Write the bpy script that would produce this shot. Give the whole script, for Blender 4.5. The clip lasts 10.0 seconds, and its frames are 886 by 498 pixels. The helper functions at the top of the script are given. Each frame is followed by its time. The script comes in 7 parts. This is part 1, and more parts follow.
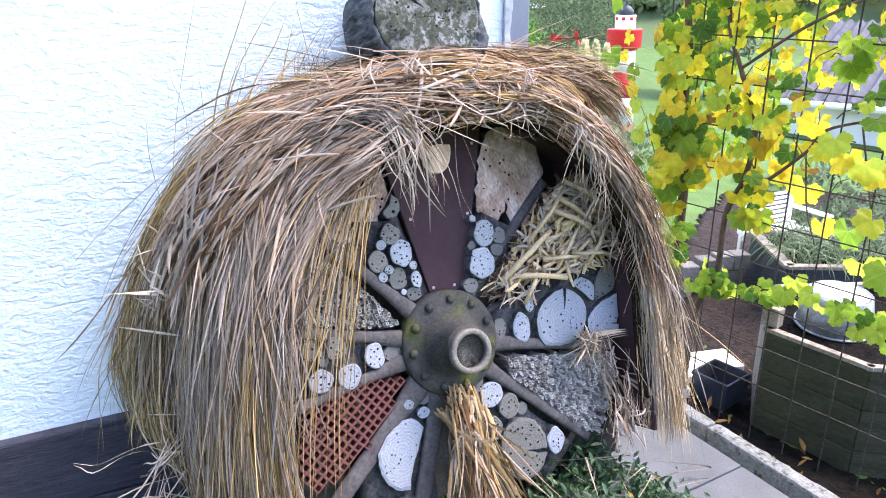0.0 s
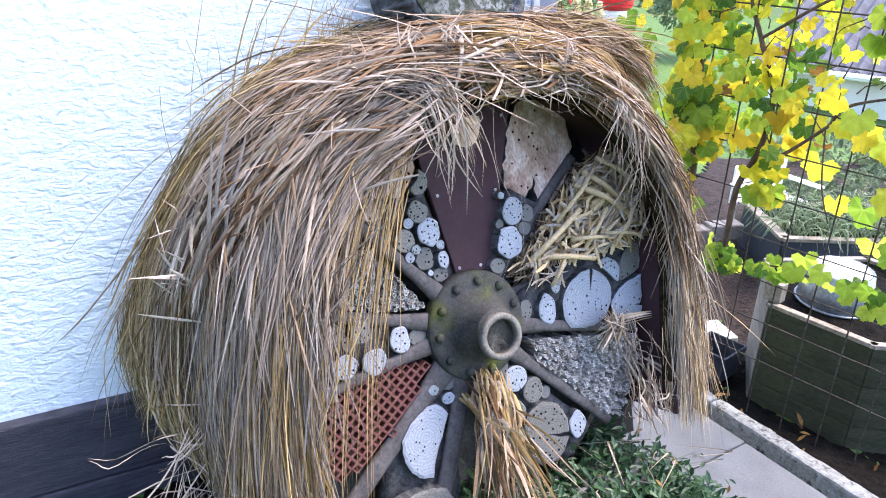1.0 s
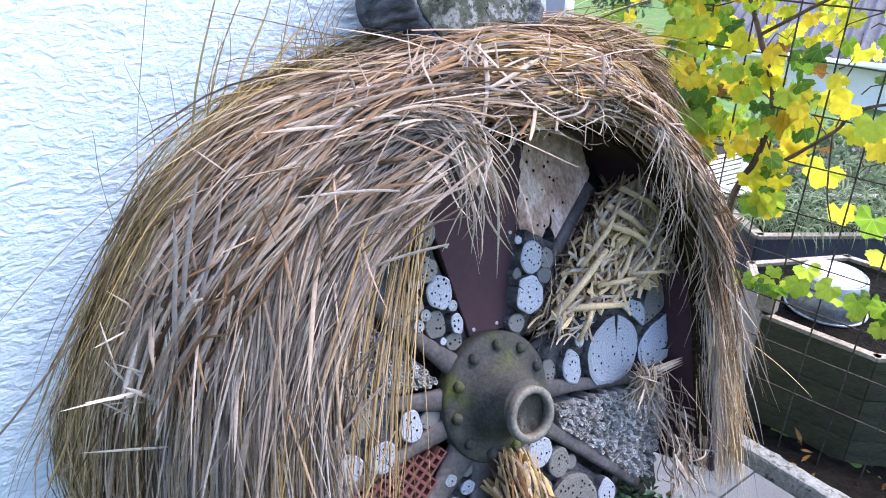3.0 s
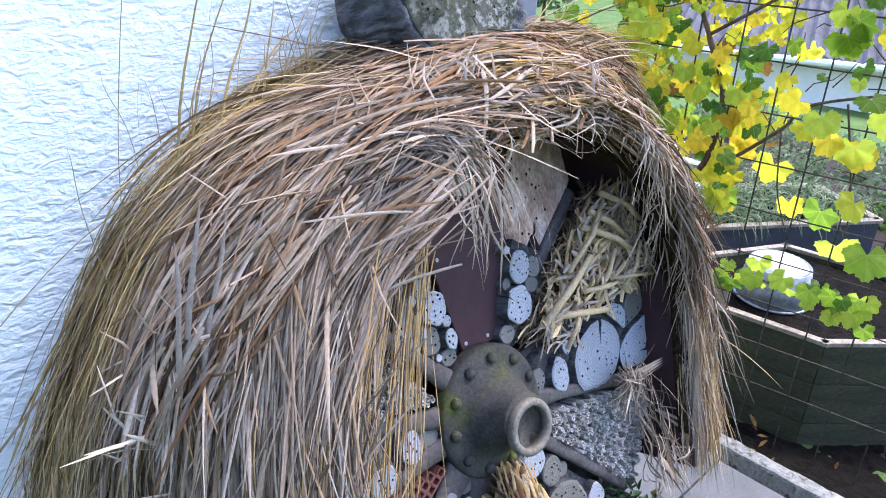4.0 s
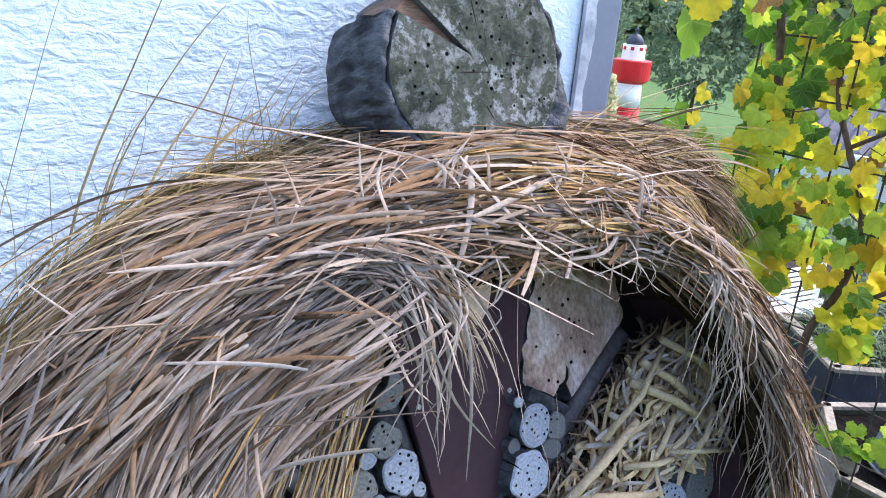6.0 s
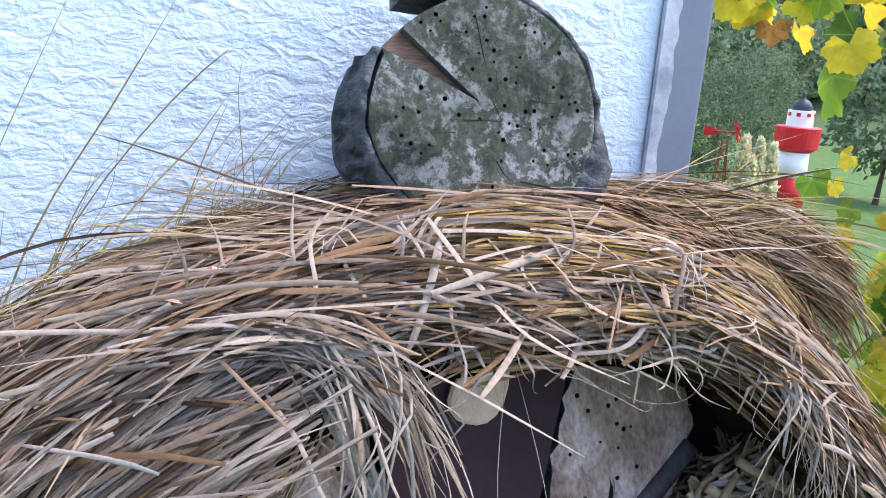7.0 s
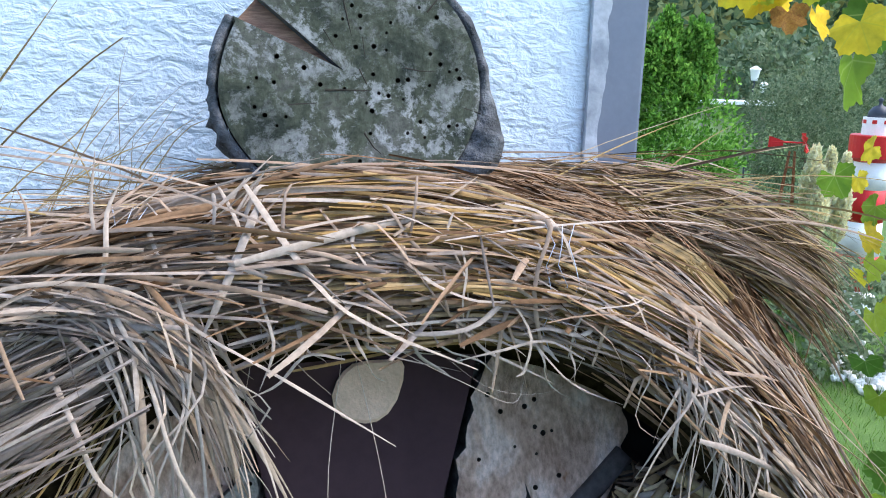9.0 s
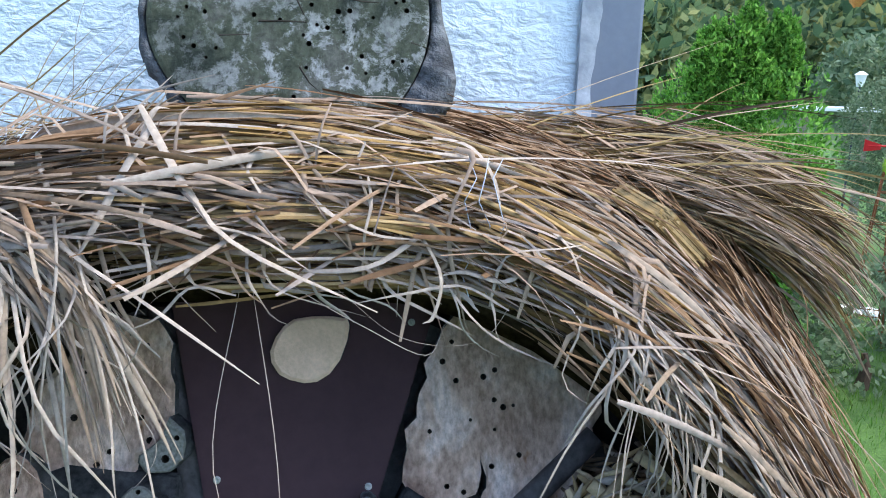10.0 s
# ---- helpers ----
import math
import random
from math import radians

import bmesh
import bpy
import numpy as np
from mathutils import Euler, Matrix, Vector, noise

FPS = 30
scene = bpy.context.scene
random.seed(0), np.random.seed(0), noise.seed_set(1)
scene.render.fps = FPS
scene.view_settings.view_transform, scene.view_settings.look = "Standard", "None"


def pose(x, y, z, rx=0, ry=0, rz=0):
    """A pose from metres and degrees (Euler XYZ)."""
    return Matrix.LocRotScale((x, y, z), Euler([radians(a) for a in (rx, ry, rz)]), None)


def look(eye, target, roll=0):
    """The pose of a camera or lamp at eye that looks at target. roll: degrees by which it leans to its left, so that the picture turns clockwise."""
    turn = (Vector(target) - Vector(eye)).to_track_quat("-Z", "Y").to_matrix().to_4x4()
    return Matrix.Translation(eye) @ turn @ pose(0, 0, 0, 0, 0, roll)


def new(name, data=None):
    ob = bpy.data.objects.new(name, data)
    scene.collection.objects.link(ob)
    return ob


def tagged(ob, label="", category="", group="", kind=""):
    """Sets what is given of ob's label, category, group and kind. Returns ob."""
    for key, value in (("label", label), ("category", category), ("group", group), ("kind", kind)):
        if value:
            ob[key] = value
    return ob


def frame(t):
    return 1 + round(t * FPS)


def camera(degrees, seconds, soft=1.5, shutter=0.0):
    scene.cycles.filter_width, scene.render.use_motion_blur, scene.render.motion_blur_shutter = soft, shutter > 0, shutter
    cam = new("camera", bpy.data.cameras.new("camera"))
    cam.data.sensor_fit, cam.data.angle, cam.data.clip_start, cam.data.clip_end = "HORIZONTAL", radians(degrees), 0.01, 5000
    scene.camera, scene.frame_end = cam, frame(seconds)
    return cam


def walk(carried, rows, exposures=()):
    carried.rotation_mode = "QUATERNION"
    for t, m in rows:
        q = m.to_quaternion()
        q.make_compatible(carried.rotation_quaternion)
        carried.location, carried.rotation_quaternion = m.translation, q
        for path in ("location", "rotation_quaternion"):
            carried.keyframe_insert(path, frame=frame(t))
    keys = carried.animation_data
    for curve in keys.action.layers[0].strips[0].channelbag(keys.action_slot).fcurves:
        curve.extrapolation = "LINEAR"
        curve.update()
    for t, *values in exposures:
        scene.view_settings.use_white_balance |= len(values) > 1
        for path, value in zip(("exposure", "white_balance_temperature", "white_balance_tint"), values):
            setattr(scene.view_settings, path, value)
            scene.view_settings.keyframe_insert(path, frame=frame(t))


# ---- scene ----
cam = camera(63.1, 10.0, soft=1.0)
PATH = [
    (0, (0.008, -0.315, 1.745), (0.015, 1.562, 1.054), -0.5),
    (0.5, (-0.089, -0.264, 1.769), (-0.024, 1.607, 1.064), 0.8),
    (1, (-0.139, -0.2, 1.764), (-0.041, 1.627, 0.958), 1.6),
    (1.5, (-0.152, -0.111, 1.746), (-0.005, 1.69, 0.889), 2.3),
    (2, (-0.162, 0.012, 1.753), (0.002, 1.803, 0.878), 1.6),
    (2.5, (-0.197, 0.099, 1.77), (-0.005, 1.885, 0.891), 1.9),
    (2.7, (-0.227, 0.124, 1.78), (-0.005, 1.916, 0.92), 1.8),
    (3.8, (-0.382, 0.217, 1.793), (0.069, 1.972, 0.947), 2.3),
    (4, (-0.387, 0.226, 1.799), (0.088, 1.97, 0.943), 2.3),
    (4.5, (-0.362, 0.258, 1.796), (0.172, 1.969, 0.909), 3.5),
    (5, (-0.247, 0.293, 1.798), (0.241, 2.04, 0.955), 3.1),
    (5.5, (-0.154, 0.365, 1.797), (0.135, 2.162, 0.967), 2.5),
    (6, (-0.112, 0.498, 1.775), (0.01, 2.376, 1.097), 4.6),
    (6.2, (-0.078, 0.557, 1.764), (-0.091, 2.45, 1.121), 4.3),
    (7.3, (0.152, 0.679, 1.748), (-0.262, 2.571, 1.251), 2.9),
    (7.5, (0.19, 0.675, 1.752), (-0.288, 2.559, 1.282), 2.1),
    (8, (0.261, 0.68, 1.741), (-0.302, 2.551, 1.311), 1.2),
    (8.5, (0.313, 0.706, 1.715), (-0.267, 2.564, 1.254), 0.8),
    (9, (0.315, 0.78, 1.688), (-0.25, 2.64, 1.219), 1.2),
    (9.5, (0.344, 0.844, 1.673), (-0.261, 2.704, 1.257), 0.9),
    (10, (0.446, 0.884, 1.611), (-0.35, 2.664, 1.165), 1.3),
]
EXPOSURES = [(0, 2.86, 6950, 19), (1, 2.84, 6800, 18), (2.7, 2.70, 6600, 17), (5.5, 2.44, 6500, 16), (7.5, 2.18, 6600, 15), (9, 2.13, 6450, 9), (10, 2.14, 6250, 6)]
walk(cam, [(t, look(eye, target, roll)) for t, eye, target, roll in PATH], EXPOSURES)

# ---- light: bright thinly overcast daylight ----
SUN_EL, SUN_AZ = 58.0, 75.0  # degrees; azimuth from +y towards +x
world = bpy.data.worlds.new("daylight")
scene.world = world
world.use_nodes = True
sky = world.node_tree.nodes.new("ShaderNodeTexSky")
sky.sky_type, sky.sun_disc = "NISHITA", False
sky.sun_elevation, sky.sun_rotation = radians(SUN_EL), radians(SUN_AZ)
world.node_tree.links.new(sky.outputs[0], world.node_tree.nodes["Background"].inputs[0])
world.node_tree.nodes["Background"].inputs[1].default_value = 0.15
sun_data = bpy.data.lights.new("sun", "SUN")
sun_data.energy, sun_data.angle, sun_data.color = 1.0, radians(25), (1.0, 0.95, 0.88)
sun = new("sun", sun_data)
sd = Vector((math.sin(radians(SUN_AZ)) * math.cos(radians(SUN_EL)), math.cos(radians(SUN_AZ)) * math.cos(radians(SUN_EL)), math.sin(radians(SUN_EL))))
sun.matrix_world = look(sd * 30, (0, 0, 0))

# ---- frames of the plan ----
HUB = Vector((0.031, 1.339, 0.881))
N = Vector((0.4425, -0.8357, 0.3253)).normalized()
EX = Vector((0.8357, 0.4425, 0)).normalized()
EY = N.cross(EX)
WM = Matrix((EX, EY, N)).transposed().to_4x4()
WM.translation = HUB                              # wheel frame: u right, v up, d towards the viewer
from mathutils import geometry
FT, FN = Vector((0.606, -0.795, 0)), Vector((0.795, 0.606, 0))   # along the fence, away from the house


def fence(s, z, off=2.44):
    return FT * s + FN * off + Vector((0, 0, z))


WALL_DIR = Vector((0.903, 0.43, 0)).normalized()
WALL_OUT = Vector((0.43, -0.903, 0)).normalized()
CORNER = Vector((0.1984, 1.8754, 0))
rng = np.random.default_rng(7)
rnd = random.Random(11)


# ---- materials ----
def ramp_of(nt, source, cols, lo=0.3, hi=0.7):
    r = nt.nodes.new("ShaderNodeValToRGB")
    el = r.color_ramp.elements
    el[0].position, el[1].position = lo, hi
    for _ in cols[2:]:
        el.new(0.5)
    for i, c in enumerate(cols):
        el[i].position = lo + (hi - lo) * i / (len(cols) - 1)
        el[i].color = (*c, 1)
    nt.links.new(source, r.inputs[0])
    return r.outputs[0]


def noise_of(nt, coord, scale, detail=5, rough=0.6, distort=0.0):
    n = nt.nodes.new("ShaderNodeTexNoise")
    n.inputs["Scale"].default_value, n.inputs["Detail"].default_value = scale, detail
    n.inputs["Roughness"].default_value, n.inputs["Distortion"].default_value = rough, distort
    nt.links.new(coord, n.inputs["Vector"])
    return n.outputs[0]


def mixed(nt, a, b, fac, mode="MIX"):
    m = nt.nodes.new("ShaderNodeMix")
    m.data_type, m.blend_type = "RGBA", mode
    for sock, v in ((m.inputs[0], fac), (m.inputs[6], a), (m.inputs[7], b)):
        if isinstance(v, bpy.types.NodeSocket):
            nt.links.new(v, sock)
        else:
            sock.default_value = v
    return m.outputs[2]


def surface(name, cols, scale=12, rough=0.8, metal=0.0, stretch=(1, 1, 1), fine=90, bump=0.3, dist=0.004, rand="", randcols=(), leaf=0.0, grain=0.5, spots=None, spec=0.3, lo=0.3, hi=0.7, rings=0.0):
    """A two-scale procedural material. rand: 'island' or 'object' picks a colour per strand or per piece; spots: (colour, scale, threshold)."""
    m = bpy.data.materials.new(name)
    m.use_nodes = True
    nt = m.node_tree
    b = nt.nodes["Principled BSDF"]
    tc = nt.nodes.new("ShaderNodeTexCoord")
    mp = nt.nodes.new("ShaderNodeMapping")
    mp.inputs["Scale"].default_value = stretch
    nt.links.new(tc.outputs["Object"], mp.inputs["Vector"])
    co = mp.outputs[0]
    col = ramp_of(nt, noise_of(nt, co, scale, distort=0.4), cols, lo, hi)
    if rand:
        src = nt.nodes.new("ShaderNodeNewGeometry").outputs["Random Per Island"] if rand == "island" else nt.nodes.new("ShaderNodeObjectInfo").outputs["Random"]
        rc = ramp_of(nt, src, randcols, 0.0, 1.0)
        col = mixed(nt, col, rc, 0.85)
    if spots:
        sp = ramp_of(nt, noise_of(nt, co, spots[1], 4), ((0, 0, 0), (1, 1, 1)), spots[2], spots[2] + 0.12)
        col = mixed(nt, col, (*spots[0], 1), sp)
    g = ramp_of(nt, noise_of(nt, co, fine, 4), ((1 - grain, 1 - grain, 1 - grain), (1, 1, 1)), 0.3, 0.65)
    col = mixed(nt, col, g, 1.0, "MULTIPLY")
    if rings:
        wv = nt.nodes.new("ShaderNodeTexWave")
        wv.wave_type, wv.rings_direction = "RINGS", "Z"
        wv.inputs["Scale"].default_value, wv.inputs["Distortion"].default_value, wv.inputs["Detail Scale"].default_value = rings, 6.0, 2.0
        nt.links.new(co, wv.inputs["Vector"])
        col = mixed(nt, col, ramp_of(nt, wv.outputs["Fac"], ((0.84, 0.83, 0.82), (1, 1, 1)), 0.1, 0.7), 1.0, "MULTIPLY")
    nt.links.new(col, b.inputs["Base Color"])
    b.inputs["Roughness"].default_value, b.inputs["Metallic"].default_value = rough, metal
    b.inputs["Specular IOR Level"].default_value = spec
    if bump:
        bp = nt.nodes.new("ShaderNodeBump")
        bp.inputs["Strength"].default_value, bp.inputs["Distance"].default_value = bump, dist
        nt.links.new(noise_of(nt, co, fine * 0.7, 6), bp.inputs["Height"])
        nt.links.new(bp.outputs[0], b.inputs["Normal"])
    if leaf:
        tr = nt.nodes.new("ShaderNodeBsdfTranslucent")
        nt.links.new(col, tr.inputs[0])
        ad = nt.nodes.new("ShaderNodeMixShader")
        ad.inputs[0].default_value = leaf
        nt.links.new(b.outputs[0], ad.inputs[1])
        nt.links.new(tr.outputs[0], ad.inputs[2])
        nt.links.new(ad.outputs[0], nt.nodes["Material Output"].inputs[0])
    return m


def stucco_mat():
    m = surface("white_stucco", ((0.72, 0.79, 0.84), (0.78, 0.84, 0.885)), scale=3, rough=0.9, grain=0.06, bump=0)
    nt = m.node_tree
    tc = nt.nodes.new("ShaderNodeTexCoord")
    mp = nt.nodes.new("ShaderNodeMapping")
    mp.inputs["Scale"].default_value = (30, 30, 50)
    mp.inputs["Rotation"].default_value = (0, radians(4), 0)
    nt.links.new(tc.outputs["Object"], mp.inputs["Vector"])
    h1 = noise_of(nt, mp.outputs[0], 1.0, 4, 0.5, 0.8)
    h2 = noise_of(nt, mp.outputs[0], 3.1, 3, 0.5, 0.3)
    add = nt.nodes.new("ShaderNodeMath")
    add.operation = "MULTIPLY_ADD"
    add.inputs[1].default_value = 0.35
    nt.links.new(h2, add.inputs[0])
    nt.links.new(h1, add.inputs[2])
    bp = nt.nodes.new("ShaderNodeBump")
    bp.inputs["Strength"].default_value, bp.inputs["Distance"].default_value = 0.8, 0.010
    nt.links.new(add.outputs[0], bp.inputs["Height"])
    nt.links.new(bp.outputs[0], nt.nodes["Principled BSDF"].inputs["Normal"])
    return m


STUCCO = stucco_mat()
PLINTH = surface("dark_stained_board", ((0.038, 0.037, 0.050), (0.085, 0.081, 0.100)), 5, 0.6, stretch=(1, 1, 14), fine=30, bump=0.6, dist=0.006)
GREY_PAINT = surface("blue_grey_paint", ((0.17, 0.19, 0.24), (0.21, 0.23, 0.28)), 6, 0.55, grain=0.08, bump=0.05)
PAINT_EDGE = surface("smeared_white_paint", ((0.30, 0.32, 0.36), (0.62, 0.63, 0.66)), 25, 0.7, grain=0.15)
# Darkest per-strand tones also stand in for shade in gaps between strands.
STRAW_GREY = surface("ash_grey_straw", ((0.104, 0.081, 0.065), (0.331, 0.266, 0.227)), 20, 0.9, rand="island", randcols=((0.023, 0.017, 0.014), (0.160, 0.124, 0.101), (0.291, 0.230, 0.193), (0.506, 0.411, 0.353), (0.203, 0.151, 0.118), (0.362, 0.289, 0.244), (0.050, 0.037, 0.027)), fine=160, bump=0.25, dist=0.001, leaf=0.1, spec=0.06, grain=0.3, lo=0.25, hi=0.75)
STRAW_TAN = surface("tan_straw", ((0.159, 0.103, 0.067), (0.354, 0.260, 0.187)), 20, 0.9, rand="island", randcols=((0.035, 0.022, 0.014), (0.220, 0.148, 0.100), (0.336, 0.243, 0.174), (0.449, 0.354, 0.287), (0.275, 0.194, 0.137), (0.072, 0.047, 0.030)), fine=160, bump=0.25, dist=0.001, leaf=0.1, spec=0.06, grain=0.3, lo=0.25, hi=0.75)
STRAW_GOLD = surface("golden_straw", ((0.253, 0.149, 0.053), (0.467, 0.312, 0.144)), 20, 0.8, rand="island", randcols=((0.079, 0.044, 0.016), (0.389, 0.239, 0.088), (0.547, 0.387, 0.207), (0.132, 0.078, 0.028)), fine=160, bump=0.25, dist=0.001, leaf=0.1, spec=0.12, grain=0.3, lo=0.25, hi=0.75)
STUFFING = surface("cut_pale_gold_straw", ((0.456, 0.302, 0.154), (0.752, 0.560, 0.352)), 20, 0.85, rand="island", randcols=((0.342, 0.213, 0.099), (0.616, 0.437, 0.242), (0.798, 0.627, 0.418), (0.502, 0.336, 0.171), (0.707, 0.515, 0.297)), fine=160, bump=0.25, dist=0.001, leaf=0.1, spec=0.06, grain=0.3, lo=0.25, hi=0.75)
STRAW_GREEN = surface("olive_brown_straw", ((0.124, 0.083, 0.038), (0.428, 0.290, 0.157)), 20, 0.9, rand="island", randcols=((0.028, 0.018, 0.008), (0.235, 0.158, 0.068), (0.428, 0.297, 0.137), (0.317, 0.233, 0.102), (0.641, 0.482, 0.320), (0.062, 0.040, 0.018)), fine=160, bump=0.25, dist=0.001, leaf=0.1, spec=0.06, grain=0.3, lo=0.25, hi=0.75)
STRAW_WARM = surface("warm_brown_straw", ((0.137, 0.072, 0.038), (0.326, 0.210, 0.131)), 20, 0.9, rand="island", randcols=((0.019, 0.009, 0.006), (0.214, 0.120, 0.064), (0.336, 0.218, 0.134), (0.432, 0.316, 0.239), (0.260, 0.152, 0.084), (0.042, 0.023, 0.013)), fine=160, bump=0.25, dist=0.001, leaf=0.1, spec=0.06, grain=0.3, lo=0.25, hi=0.75)
STRAW_PALE = surface("pale_bleached_straw", ((0.259, 0.186, 0.136), (0.465, 0.381, 0.317)), 20, 0.85, rand="island", randcols=((0.207, 0.141, 0.092), (0.379, 0.286, 0.207), (0.500, 0.414, 0.352), (0.319, 0.231, 0.163)), fine=160, bump=0.25, dist=0.001, leaf=0.1, spec=0.06, grain=0.3, lo=0.25, hi=0.75)
STRAW_CREAM = surface("cream_straw", ((0.325, 0.251, 0.191), (0.541, 0.458, 0.401)), 20, 0.85, rand="island", randcols=((0.235, 0.173, 0.128), (0.432, 0.346, 0.273), (0.577, 0.493, 0.428), (0.361, 0.285, 0.227)), fine=160, bump=0.25, dist=0.001, leaf=0.1, spec=0.06, grain=0.3, lo=0.25, hi=0.75)
# Near-black brown so the core reads as shadow between the strands.
STRAW_SHADE = surface("shade_dark_inner_straw", ((0.018, 0.013, 0.008), (0.05, 0.036, 0.022)), 60, 1.0, fine=120, bump=0.8, spec=0.0)
IRON = surface("old_painted_iron", ((0.05, 0.05, 0.05), (0.12, 0.115, 0.105)), 18, 0.65, metal=0.15, fine=120, bump=0.35, spots=((0.12, 0.055, 0.03), 22, 0.62))
SPOKE_MAT = surface("rusty_grey_spoke_iron", ((0.070, 0.060, 0.062), (0.135, 0.118, 0.118)), 14, 0.65, metal=0.1, fine=110, bump=0.3, spots=((0.34, 0.15, 0.13), 30, 0.68))
MOSSY = surface("mossy_cast_iron", ((0.030, 0.031, 0.031), (0.062, 0.060, 0.056), (0.058, 0.068, 0.022)), 9, 0.8, metal=0.0, fine=140, bump=0.4, spots=((0.115, 0.12, 0.02), 7, 0.56), spec=0.25)
RIM_MAT = surface("worn_bare_iron_rim", ((0.136, 0.119, 0.102), (0.231, 0.211, 0.186)), 25, 0.6, metal=0.1, fine=150)
BROWN = surface("brown_painted_board", ((0.050, 0.027, 0.032), (0.070, 0.038, 0.044)), 5, 0.75, grain=0.15, fine=60, bump=0.08, spec=0.12)
# Near-black albedo puts the interior shade into the back board's colour.
INNER_SHADE = surface("shade_black_inner_board", ((0.008, 0.007, 0.007), (0.016, 0.014, 0.014)), 10, 0.85, grain=0.2)
W_WHITE = surface("bleached_end_grain", ((0.240, 0.253, 0.292), (0.422, 0.441, 0.503)), 55, 0.9, fine=260, bump=0.6, dist=0.0015, grain=0.35, rand="object", randcols=((0.259, 0.289, 0.307), (0.403, 0.426, 0.488), (0.326, 0.343, 0.387)), rings=38, spec=0.1, spots=((0.173, 0.171, 0.180), 70, 0.66))
W_GREY = surface("grey_end_grain", ((0.13, 0.125, 0.115), (0.29, 0.275, 0.255)), 45, 0.9, fine=240, bump=0.6, dist=0.0015, grain=0.45, rand="object", randcols=((0.16, 0.155, 0.145), (0.28, 0.27, 0.25)), rings=38, spec=0.1, spots=((0.09, 0.08, 0.07), 60, 0.63))
W_DARK = surface("dark_end_grain", ((0.10, 0.10, 0.10), (0.18, 0.175, 0.17)), 26, 0.85, fine=200, bump=0.25, dist=0.001, grain=0.3, rand="object", randcols=((0.10, 0.10, 0.10), (0.19, 0.18, 0.17)))
W_TAN = surface("tan_end_grain", ((0.265, 0.152, 0.110), (0.591, 0.398, 0.317), (0.873, 0.703, 0.660)), 16, 0.9, stretch=(1, 0.55, 1), fine=150, bump=1.0, dist=0.004, grain=0.5, spots=((0.280, 0.120, 0.045), 34, 0.66), spec=0.05)
W_FRESH = surface("fresh_cut_wood", ((0.674, 0.450, 0.326), (0.879, 0.603, 0.460)), 25, 0.8, fine=200, grain=0.15)
TRUNK = surface("lichened_trunk_end", ((0.056, 0.060, 0.042), (0.146, 0.150, 0.107), (0.106, 0.110, 0.102)), 12, 0.95, stretch=(1, 0.35, 1), fine=150, bump=0.6, dist=0.002, grain=0.55, spots=((0.370, 0.375, 0.377), 24, 0.55), spec=0.1)
nt = TRUNK.node_tree
tc = nt.nodes.new("ShaderNodeTexCoord").outputs["Object"]
stain = ramp_of(nt, noise_of(nt, tc, 11, 6, 0.65, 0.8), ((0.026, 0.032, 0.026), (0.066, 0.074, 0.052), (0.112, 0.112, 0.098)), 0.34, 0.66)
lichen = ramp_of(nt, noise_of(nt, tc, 34, 8, 0.78, 0.3), ((0, 0, 0), (1, 1, 1)), 0.50, 0.57)
where = ramp_of(nt, noise_of(nt, tc, 6.5, 2, 0.5), ((0.22, 0.22, 0.22), (1, 1, 1)), 0.40, 0.62)
stain = mixed(nt, stain, (0.29, 0.295, 0.29, 1), mixed(nt, lichen, where, 1.0, "MULTIPLY"))
stain = mixed(nt, stain, ramp_of(nt, noise_of(nt, tc, 130, 5, 0.7), ((0.5, 0.5, 0.5), (1, 1, 1)), 0.33, 0.6), 1.0, "MULTIPLY")
nt.links.new(stain, nt.nodes["Principled BSDF"].inputs["Base Color"])
BARK = surface("grey_bark", ((0.030, 0.031, 0.036), (0.105, 0.108, 0.117), (0.20, 0.207, 0.218)), 24, 0.9, stretch=(1, 1, 0.5), fine=60, bump=1.0, dist=0.014, spots=((0.03, 0.028, 0.025), 26, 0.66))
# Darker than the wood: adds the shade inside holes and cracks.
RECESS_SHADE = surface("shade_dark_recess_wood", ((0.02, 0.016, 0.012), (0.05, 0.04, 0.03)), 40, 0.95)
HEART = surface("brown_split_heartwood", ((0.14, 0.07, 0.045), (0.30, 0.17, 0.11)), 10, 0.7, stretch=(1, 8, 1), fine=60)
REED = surface("hollow_stem", ((0.24, 0.22, 0.205), (0.42, 0.40, 0.385)), 30, 0.8, rand="island", randcols=((0.14, 0.12, 0.11), (0.33, 0.31, 0.29), (0.56, 0.54, 0.53), (0.26, 0.235, 0.215)), fine=200, grain=0.25)
CLAY = surface("red_clay_lattice", ((0.12, 0.042, 0.038), (0.21, 0.08, 0.072)), 14, 0.85, fine=150, bump=0.3, dist=0.001)
SCREW = surface("zinc_screw", ((0.40, 0.38, 0.36), (0.55, 0.53, 0.50)), 20, 0.45, metal=0.6)
PACK = surface("dark_dried_clay", ((0.028, 0.028, 0.031), (0.07, 0.068, 0.07), (0.115, 0.112, 0.112)), 30, 0.95, fine=140, bump=0.7, dist=0.004, spec=0.05)
STONE = surface("rough_grey_stone", ((0.16, 0.16, 0.16), (0.30, 0.29, 0.28)), 12, 0.9, fine=70, bump=0.6, dist=0.006)
SLAB = surface("grey_paving_slab", ((0.156, 0.148, 0.143), (0.213, 0.205, 0.201)), 5, 0.9, fine=150, bump=0.3, dist=0.002, grain=0.25, spots=((0.098, 0.090, 0.082), 9, 0.62))
KERB = surface("mottled_concrete_kerb", ((0.20, 0.19, 0.17), (0.42, 0.40, 0.37)), 26, 0.9, fine=130, bump=0.6, grain=0.4, spots=((0.09, 0.075, 0.055), 30, 0.55))
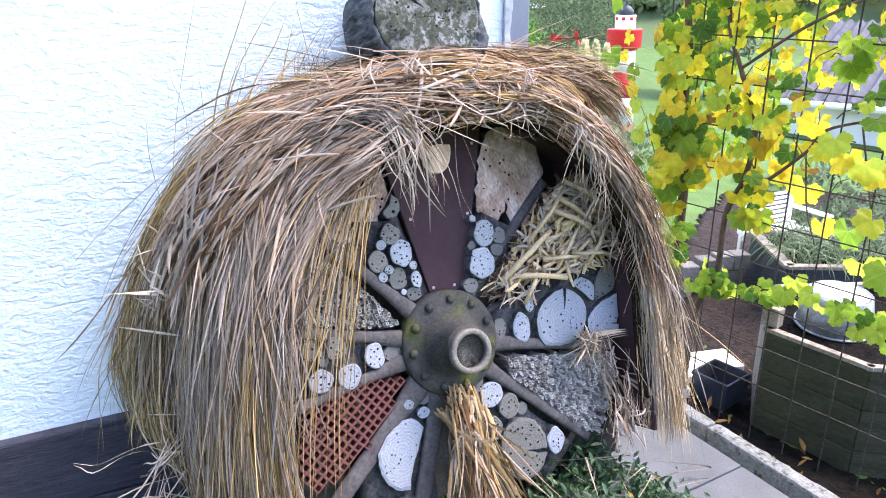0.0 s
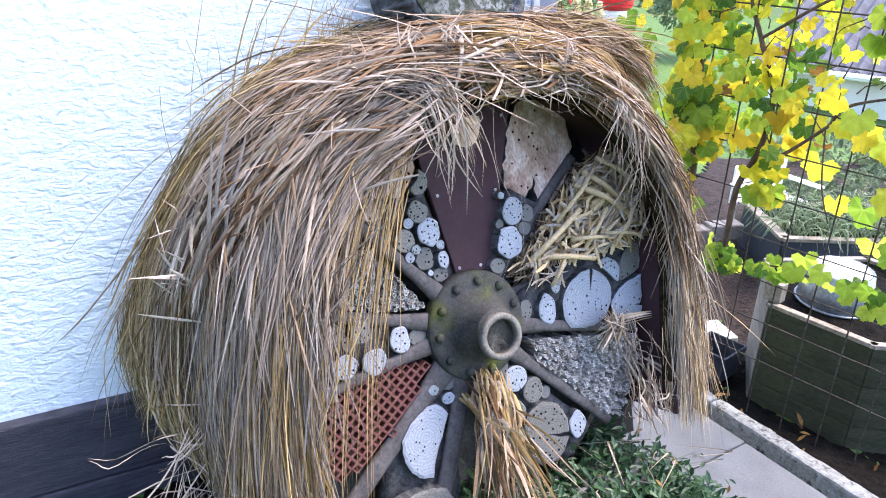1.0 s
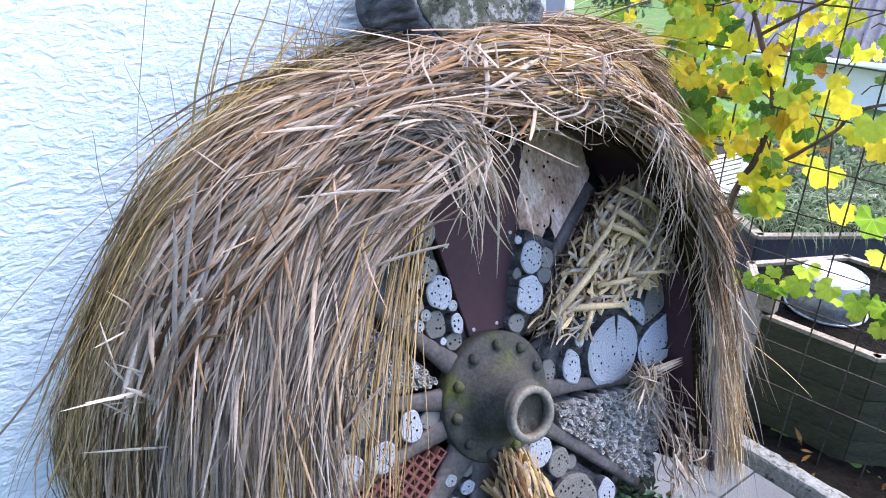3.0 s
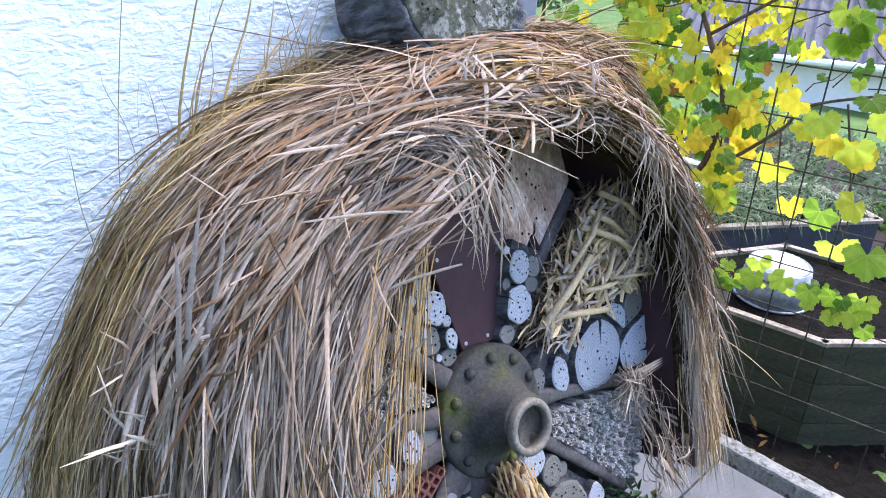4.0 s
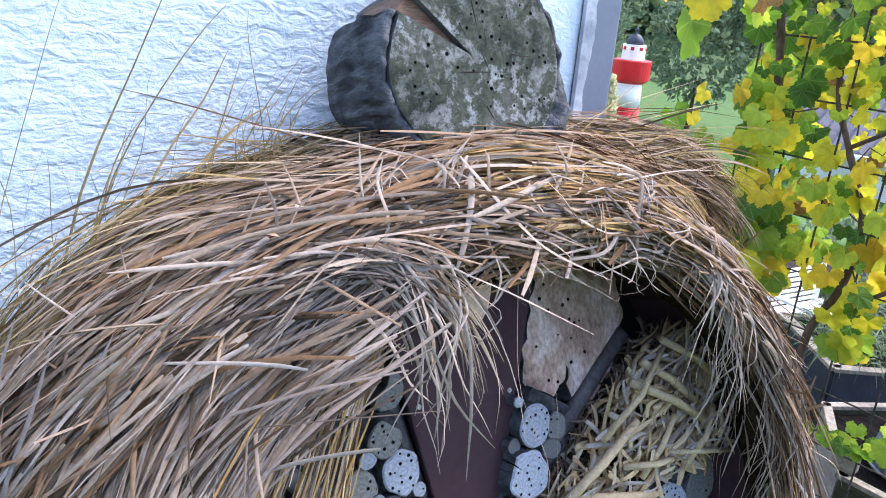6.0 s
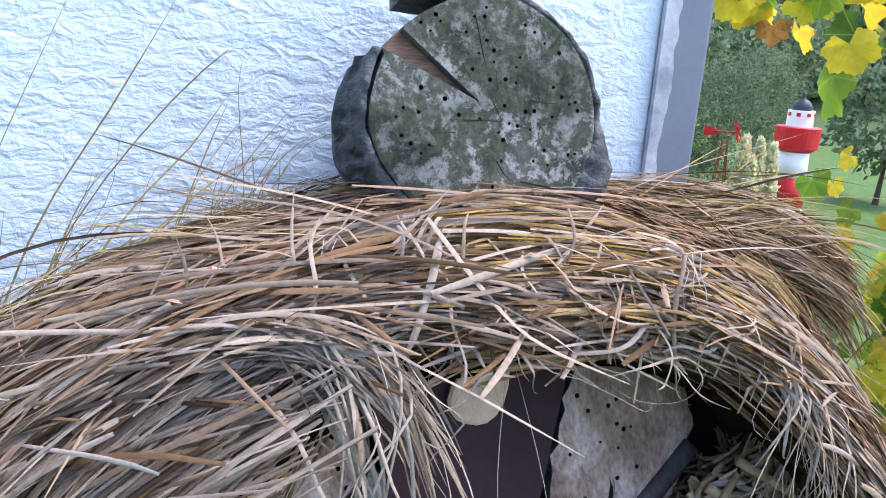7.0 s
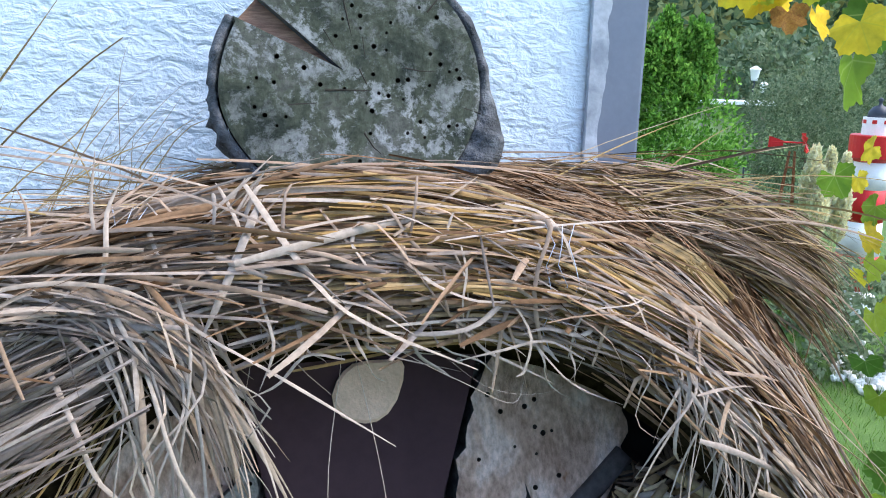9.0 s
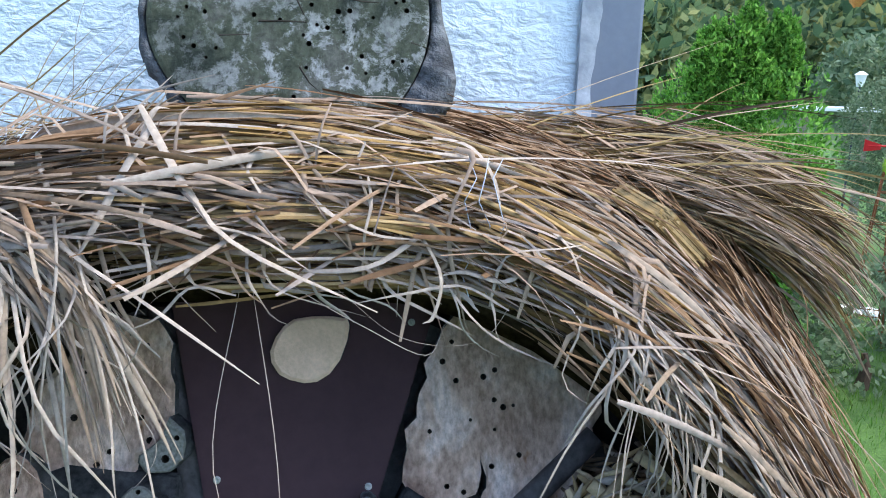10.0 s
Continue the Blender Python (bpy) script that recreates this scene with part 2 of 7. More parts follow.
SOIL = surface("dark_garden_soil", ((0.004, 0.0035, 0.0035), (0.018, 0.015, 0.013)), 20, 0.95, fine=60, bump=1.0, dist=0.02, spec=0.05)
MULCH = surface("bark_mulch", ((0.012, 0.008, 0.007), (0.055, 0.036, 0.031)), 25, 0.95, fine=60, bump=1.0, dist=0.02)
LAWN = surface("lawn_green", ((0.065, 0.132, 0.026), (0.110, 0.196, 0.046)), 4, 0.9, fine=120, bump=0.6, dist=0.01, spots=((0.130, 0.140, 0.060), 2.5, 0.6))
GRASS = surface("grass_blade", ((0.069, 0.191, 0.016), (0.161, 0.319, 0.044)), 4, 0.7, rand="island", randcols=((0.058, 0.160, 0.011), (0.138, 0.297, 0.033), (0.230, 0.361, 0.066)), leaf=0.3)
MOSSWOOD = surface("mossy_planter_board", ((0.028, 0.033, 0.018), (0.066, 0.069, 0.037)), 4, 0.85, stretch=(1, 1, 5), fine=40, bump=0.4, spots=((0.05, 0.066, 0.022), 6, 0.58))
CAPWOOD = surface("weathered_cap_wood", ((0.22, 0.18, 0.14), (0.38, 0.33, 0.27)), 8, 0.85, fine=70, bump=0.4)
GREYWOOD = surface("silvered_board", ((0.17, 0.15, 0.14), (0.30, 0.275, 0.255)), 8, 0.85, stretch=(1, 1, 5), fine=60, bump=0.4)
ZINC = surface("galvanised_zinc", ((0.22, 0.245, 0.28), (0.40, 0.43, 0.47)), 16, 0.45, metal=0.55, fine=60, bump=0.1)
POT = surface("dark_blue_grey_plastic", ((0.028, 0.034, 0.050), (0.042, 0.050, 0.070)), 12, 0.5, grain=0.15)
WIRE = surface("rusty_mesh_steel", ((0.035, 0.028, 0.024), (0.10, 0.085, 0.07)), 40, 0.7, metal=0.3)
VINEWOOD = surface("vine_bark", ((0.07, 0.045, 0.03), (0.16, 0.10, 0.07)), 20, 0.9, stretch=(1, 1, 0.3), fine=90, bump=0.7)
VINE_G = surface("green_vine_leaf", ((0.10, 0.22, 0.03), (0.20, 0.36, 0.05)), 18, 0.5, rand="object", randcols=((0.04, 0.12, 0.022), (0.14, 0.27, 0.025), (0.36, 0.50, 0.05), (0.60, 0.68, 0.08)), leaf=0.72, fine=5, grain=0.22)
VINE_Y = surface("yellow_vine_leaf", ((0.48, 0.38, 0.03), (0.66, 0.55, 0.06)), 18, 0.5, rand="object", randcols=((0.58, 0.62, 0.055), (0.78, 0.70, 0.05), (0.82, 0.64, 0.05), (0.68, 0.44, 0.04)), leaf=0.70, fine=5, grain=0.25, spots=((0.32, 0.13, 0.03), 2.6, 0.66))
VINE_B = surface("browning_vine_leaf", ((0.240, 0.096, 0.032), (0.400, 0.240, 0.064)), 18, 0.6, leaf=0.35, fine=60)
PERI = surface("glossy_ground_leaf", ((0.014, 0.044, 0.017), (0.040, 0.092, 0.034)), 10, 0.4, rand="island", randcols=((0.009, 0.033, 0.014), (0.025, 0.070, 0.025), (0.054, 0.122, 0.047), (0.115, 0.192, 0.102)), leaf=0.2)
THUJA = surface("conifer_green", ((0.056, 0.172, 0.023), (0.135, 0.320, 0.047)), 6, 0.7, rand="island", randcols=((0.045, 0.149, 0.019), (0.147, 0.355, 0.041), (0.293, 0.549, 0.105)), leaf=0.5)
WOODS = surface("autumn_wood_foliage", ((0.078, 0.143, 0.072), (0.169, 0.234, 0.108)), 0.3, 0.9, rand="island", randcols=((0.052, 0.104, 0.060), (0.117, 0.195, 0.090), (0.234, 0.312, 0.132), (0.390, 0.377, 0.132)), leaf=0.4)
SHRUB = surface("grey_green_shrub", ((0.133, 0.194, 0.111), (0.244, 0.302, 0.177)), 3, 0.8, rand="island", randcols=((0.089, 0.151, 0.077), (0.199, 0.270, 0.144), (0.332, 0.389, 0.243)), leaf=0.4)
RED = surface("red_gloss_paint", ((0.50, 0.012, 0.015), (0.60, 0.02, 0.02)), 8, 0.45, grain=0.1)
RUST = surface("rusty_orange_steel", ((0.22, 0.07, 0.03), (0.34, 0.12, 0.05)), 20, 0.8)
WHITE = surface("white_paint", ((0.78, 0.78, 0.77), (0.86, 0.86, 0.85)), 8, 0.6, grain=0.08)
PAMPAS = surface("cream_pampas_plume", ((0.900, 0.831, 0.468), (0.900, 0.900, 0.629)), 10, 0.9, rand="island", randcols=((0.900, 0.755, 0.407), (0.900, 0.900, 0.569), (0.900, 0.900, 0.711)), leaf=0.55)
SHEETROOF = surface("grey_corrugated_sheet", ((0.07, 0.07, 0.085), (0.13, 0.13, 0.15)), 4, 0.8, fine=30, grain=0.2, spec=0.15)
BLOCK = surface("grey_concrete_block", ((0.13, 0.12, 0.115), (0.24, 0.225, 0.215)), 10, 0.9, fine=90, bump=0.5, rand="object", randcols=((0.13, 0.12, 0.115), (0.23, 0.215, 0.205)))
WINDOW = surface("lamp_glass", ((0.70, 0.70, 0.68), (0.78, 0.78, 0.76)), 8, 0.3, grain=0.05)
TWINE = surface("blue_white_twine", ((0.40, 0.42, 0.52), (0.60, 0.62, 0.70)), 60, 0.7)


def veined(m, col):
    """Pale veins that run from the stalk into the five lobes."""
    nt = m.node_tree
    sep = nt.nodes.new("ShaderNodeSeparateXYZ")
    nt.links.new(nt.nodes.new("ShaderNodeTexCoord").outputs["Object"], sep.inputs[0])

    def calc(op, x, y=0.0):
        n = nt.nodes.new("ShaderNodeMath")
        n.operation = op
        for sock, v in zip(n.inputs, (x, y)):
            if isinstance(v, bpy.types.NodeSocket):
                nt.links.new(v, sock)
            else:
                sock.default_value = v
        return n.outputs[0]
    ang = calc("ARCTAN2", sep.outputs[0], sep.outputs[1])
    off = calc("ABSOLUTE", calc("WRAP", calc("DIVIDE", ang, radians(51)), 0.5))
    for n in nt.nodes:
        if n.type == "MATH" and n.operation == "WRAP":
            n.inputs[1].default_value, n.inputs[2].default_value = 0.5, -0.5
    rad = calc("SQRT", calc("ADD", calc("MULTIPLY", sep.outputs[0], sep.outputs[0]), calc("MULTIPLY", sep.outputs[1], sep.outputs[1])))
    mask = ramp_of(nt, calc("MULTIPLY", off, rad), ((1, 1, 1), (0, 0, 0)), 0.003, 0.014)
    for link in list(nt.links):
        if link.to_socket.name in ("Base Color",) or link.to_node.type == "BSDF_TRANSLUCENT" and link.to_socket.name == "Color":
            src, dst = link.from_socket, link.to_socket
            mix = mixed(nt, src, (*col, 1), calc("MULTIPLY", mask, 0.28))
            nt.links.new(mix, dst)


veined(VINE_G, (0.50, 0.56, 0.22))
veined(VINE_Y, (0.40, 0.46, 0.08))


# ---- helpers of the scene ----
def mesh_of(bm, *mats, smooth=False):
    me = bpy.data.meshes.new("mesh")
    bm.normal_update()
    bm.to_mesh(me)
    bm.free()
    for m in mats:
        me.materials.append(m)
    if smooth:
        me.shade_smooth()
    return me


def part(name, data, material=None, parent=None, label="", m=None, smooth=False):
    """One mesh object, from a bmesh or a mesh, under a thing or a part."""
    if isinstance(data, bmesh.types.BMesh):
        data = mesh_of(data, material, smooth=smooth)
    elif material and not data.materials:
        data.materials.append(material)
    ob = new(name, data)
    ob.parent = parent
    if m is not None:
        ob.matrix_basis = m
    return tagged(ob, label)


def thing(name, m, label, category, group="", kind="", data=None):
    ob = new(name, data)
    ob.matrix_basis = m
    return tagged(ob, label, category, group, kind)


def box(bm, cx, cy, cz, sx, sy, sz, bevel=0.0, m=None, mi=0):
    """A box with bevelled edges; sizes are whole lengths."""
    r = bmesh.ops.create_cube(bm, size=1, matrix=(m or Matrix()) @ Matrix.Translation((cx, cy, cz)) @ Matrix.Diagonal((sx, sy, sz, 1)))
    faces = {f for v in r["verts"] for f in v.link_faces}
    if mi:
        for f in faces:
            f.material_index = mi
    if bevel:
        bmesh.ops.bevel(bm, geom=list({e for f in faces for e in f.edges}), offset=bevel, segments=2, affect="EDGES", profile=0.6)
    return bm


def lathe(profile, seg=40, bm=None, m=None):
    """Turn a profile of (radius, height) round the z axis."""
    bm = bm or bmesh.new()
    m = m or Matrix()
    rings = [[bm.verts.new(m @ Vector((r * math.cos(2 * math.pi * k / seg), r * math.sin(2 * math.pi * k / seg), z))) for k in range(seg)] for r, z in profile]
    for a, b in zip(rings, rings[1:]):
        for k in range(seg):
            bm.faces.new((a[k], a[(k + 1) % seg], b[(k + 1) % seg], b[k]))
    for ring, flip in ((rings[0], True), (rings[-1], False)):
        bm.faces.new(ring[::-1] if flip else ring)
    bmesh.ops.remove_doubles(bm, verts=bm.verts, dist=1e-6)
    return bm


def tube(bm, pts, r0, r1=None, seg=6, wob=0.0):
    """A tapered tube along points."""
    r1 = r0 if r1 is None else r1
    pts = [Vector(p) for p in pts]
    rings = []
    for i, p in enumerate(pts):
        d = (pts[min(i + 1, len(pts) - 1)] - pts[max(i - 1, 0)]).normalized()
        a = d.orthogonal().normalized() if i == 0 else (a - d * a.dot(d)).normalized()
        c = d.cross(a)
        r = (r0 + (r1 - r0) * i / (len(pts) - 1)) * (1 + wob * rnd.uniform(-1, 1))
        rings.append([bm.verts.new(p + (a * math.cos(2 * math.pi * k / seg) + c * math.sin(2 * math.pi * k / seg)) * r) for k in range(seg)])
    for x, y in zip(rings, rings[1:]):
        for k in range(seg):
            bm.faces.new((x[k], x[(k + 1) % seg], y[(k + 1) % seg], y[k]))
    bm.faces.new(rings[0][::-1]), bm.faces.new(rings[-1])
    return bm


def spline(P, k):
    """Catmull-Rom through control points P (n, m, 3), sampled at k values each (n, k)."""
    n, m, _ = P.shape
    Q = np.concatenate((2 * P[:, :1] - P[:, 1:2], P, 2 * P[:, -1:] - P[:, -2:-1]), axis=1)
    x = np.clip(k, 0, 1) * (m - 1)
    i = np.minimum(x.astype(int), m - 2)
    f = (x - i)[..., None]
    row = np.arange(n)[:, None]
    a, b, c, d = Q[row, i], Q[row, i + 1], Q[row, i + 2], Q[row, i + 3]
    return 0.5 * (2 * b + (c - a) * f + (2 * a - 5 * b + 4 * c - d) * f ** 2 + (3 * b - a - 3 * c + d) * f ** 3)


def ribbons(C, widths, centre=(0, 0, -0.3), twist=0.55, seed=0, fold=0.3):
    """A mesh of blades along the sampled lines C (n, k, 3): three verts across, folded along the midrib, tapered to the tip."""
    g = np.random.default_rng(seed)
    n, k, _ = C.shape
    T = np.gradient(C, axis=1)
    T /= np.linalg.norm(T, axis=2, keepdims=True) + 1e-9
    out = C - np.array(centre)
    out /= np.linalg.norm(out, axis=2, keepdims=True) + 1e-9
    S = np.cross(T, out)
    S /= np.linalg.norm(S, axis=2, keepdims=True) + 1e-9
    U = np.cross(S, T)
    a = (g.normal(0, twist, (n, 1)) + np.cumsum(g.normal(0, 0.12, (n, k)), axis=1))[..., None]
    side = S * np.cos(a) + U * np.sin(a)
    lift = U * np.cos(a) - S * np.sin(a)
    taper = np.interp(np.linspace(0, 1, k), (0, 0.1, 0.75, 1), (0.6, 1, 0.8, 0.15))[None, :, None]
    w = widths[:, None, None] * taper * 0.5
    V = np.stack((C - side * w, C + lift * w * fold * 2, C + side * w), axis=2).reshape(-1, 3)
    base = (np.arange(n)[:, None] * k + np.arange(k - 1)[None]) * 3
    F = np.concatenate([np.stack((base + j, base + j + 1, base + j + 4, base + j + 3), -1).reshape(-1, 4) for j in (0, 1)])
    me = bpy.data.meshes.new("blades")
    me.vertices.add(len(V)), me.loops.add(F.size), me.polygons.add(len(F))
    me.vertices.foreach_set("co", V.ravel())
    me.loops.foreach_set("vertex_index", F.ravel().astype(np.int32))
    me.polygons.foreach_set("loop_start", np.arange(0, F.size, 4, dtype=np.int32))
    me.update(calc_edges=True)
    return me


def guided(guides, n, seed, k=10, spread=0.012, depth=(0.0, 0.02), span=((0, 0.35), (0.4, 0.8)), width=(0.002, 0.0045), wave=0.01, srange=(0, 1), clump=18, skew=0.07, fly=0.16, lift=0.035, turn=0.1, wild=0.07, rough=0.10, tight=0.35, stiff=0.35, **kw):
    """Strands that follow a sheet of guide lines, each over a part of the way (start, length), with jitter and waves."""
    g = np.random.default_rng(seed)
    G = np.array(guides, float)
    m = max(4, n // clump)
    which = g.integers(0, m, n)
    lo, hi = srange
    drift = g.normal(0, skew, m)[which] + np.where(g.random(n) < wild, g.normal(0, 4 * skew, n), 0)
    heart = g.uniform(lo, hi, m)[which]
    apart = g.normal(0, 0.6 * (hi - lo) / m ** 0.75, n)
    t = np.linspace(0, 1, G.shape[1])
    s = np.clip(heart[:, None] + apart[:, None] * (1 - tight * t[None]) + drift[:, None] * (t[None] - 0.3), lo - 0.03, hi + 0.03).clip(0, 1) * (len(G) - 1)
    i = np.minimum(s.astype(int), len(G) - 2)
    f = (s - i)[..., None]
    col = np.arange(G.shape[1])[None]
    P = G[i, col] * (1 - f) + G[i + 1, col] * f
    P = P + g.normal(0, spread, (m, 1, 3))[which] * (1, 1, 0.6) + g.normal(0, spread * 0.35, (n, 1, 3)) + g.normal(0, spread * rough, P.shape)
    P[:, :, 2] += 0.6 * g.uniform(*depth, (m, 1))[which] + 0.4 * g.uniform(*depth, (n, 1))
    a = g.uniform(*span[0], (n, 1))
    b = np.minimum(a + g.uniform(*span[1], (n, 1)), 1)
    C = spline(P, a + (b - a) * np.linspace(0, 1, k)[None])
    ph, fr = g.uniform(0, 6.3, (n, 1, 3)), g.uniform(2, 6, (n, 1, 1))
    C = C + wave * g.uniform(0.2, 1, (n, 1, 1)) * np.sin(ph + fr * np.linspace(0, 1, k)[None, :, None])
    chord = C[:, :1] + (C[:, -1:] - C[:, :1]) * np.linspace(0, 1, k)[None, :, None]
    h = k // 2
    w = stiff * g.uniform(.3, 1, (n, 1, 1))                 # dry straw hardly bends
    C = C * (1 - w) + (chord + 0.75 * (C[:, h:h + 1] - chord[:, h:h + 1])) * w
    mid = C.mean(axis=1, keepdims=True)                     # each strand turned a little across its bed
    ax = mid - np.array((0, 0, -0.25))
    ax /= np.linalg.norm(ax, axis=2, keepdims=True)
    th = g.normal(0, turn, (n, 1, 1)) * np.where(g.random((n, 1, 1)) < 0.25, 2.2, 0.8)
    v = C - mid
    C = mid + v * np.cos(th) + np.cross(np.broadcast_to(ax, v.shape), v) * np.sin(th) + ax * (ax * v).sum(axis=2, keepdims=True) * (1 - np.cos(th))
    t = np.linspace(0, 1, k)[None, :, None]
    off = C - np.array((0, 0, -0.25))
    off /= np.linalg.norm(off, axis=2, keepdims=True)
    up = np.where(g.random((n, 1, 1)) < fly, np.abs(g.normal(0, lift, (n, 1, 1))), 0)
    C = C + off * up * t + g.normal(0, 0.7, (n, 1, 3)) * up * t
    return ribbons(C, width[0] + (width[1] - width[0]) * g.beta(1.2, 2.4, n) * 1.25, seed=seed, **kw)


def sheet(guides, inward=0.03, k=14, across=(0, 1), along=(0, 1)):
    """The closed body under a sheet of guide lines."""
    G = np.array(guides, float)
    C = spline(G, np.tile(np.linspace(*along, k), (len(G), 1)))
    C = spline(C.transpose(1, 0, 2), np.tile(np.linspace(*across, 3 * len(G)), (k, 1)))
    c = np.array((0, 0, -0.25))
    d = C - c
    d /= np.linalg.norm(d, axis=2, keepdims=True)
    bm = bmesh.new()
    lay = [[[bm.verts.new(p) for p in row] for row in C - d * o] for o in (inward, inward + 0.03)]
    h, w = len(lay[0]), len(lay[0][0])
    for L, flip in ((lay[0], 0), (lay[1], 1)):
        for a in range(h - 1):
            for b in range(w - 1):
                q = (L[a][b], L[a][b + 1], L[a + 1][b + 1], L[a + 1][b])
                bm.faces.new(q[::-1] if flip else q)
    edge = [(0, b) for b in range(w)] + [(a, w - 1) for a in range(1, h)] + [(h - 1, b) for b in range(w - 2, -1, -1)] + [(a, 0) for a in range(h - 2, 0, -1)]
    for (a, b), (c2, d2) in zip(edge, edge[1:] + edge[:1]):
        bm.faces.new((lay[0][a][b], lay[1][a][b], lay[1][c2][d2], lay[0][c2][d2]))
    bmesh.ops.recalc_face_normals(bm, faces=bm.faces)
    return bm


# ---- setting: ground, house, path ----
def ground_z(x, y):
    """The garden falls away gently to the far right; a low bank carries the hotel by the house wall."""
    w = Vector((x, y, 0)) - CORNER
    out, fn = w.dot(WALL_OUT), FN.x * x + FN.y * y
    bank = 0.36 * max(0, min(1, (1.15 - out) / 0.35)) * max(0, min(1, (1.62 - fn) / 0.38))
    fall = -0.10 * max(0, min(9, (x - 2.2) * 0.8 + (y - 3.0) * 0.25)) if x > 2.2 and y > 1 else 0
    dip = -0.16 * max(0, min(1, (fn - 2.08) / 0.55)) * max(0, min(1, (3.6 - fn) / 0.5))
    return bank + max(fall, -1.1) + dip


def ground():
    xs = np.concatenate((np.linspace(-400, -8, 8), np.linspace(-6, 8, 71), np.linspace(10, 400, 9)))
    ys = np.concatenate((np.linspace(-400, -8, 8), np.linspace(-6, 12, 91), np.linspace(14, 600, 10)))
    bm = bmesh.new()
    V = [[bm.verts.new((x, y, ground_z(x, y) + 0.008 * noise.noise((x * 3, y * 3, 0)))) for x in xs] for y in ys]
    for j in range(len(ys) - 1):
        for i in range(len(xs) - 1):
            bm.faces.new((V[j][i], V[j][i + 1], V[j + 1][i + 1], V[j + 1][i]))
    tagged(part("ground", bm, LAWN), "green lawn ground of the garden", "ground", kind="structure")


def patch(name, poly, z, material, label, lumps=0.0, step=0.05):
    """A piece of bare ground laid on the lawn, with a lumpy top and a skirt."""
    bm = bmesh.new()
    lo = [min(p[k] for p in poly) for k in (0, 1)]
    hi = [max(p[k] for p in poly) for k in (0, 1)]

    def inside(x, y):
        c = False
        for (x1, y1), (x2, y2) in zip(poly, poly[1:] + poly[:1]):
            if (y1 > y) != (y2 > y) and x < (x2 - x1) * (y - y1) / (y2 - y1) + x1:
                c = not c
        return c
    V = {}

    def vert(i, j):
        if (i, j) not in V:
            x, y = lo[0] + i * step, lo[1] + j * step
            V[i, j] = bm.verts.new((x, y, z(x, y) + lumps * (noise.noise((x * 14, y * 14, 2)) + 0.6 * noise.noise((x * 45, y * 45, 5)))))
        return V[i, j]
    for i in range(int((hi[0] - lo[0]) / step) + 1):
        for j in range(int((hi[1] - lo[1]) / step) + 1):
            if inside(lo[0] + (i + 0.5) * step, lo[1] + (j + 0.5) * step):
                bm.faces.new((vert(i, j), vert(i + 1, j), vert(i + 1, j + 1), vert(i, j + 1)))
    r = bmesh.ops.extrude_edge_only(bm, edges=[e for e in bm.edges if e.is_boundary])
    for v in r["geom"]:
        if isinstance(v, bmesh.types.BMVert):
            v.co.z -= 0.06
    return tagged(part(name, bm, material, smooth=True), label, "soil", kind="structure")


def house():
    rot = math.atan2(WALL_DIR.y, WALL_DIR.x)
    m = Matrix.Translation(CORNER) @ Matrix.Rotation(rot, 4, "Z")      # x along the wall towards the corner, y into the house
    bm = bmesh.new()
    box(bm, -3.0, 0.14, 2.0, 6.0, 0.28, 4.2, 0.006)
    tagged(part("wall_front", bm, STUCCO, m=m), "white house wall with rough roller-stippled stucco", "wall", kind="structure")
    bm = bmesh.new()
    box(bm, -0.14, 3.28, 2.0, 0.28, 6.0, 4.2, 0.006)
    tagged(part("wall_side", bm, STUCCO, m=m), "white stucco side wall of the house", "wall", kind="structure")
    bm = bmesh.new()
    box(bm, -3.0, 3.0, 4.14, 6.4, 6.6, 0.12, 0.01)
    tagged(part("roof_slab", bm, SHEETROOF, m=m), "grey flat roof edge of the house", "roof", kind="structure")
    post = thing("corner_post", m, "blue-grey painted post at the corner of the white house", "post")
    bm = box(bmesh.new(), 0.043, 0.012, 2.0, 0.072, 0.05, 4.2, 0.005)
    part("shaft", bm, GREY_PAINT, post)
    bm = bmesh.new()
    rows = []
    for k in range(260):
        z = .9 + k * .009
        w = .013 + .009 * noise.noise((0, 0, z * 9)) + .006 * noise.noise((3, 0, z * 40))
        rows.append([bm.verts.new(p) for p in ((-.004, -.004, z), (-.004, -.0150, z), (.007 + w, -.0150, z), (.007 + w, -.0120, z))])
    for p, q in zip(rows, rows[1:]):
        for n in range(3):
            bm.faces.new((p[n], p[n + 1], q[n + 1], q[n]))
    part("paint_edge", bm, PAINT_EDGE, post, "edge smeared with white wall paint")
    plinth = thing("plinth_board", m, "dark stained boards along the foot of the white wall", "plinth", kind="structure")
    for k in range(3):
        bm = box(bmesh.new(), -3.02, -0.016, 0.555 - 0.222 * k, 6.0, 0.036, 0.217, 0.006)
        part("board", bm, PLINTH, plinth)


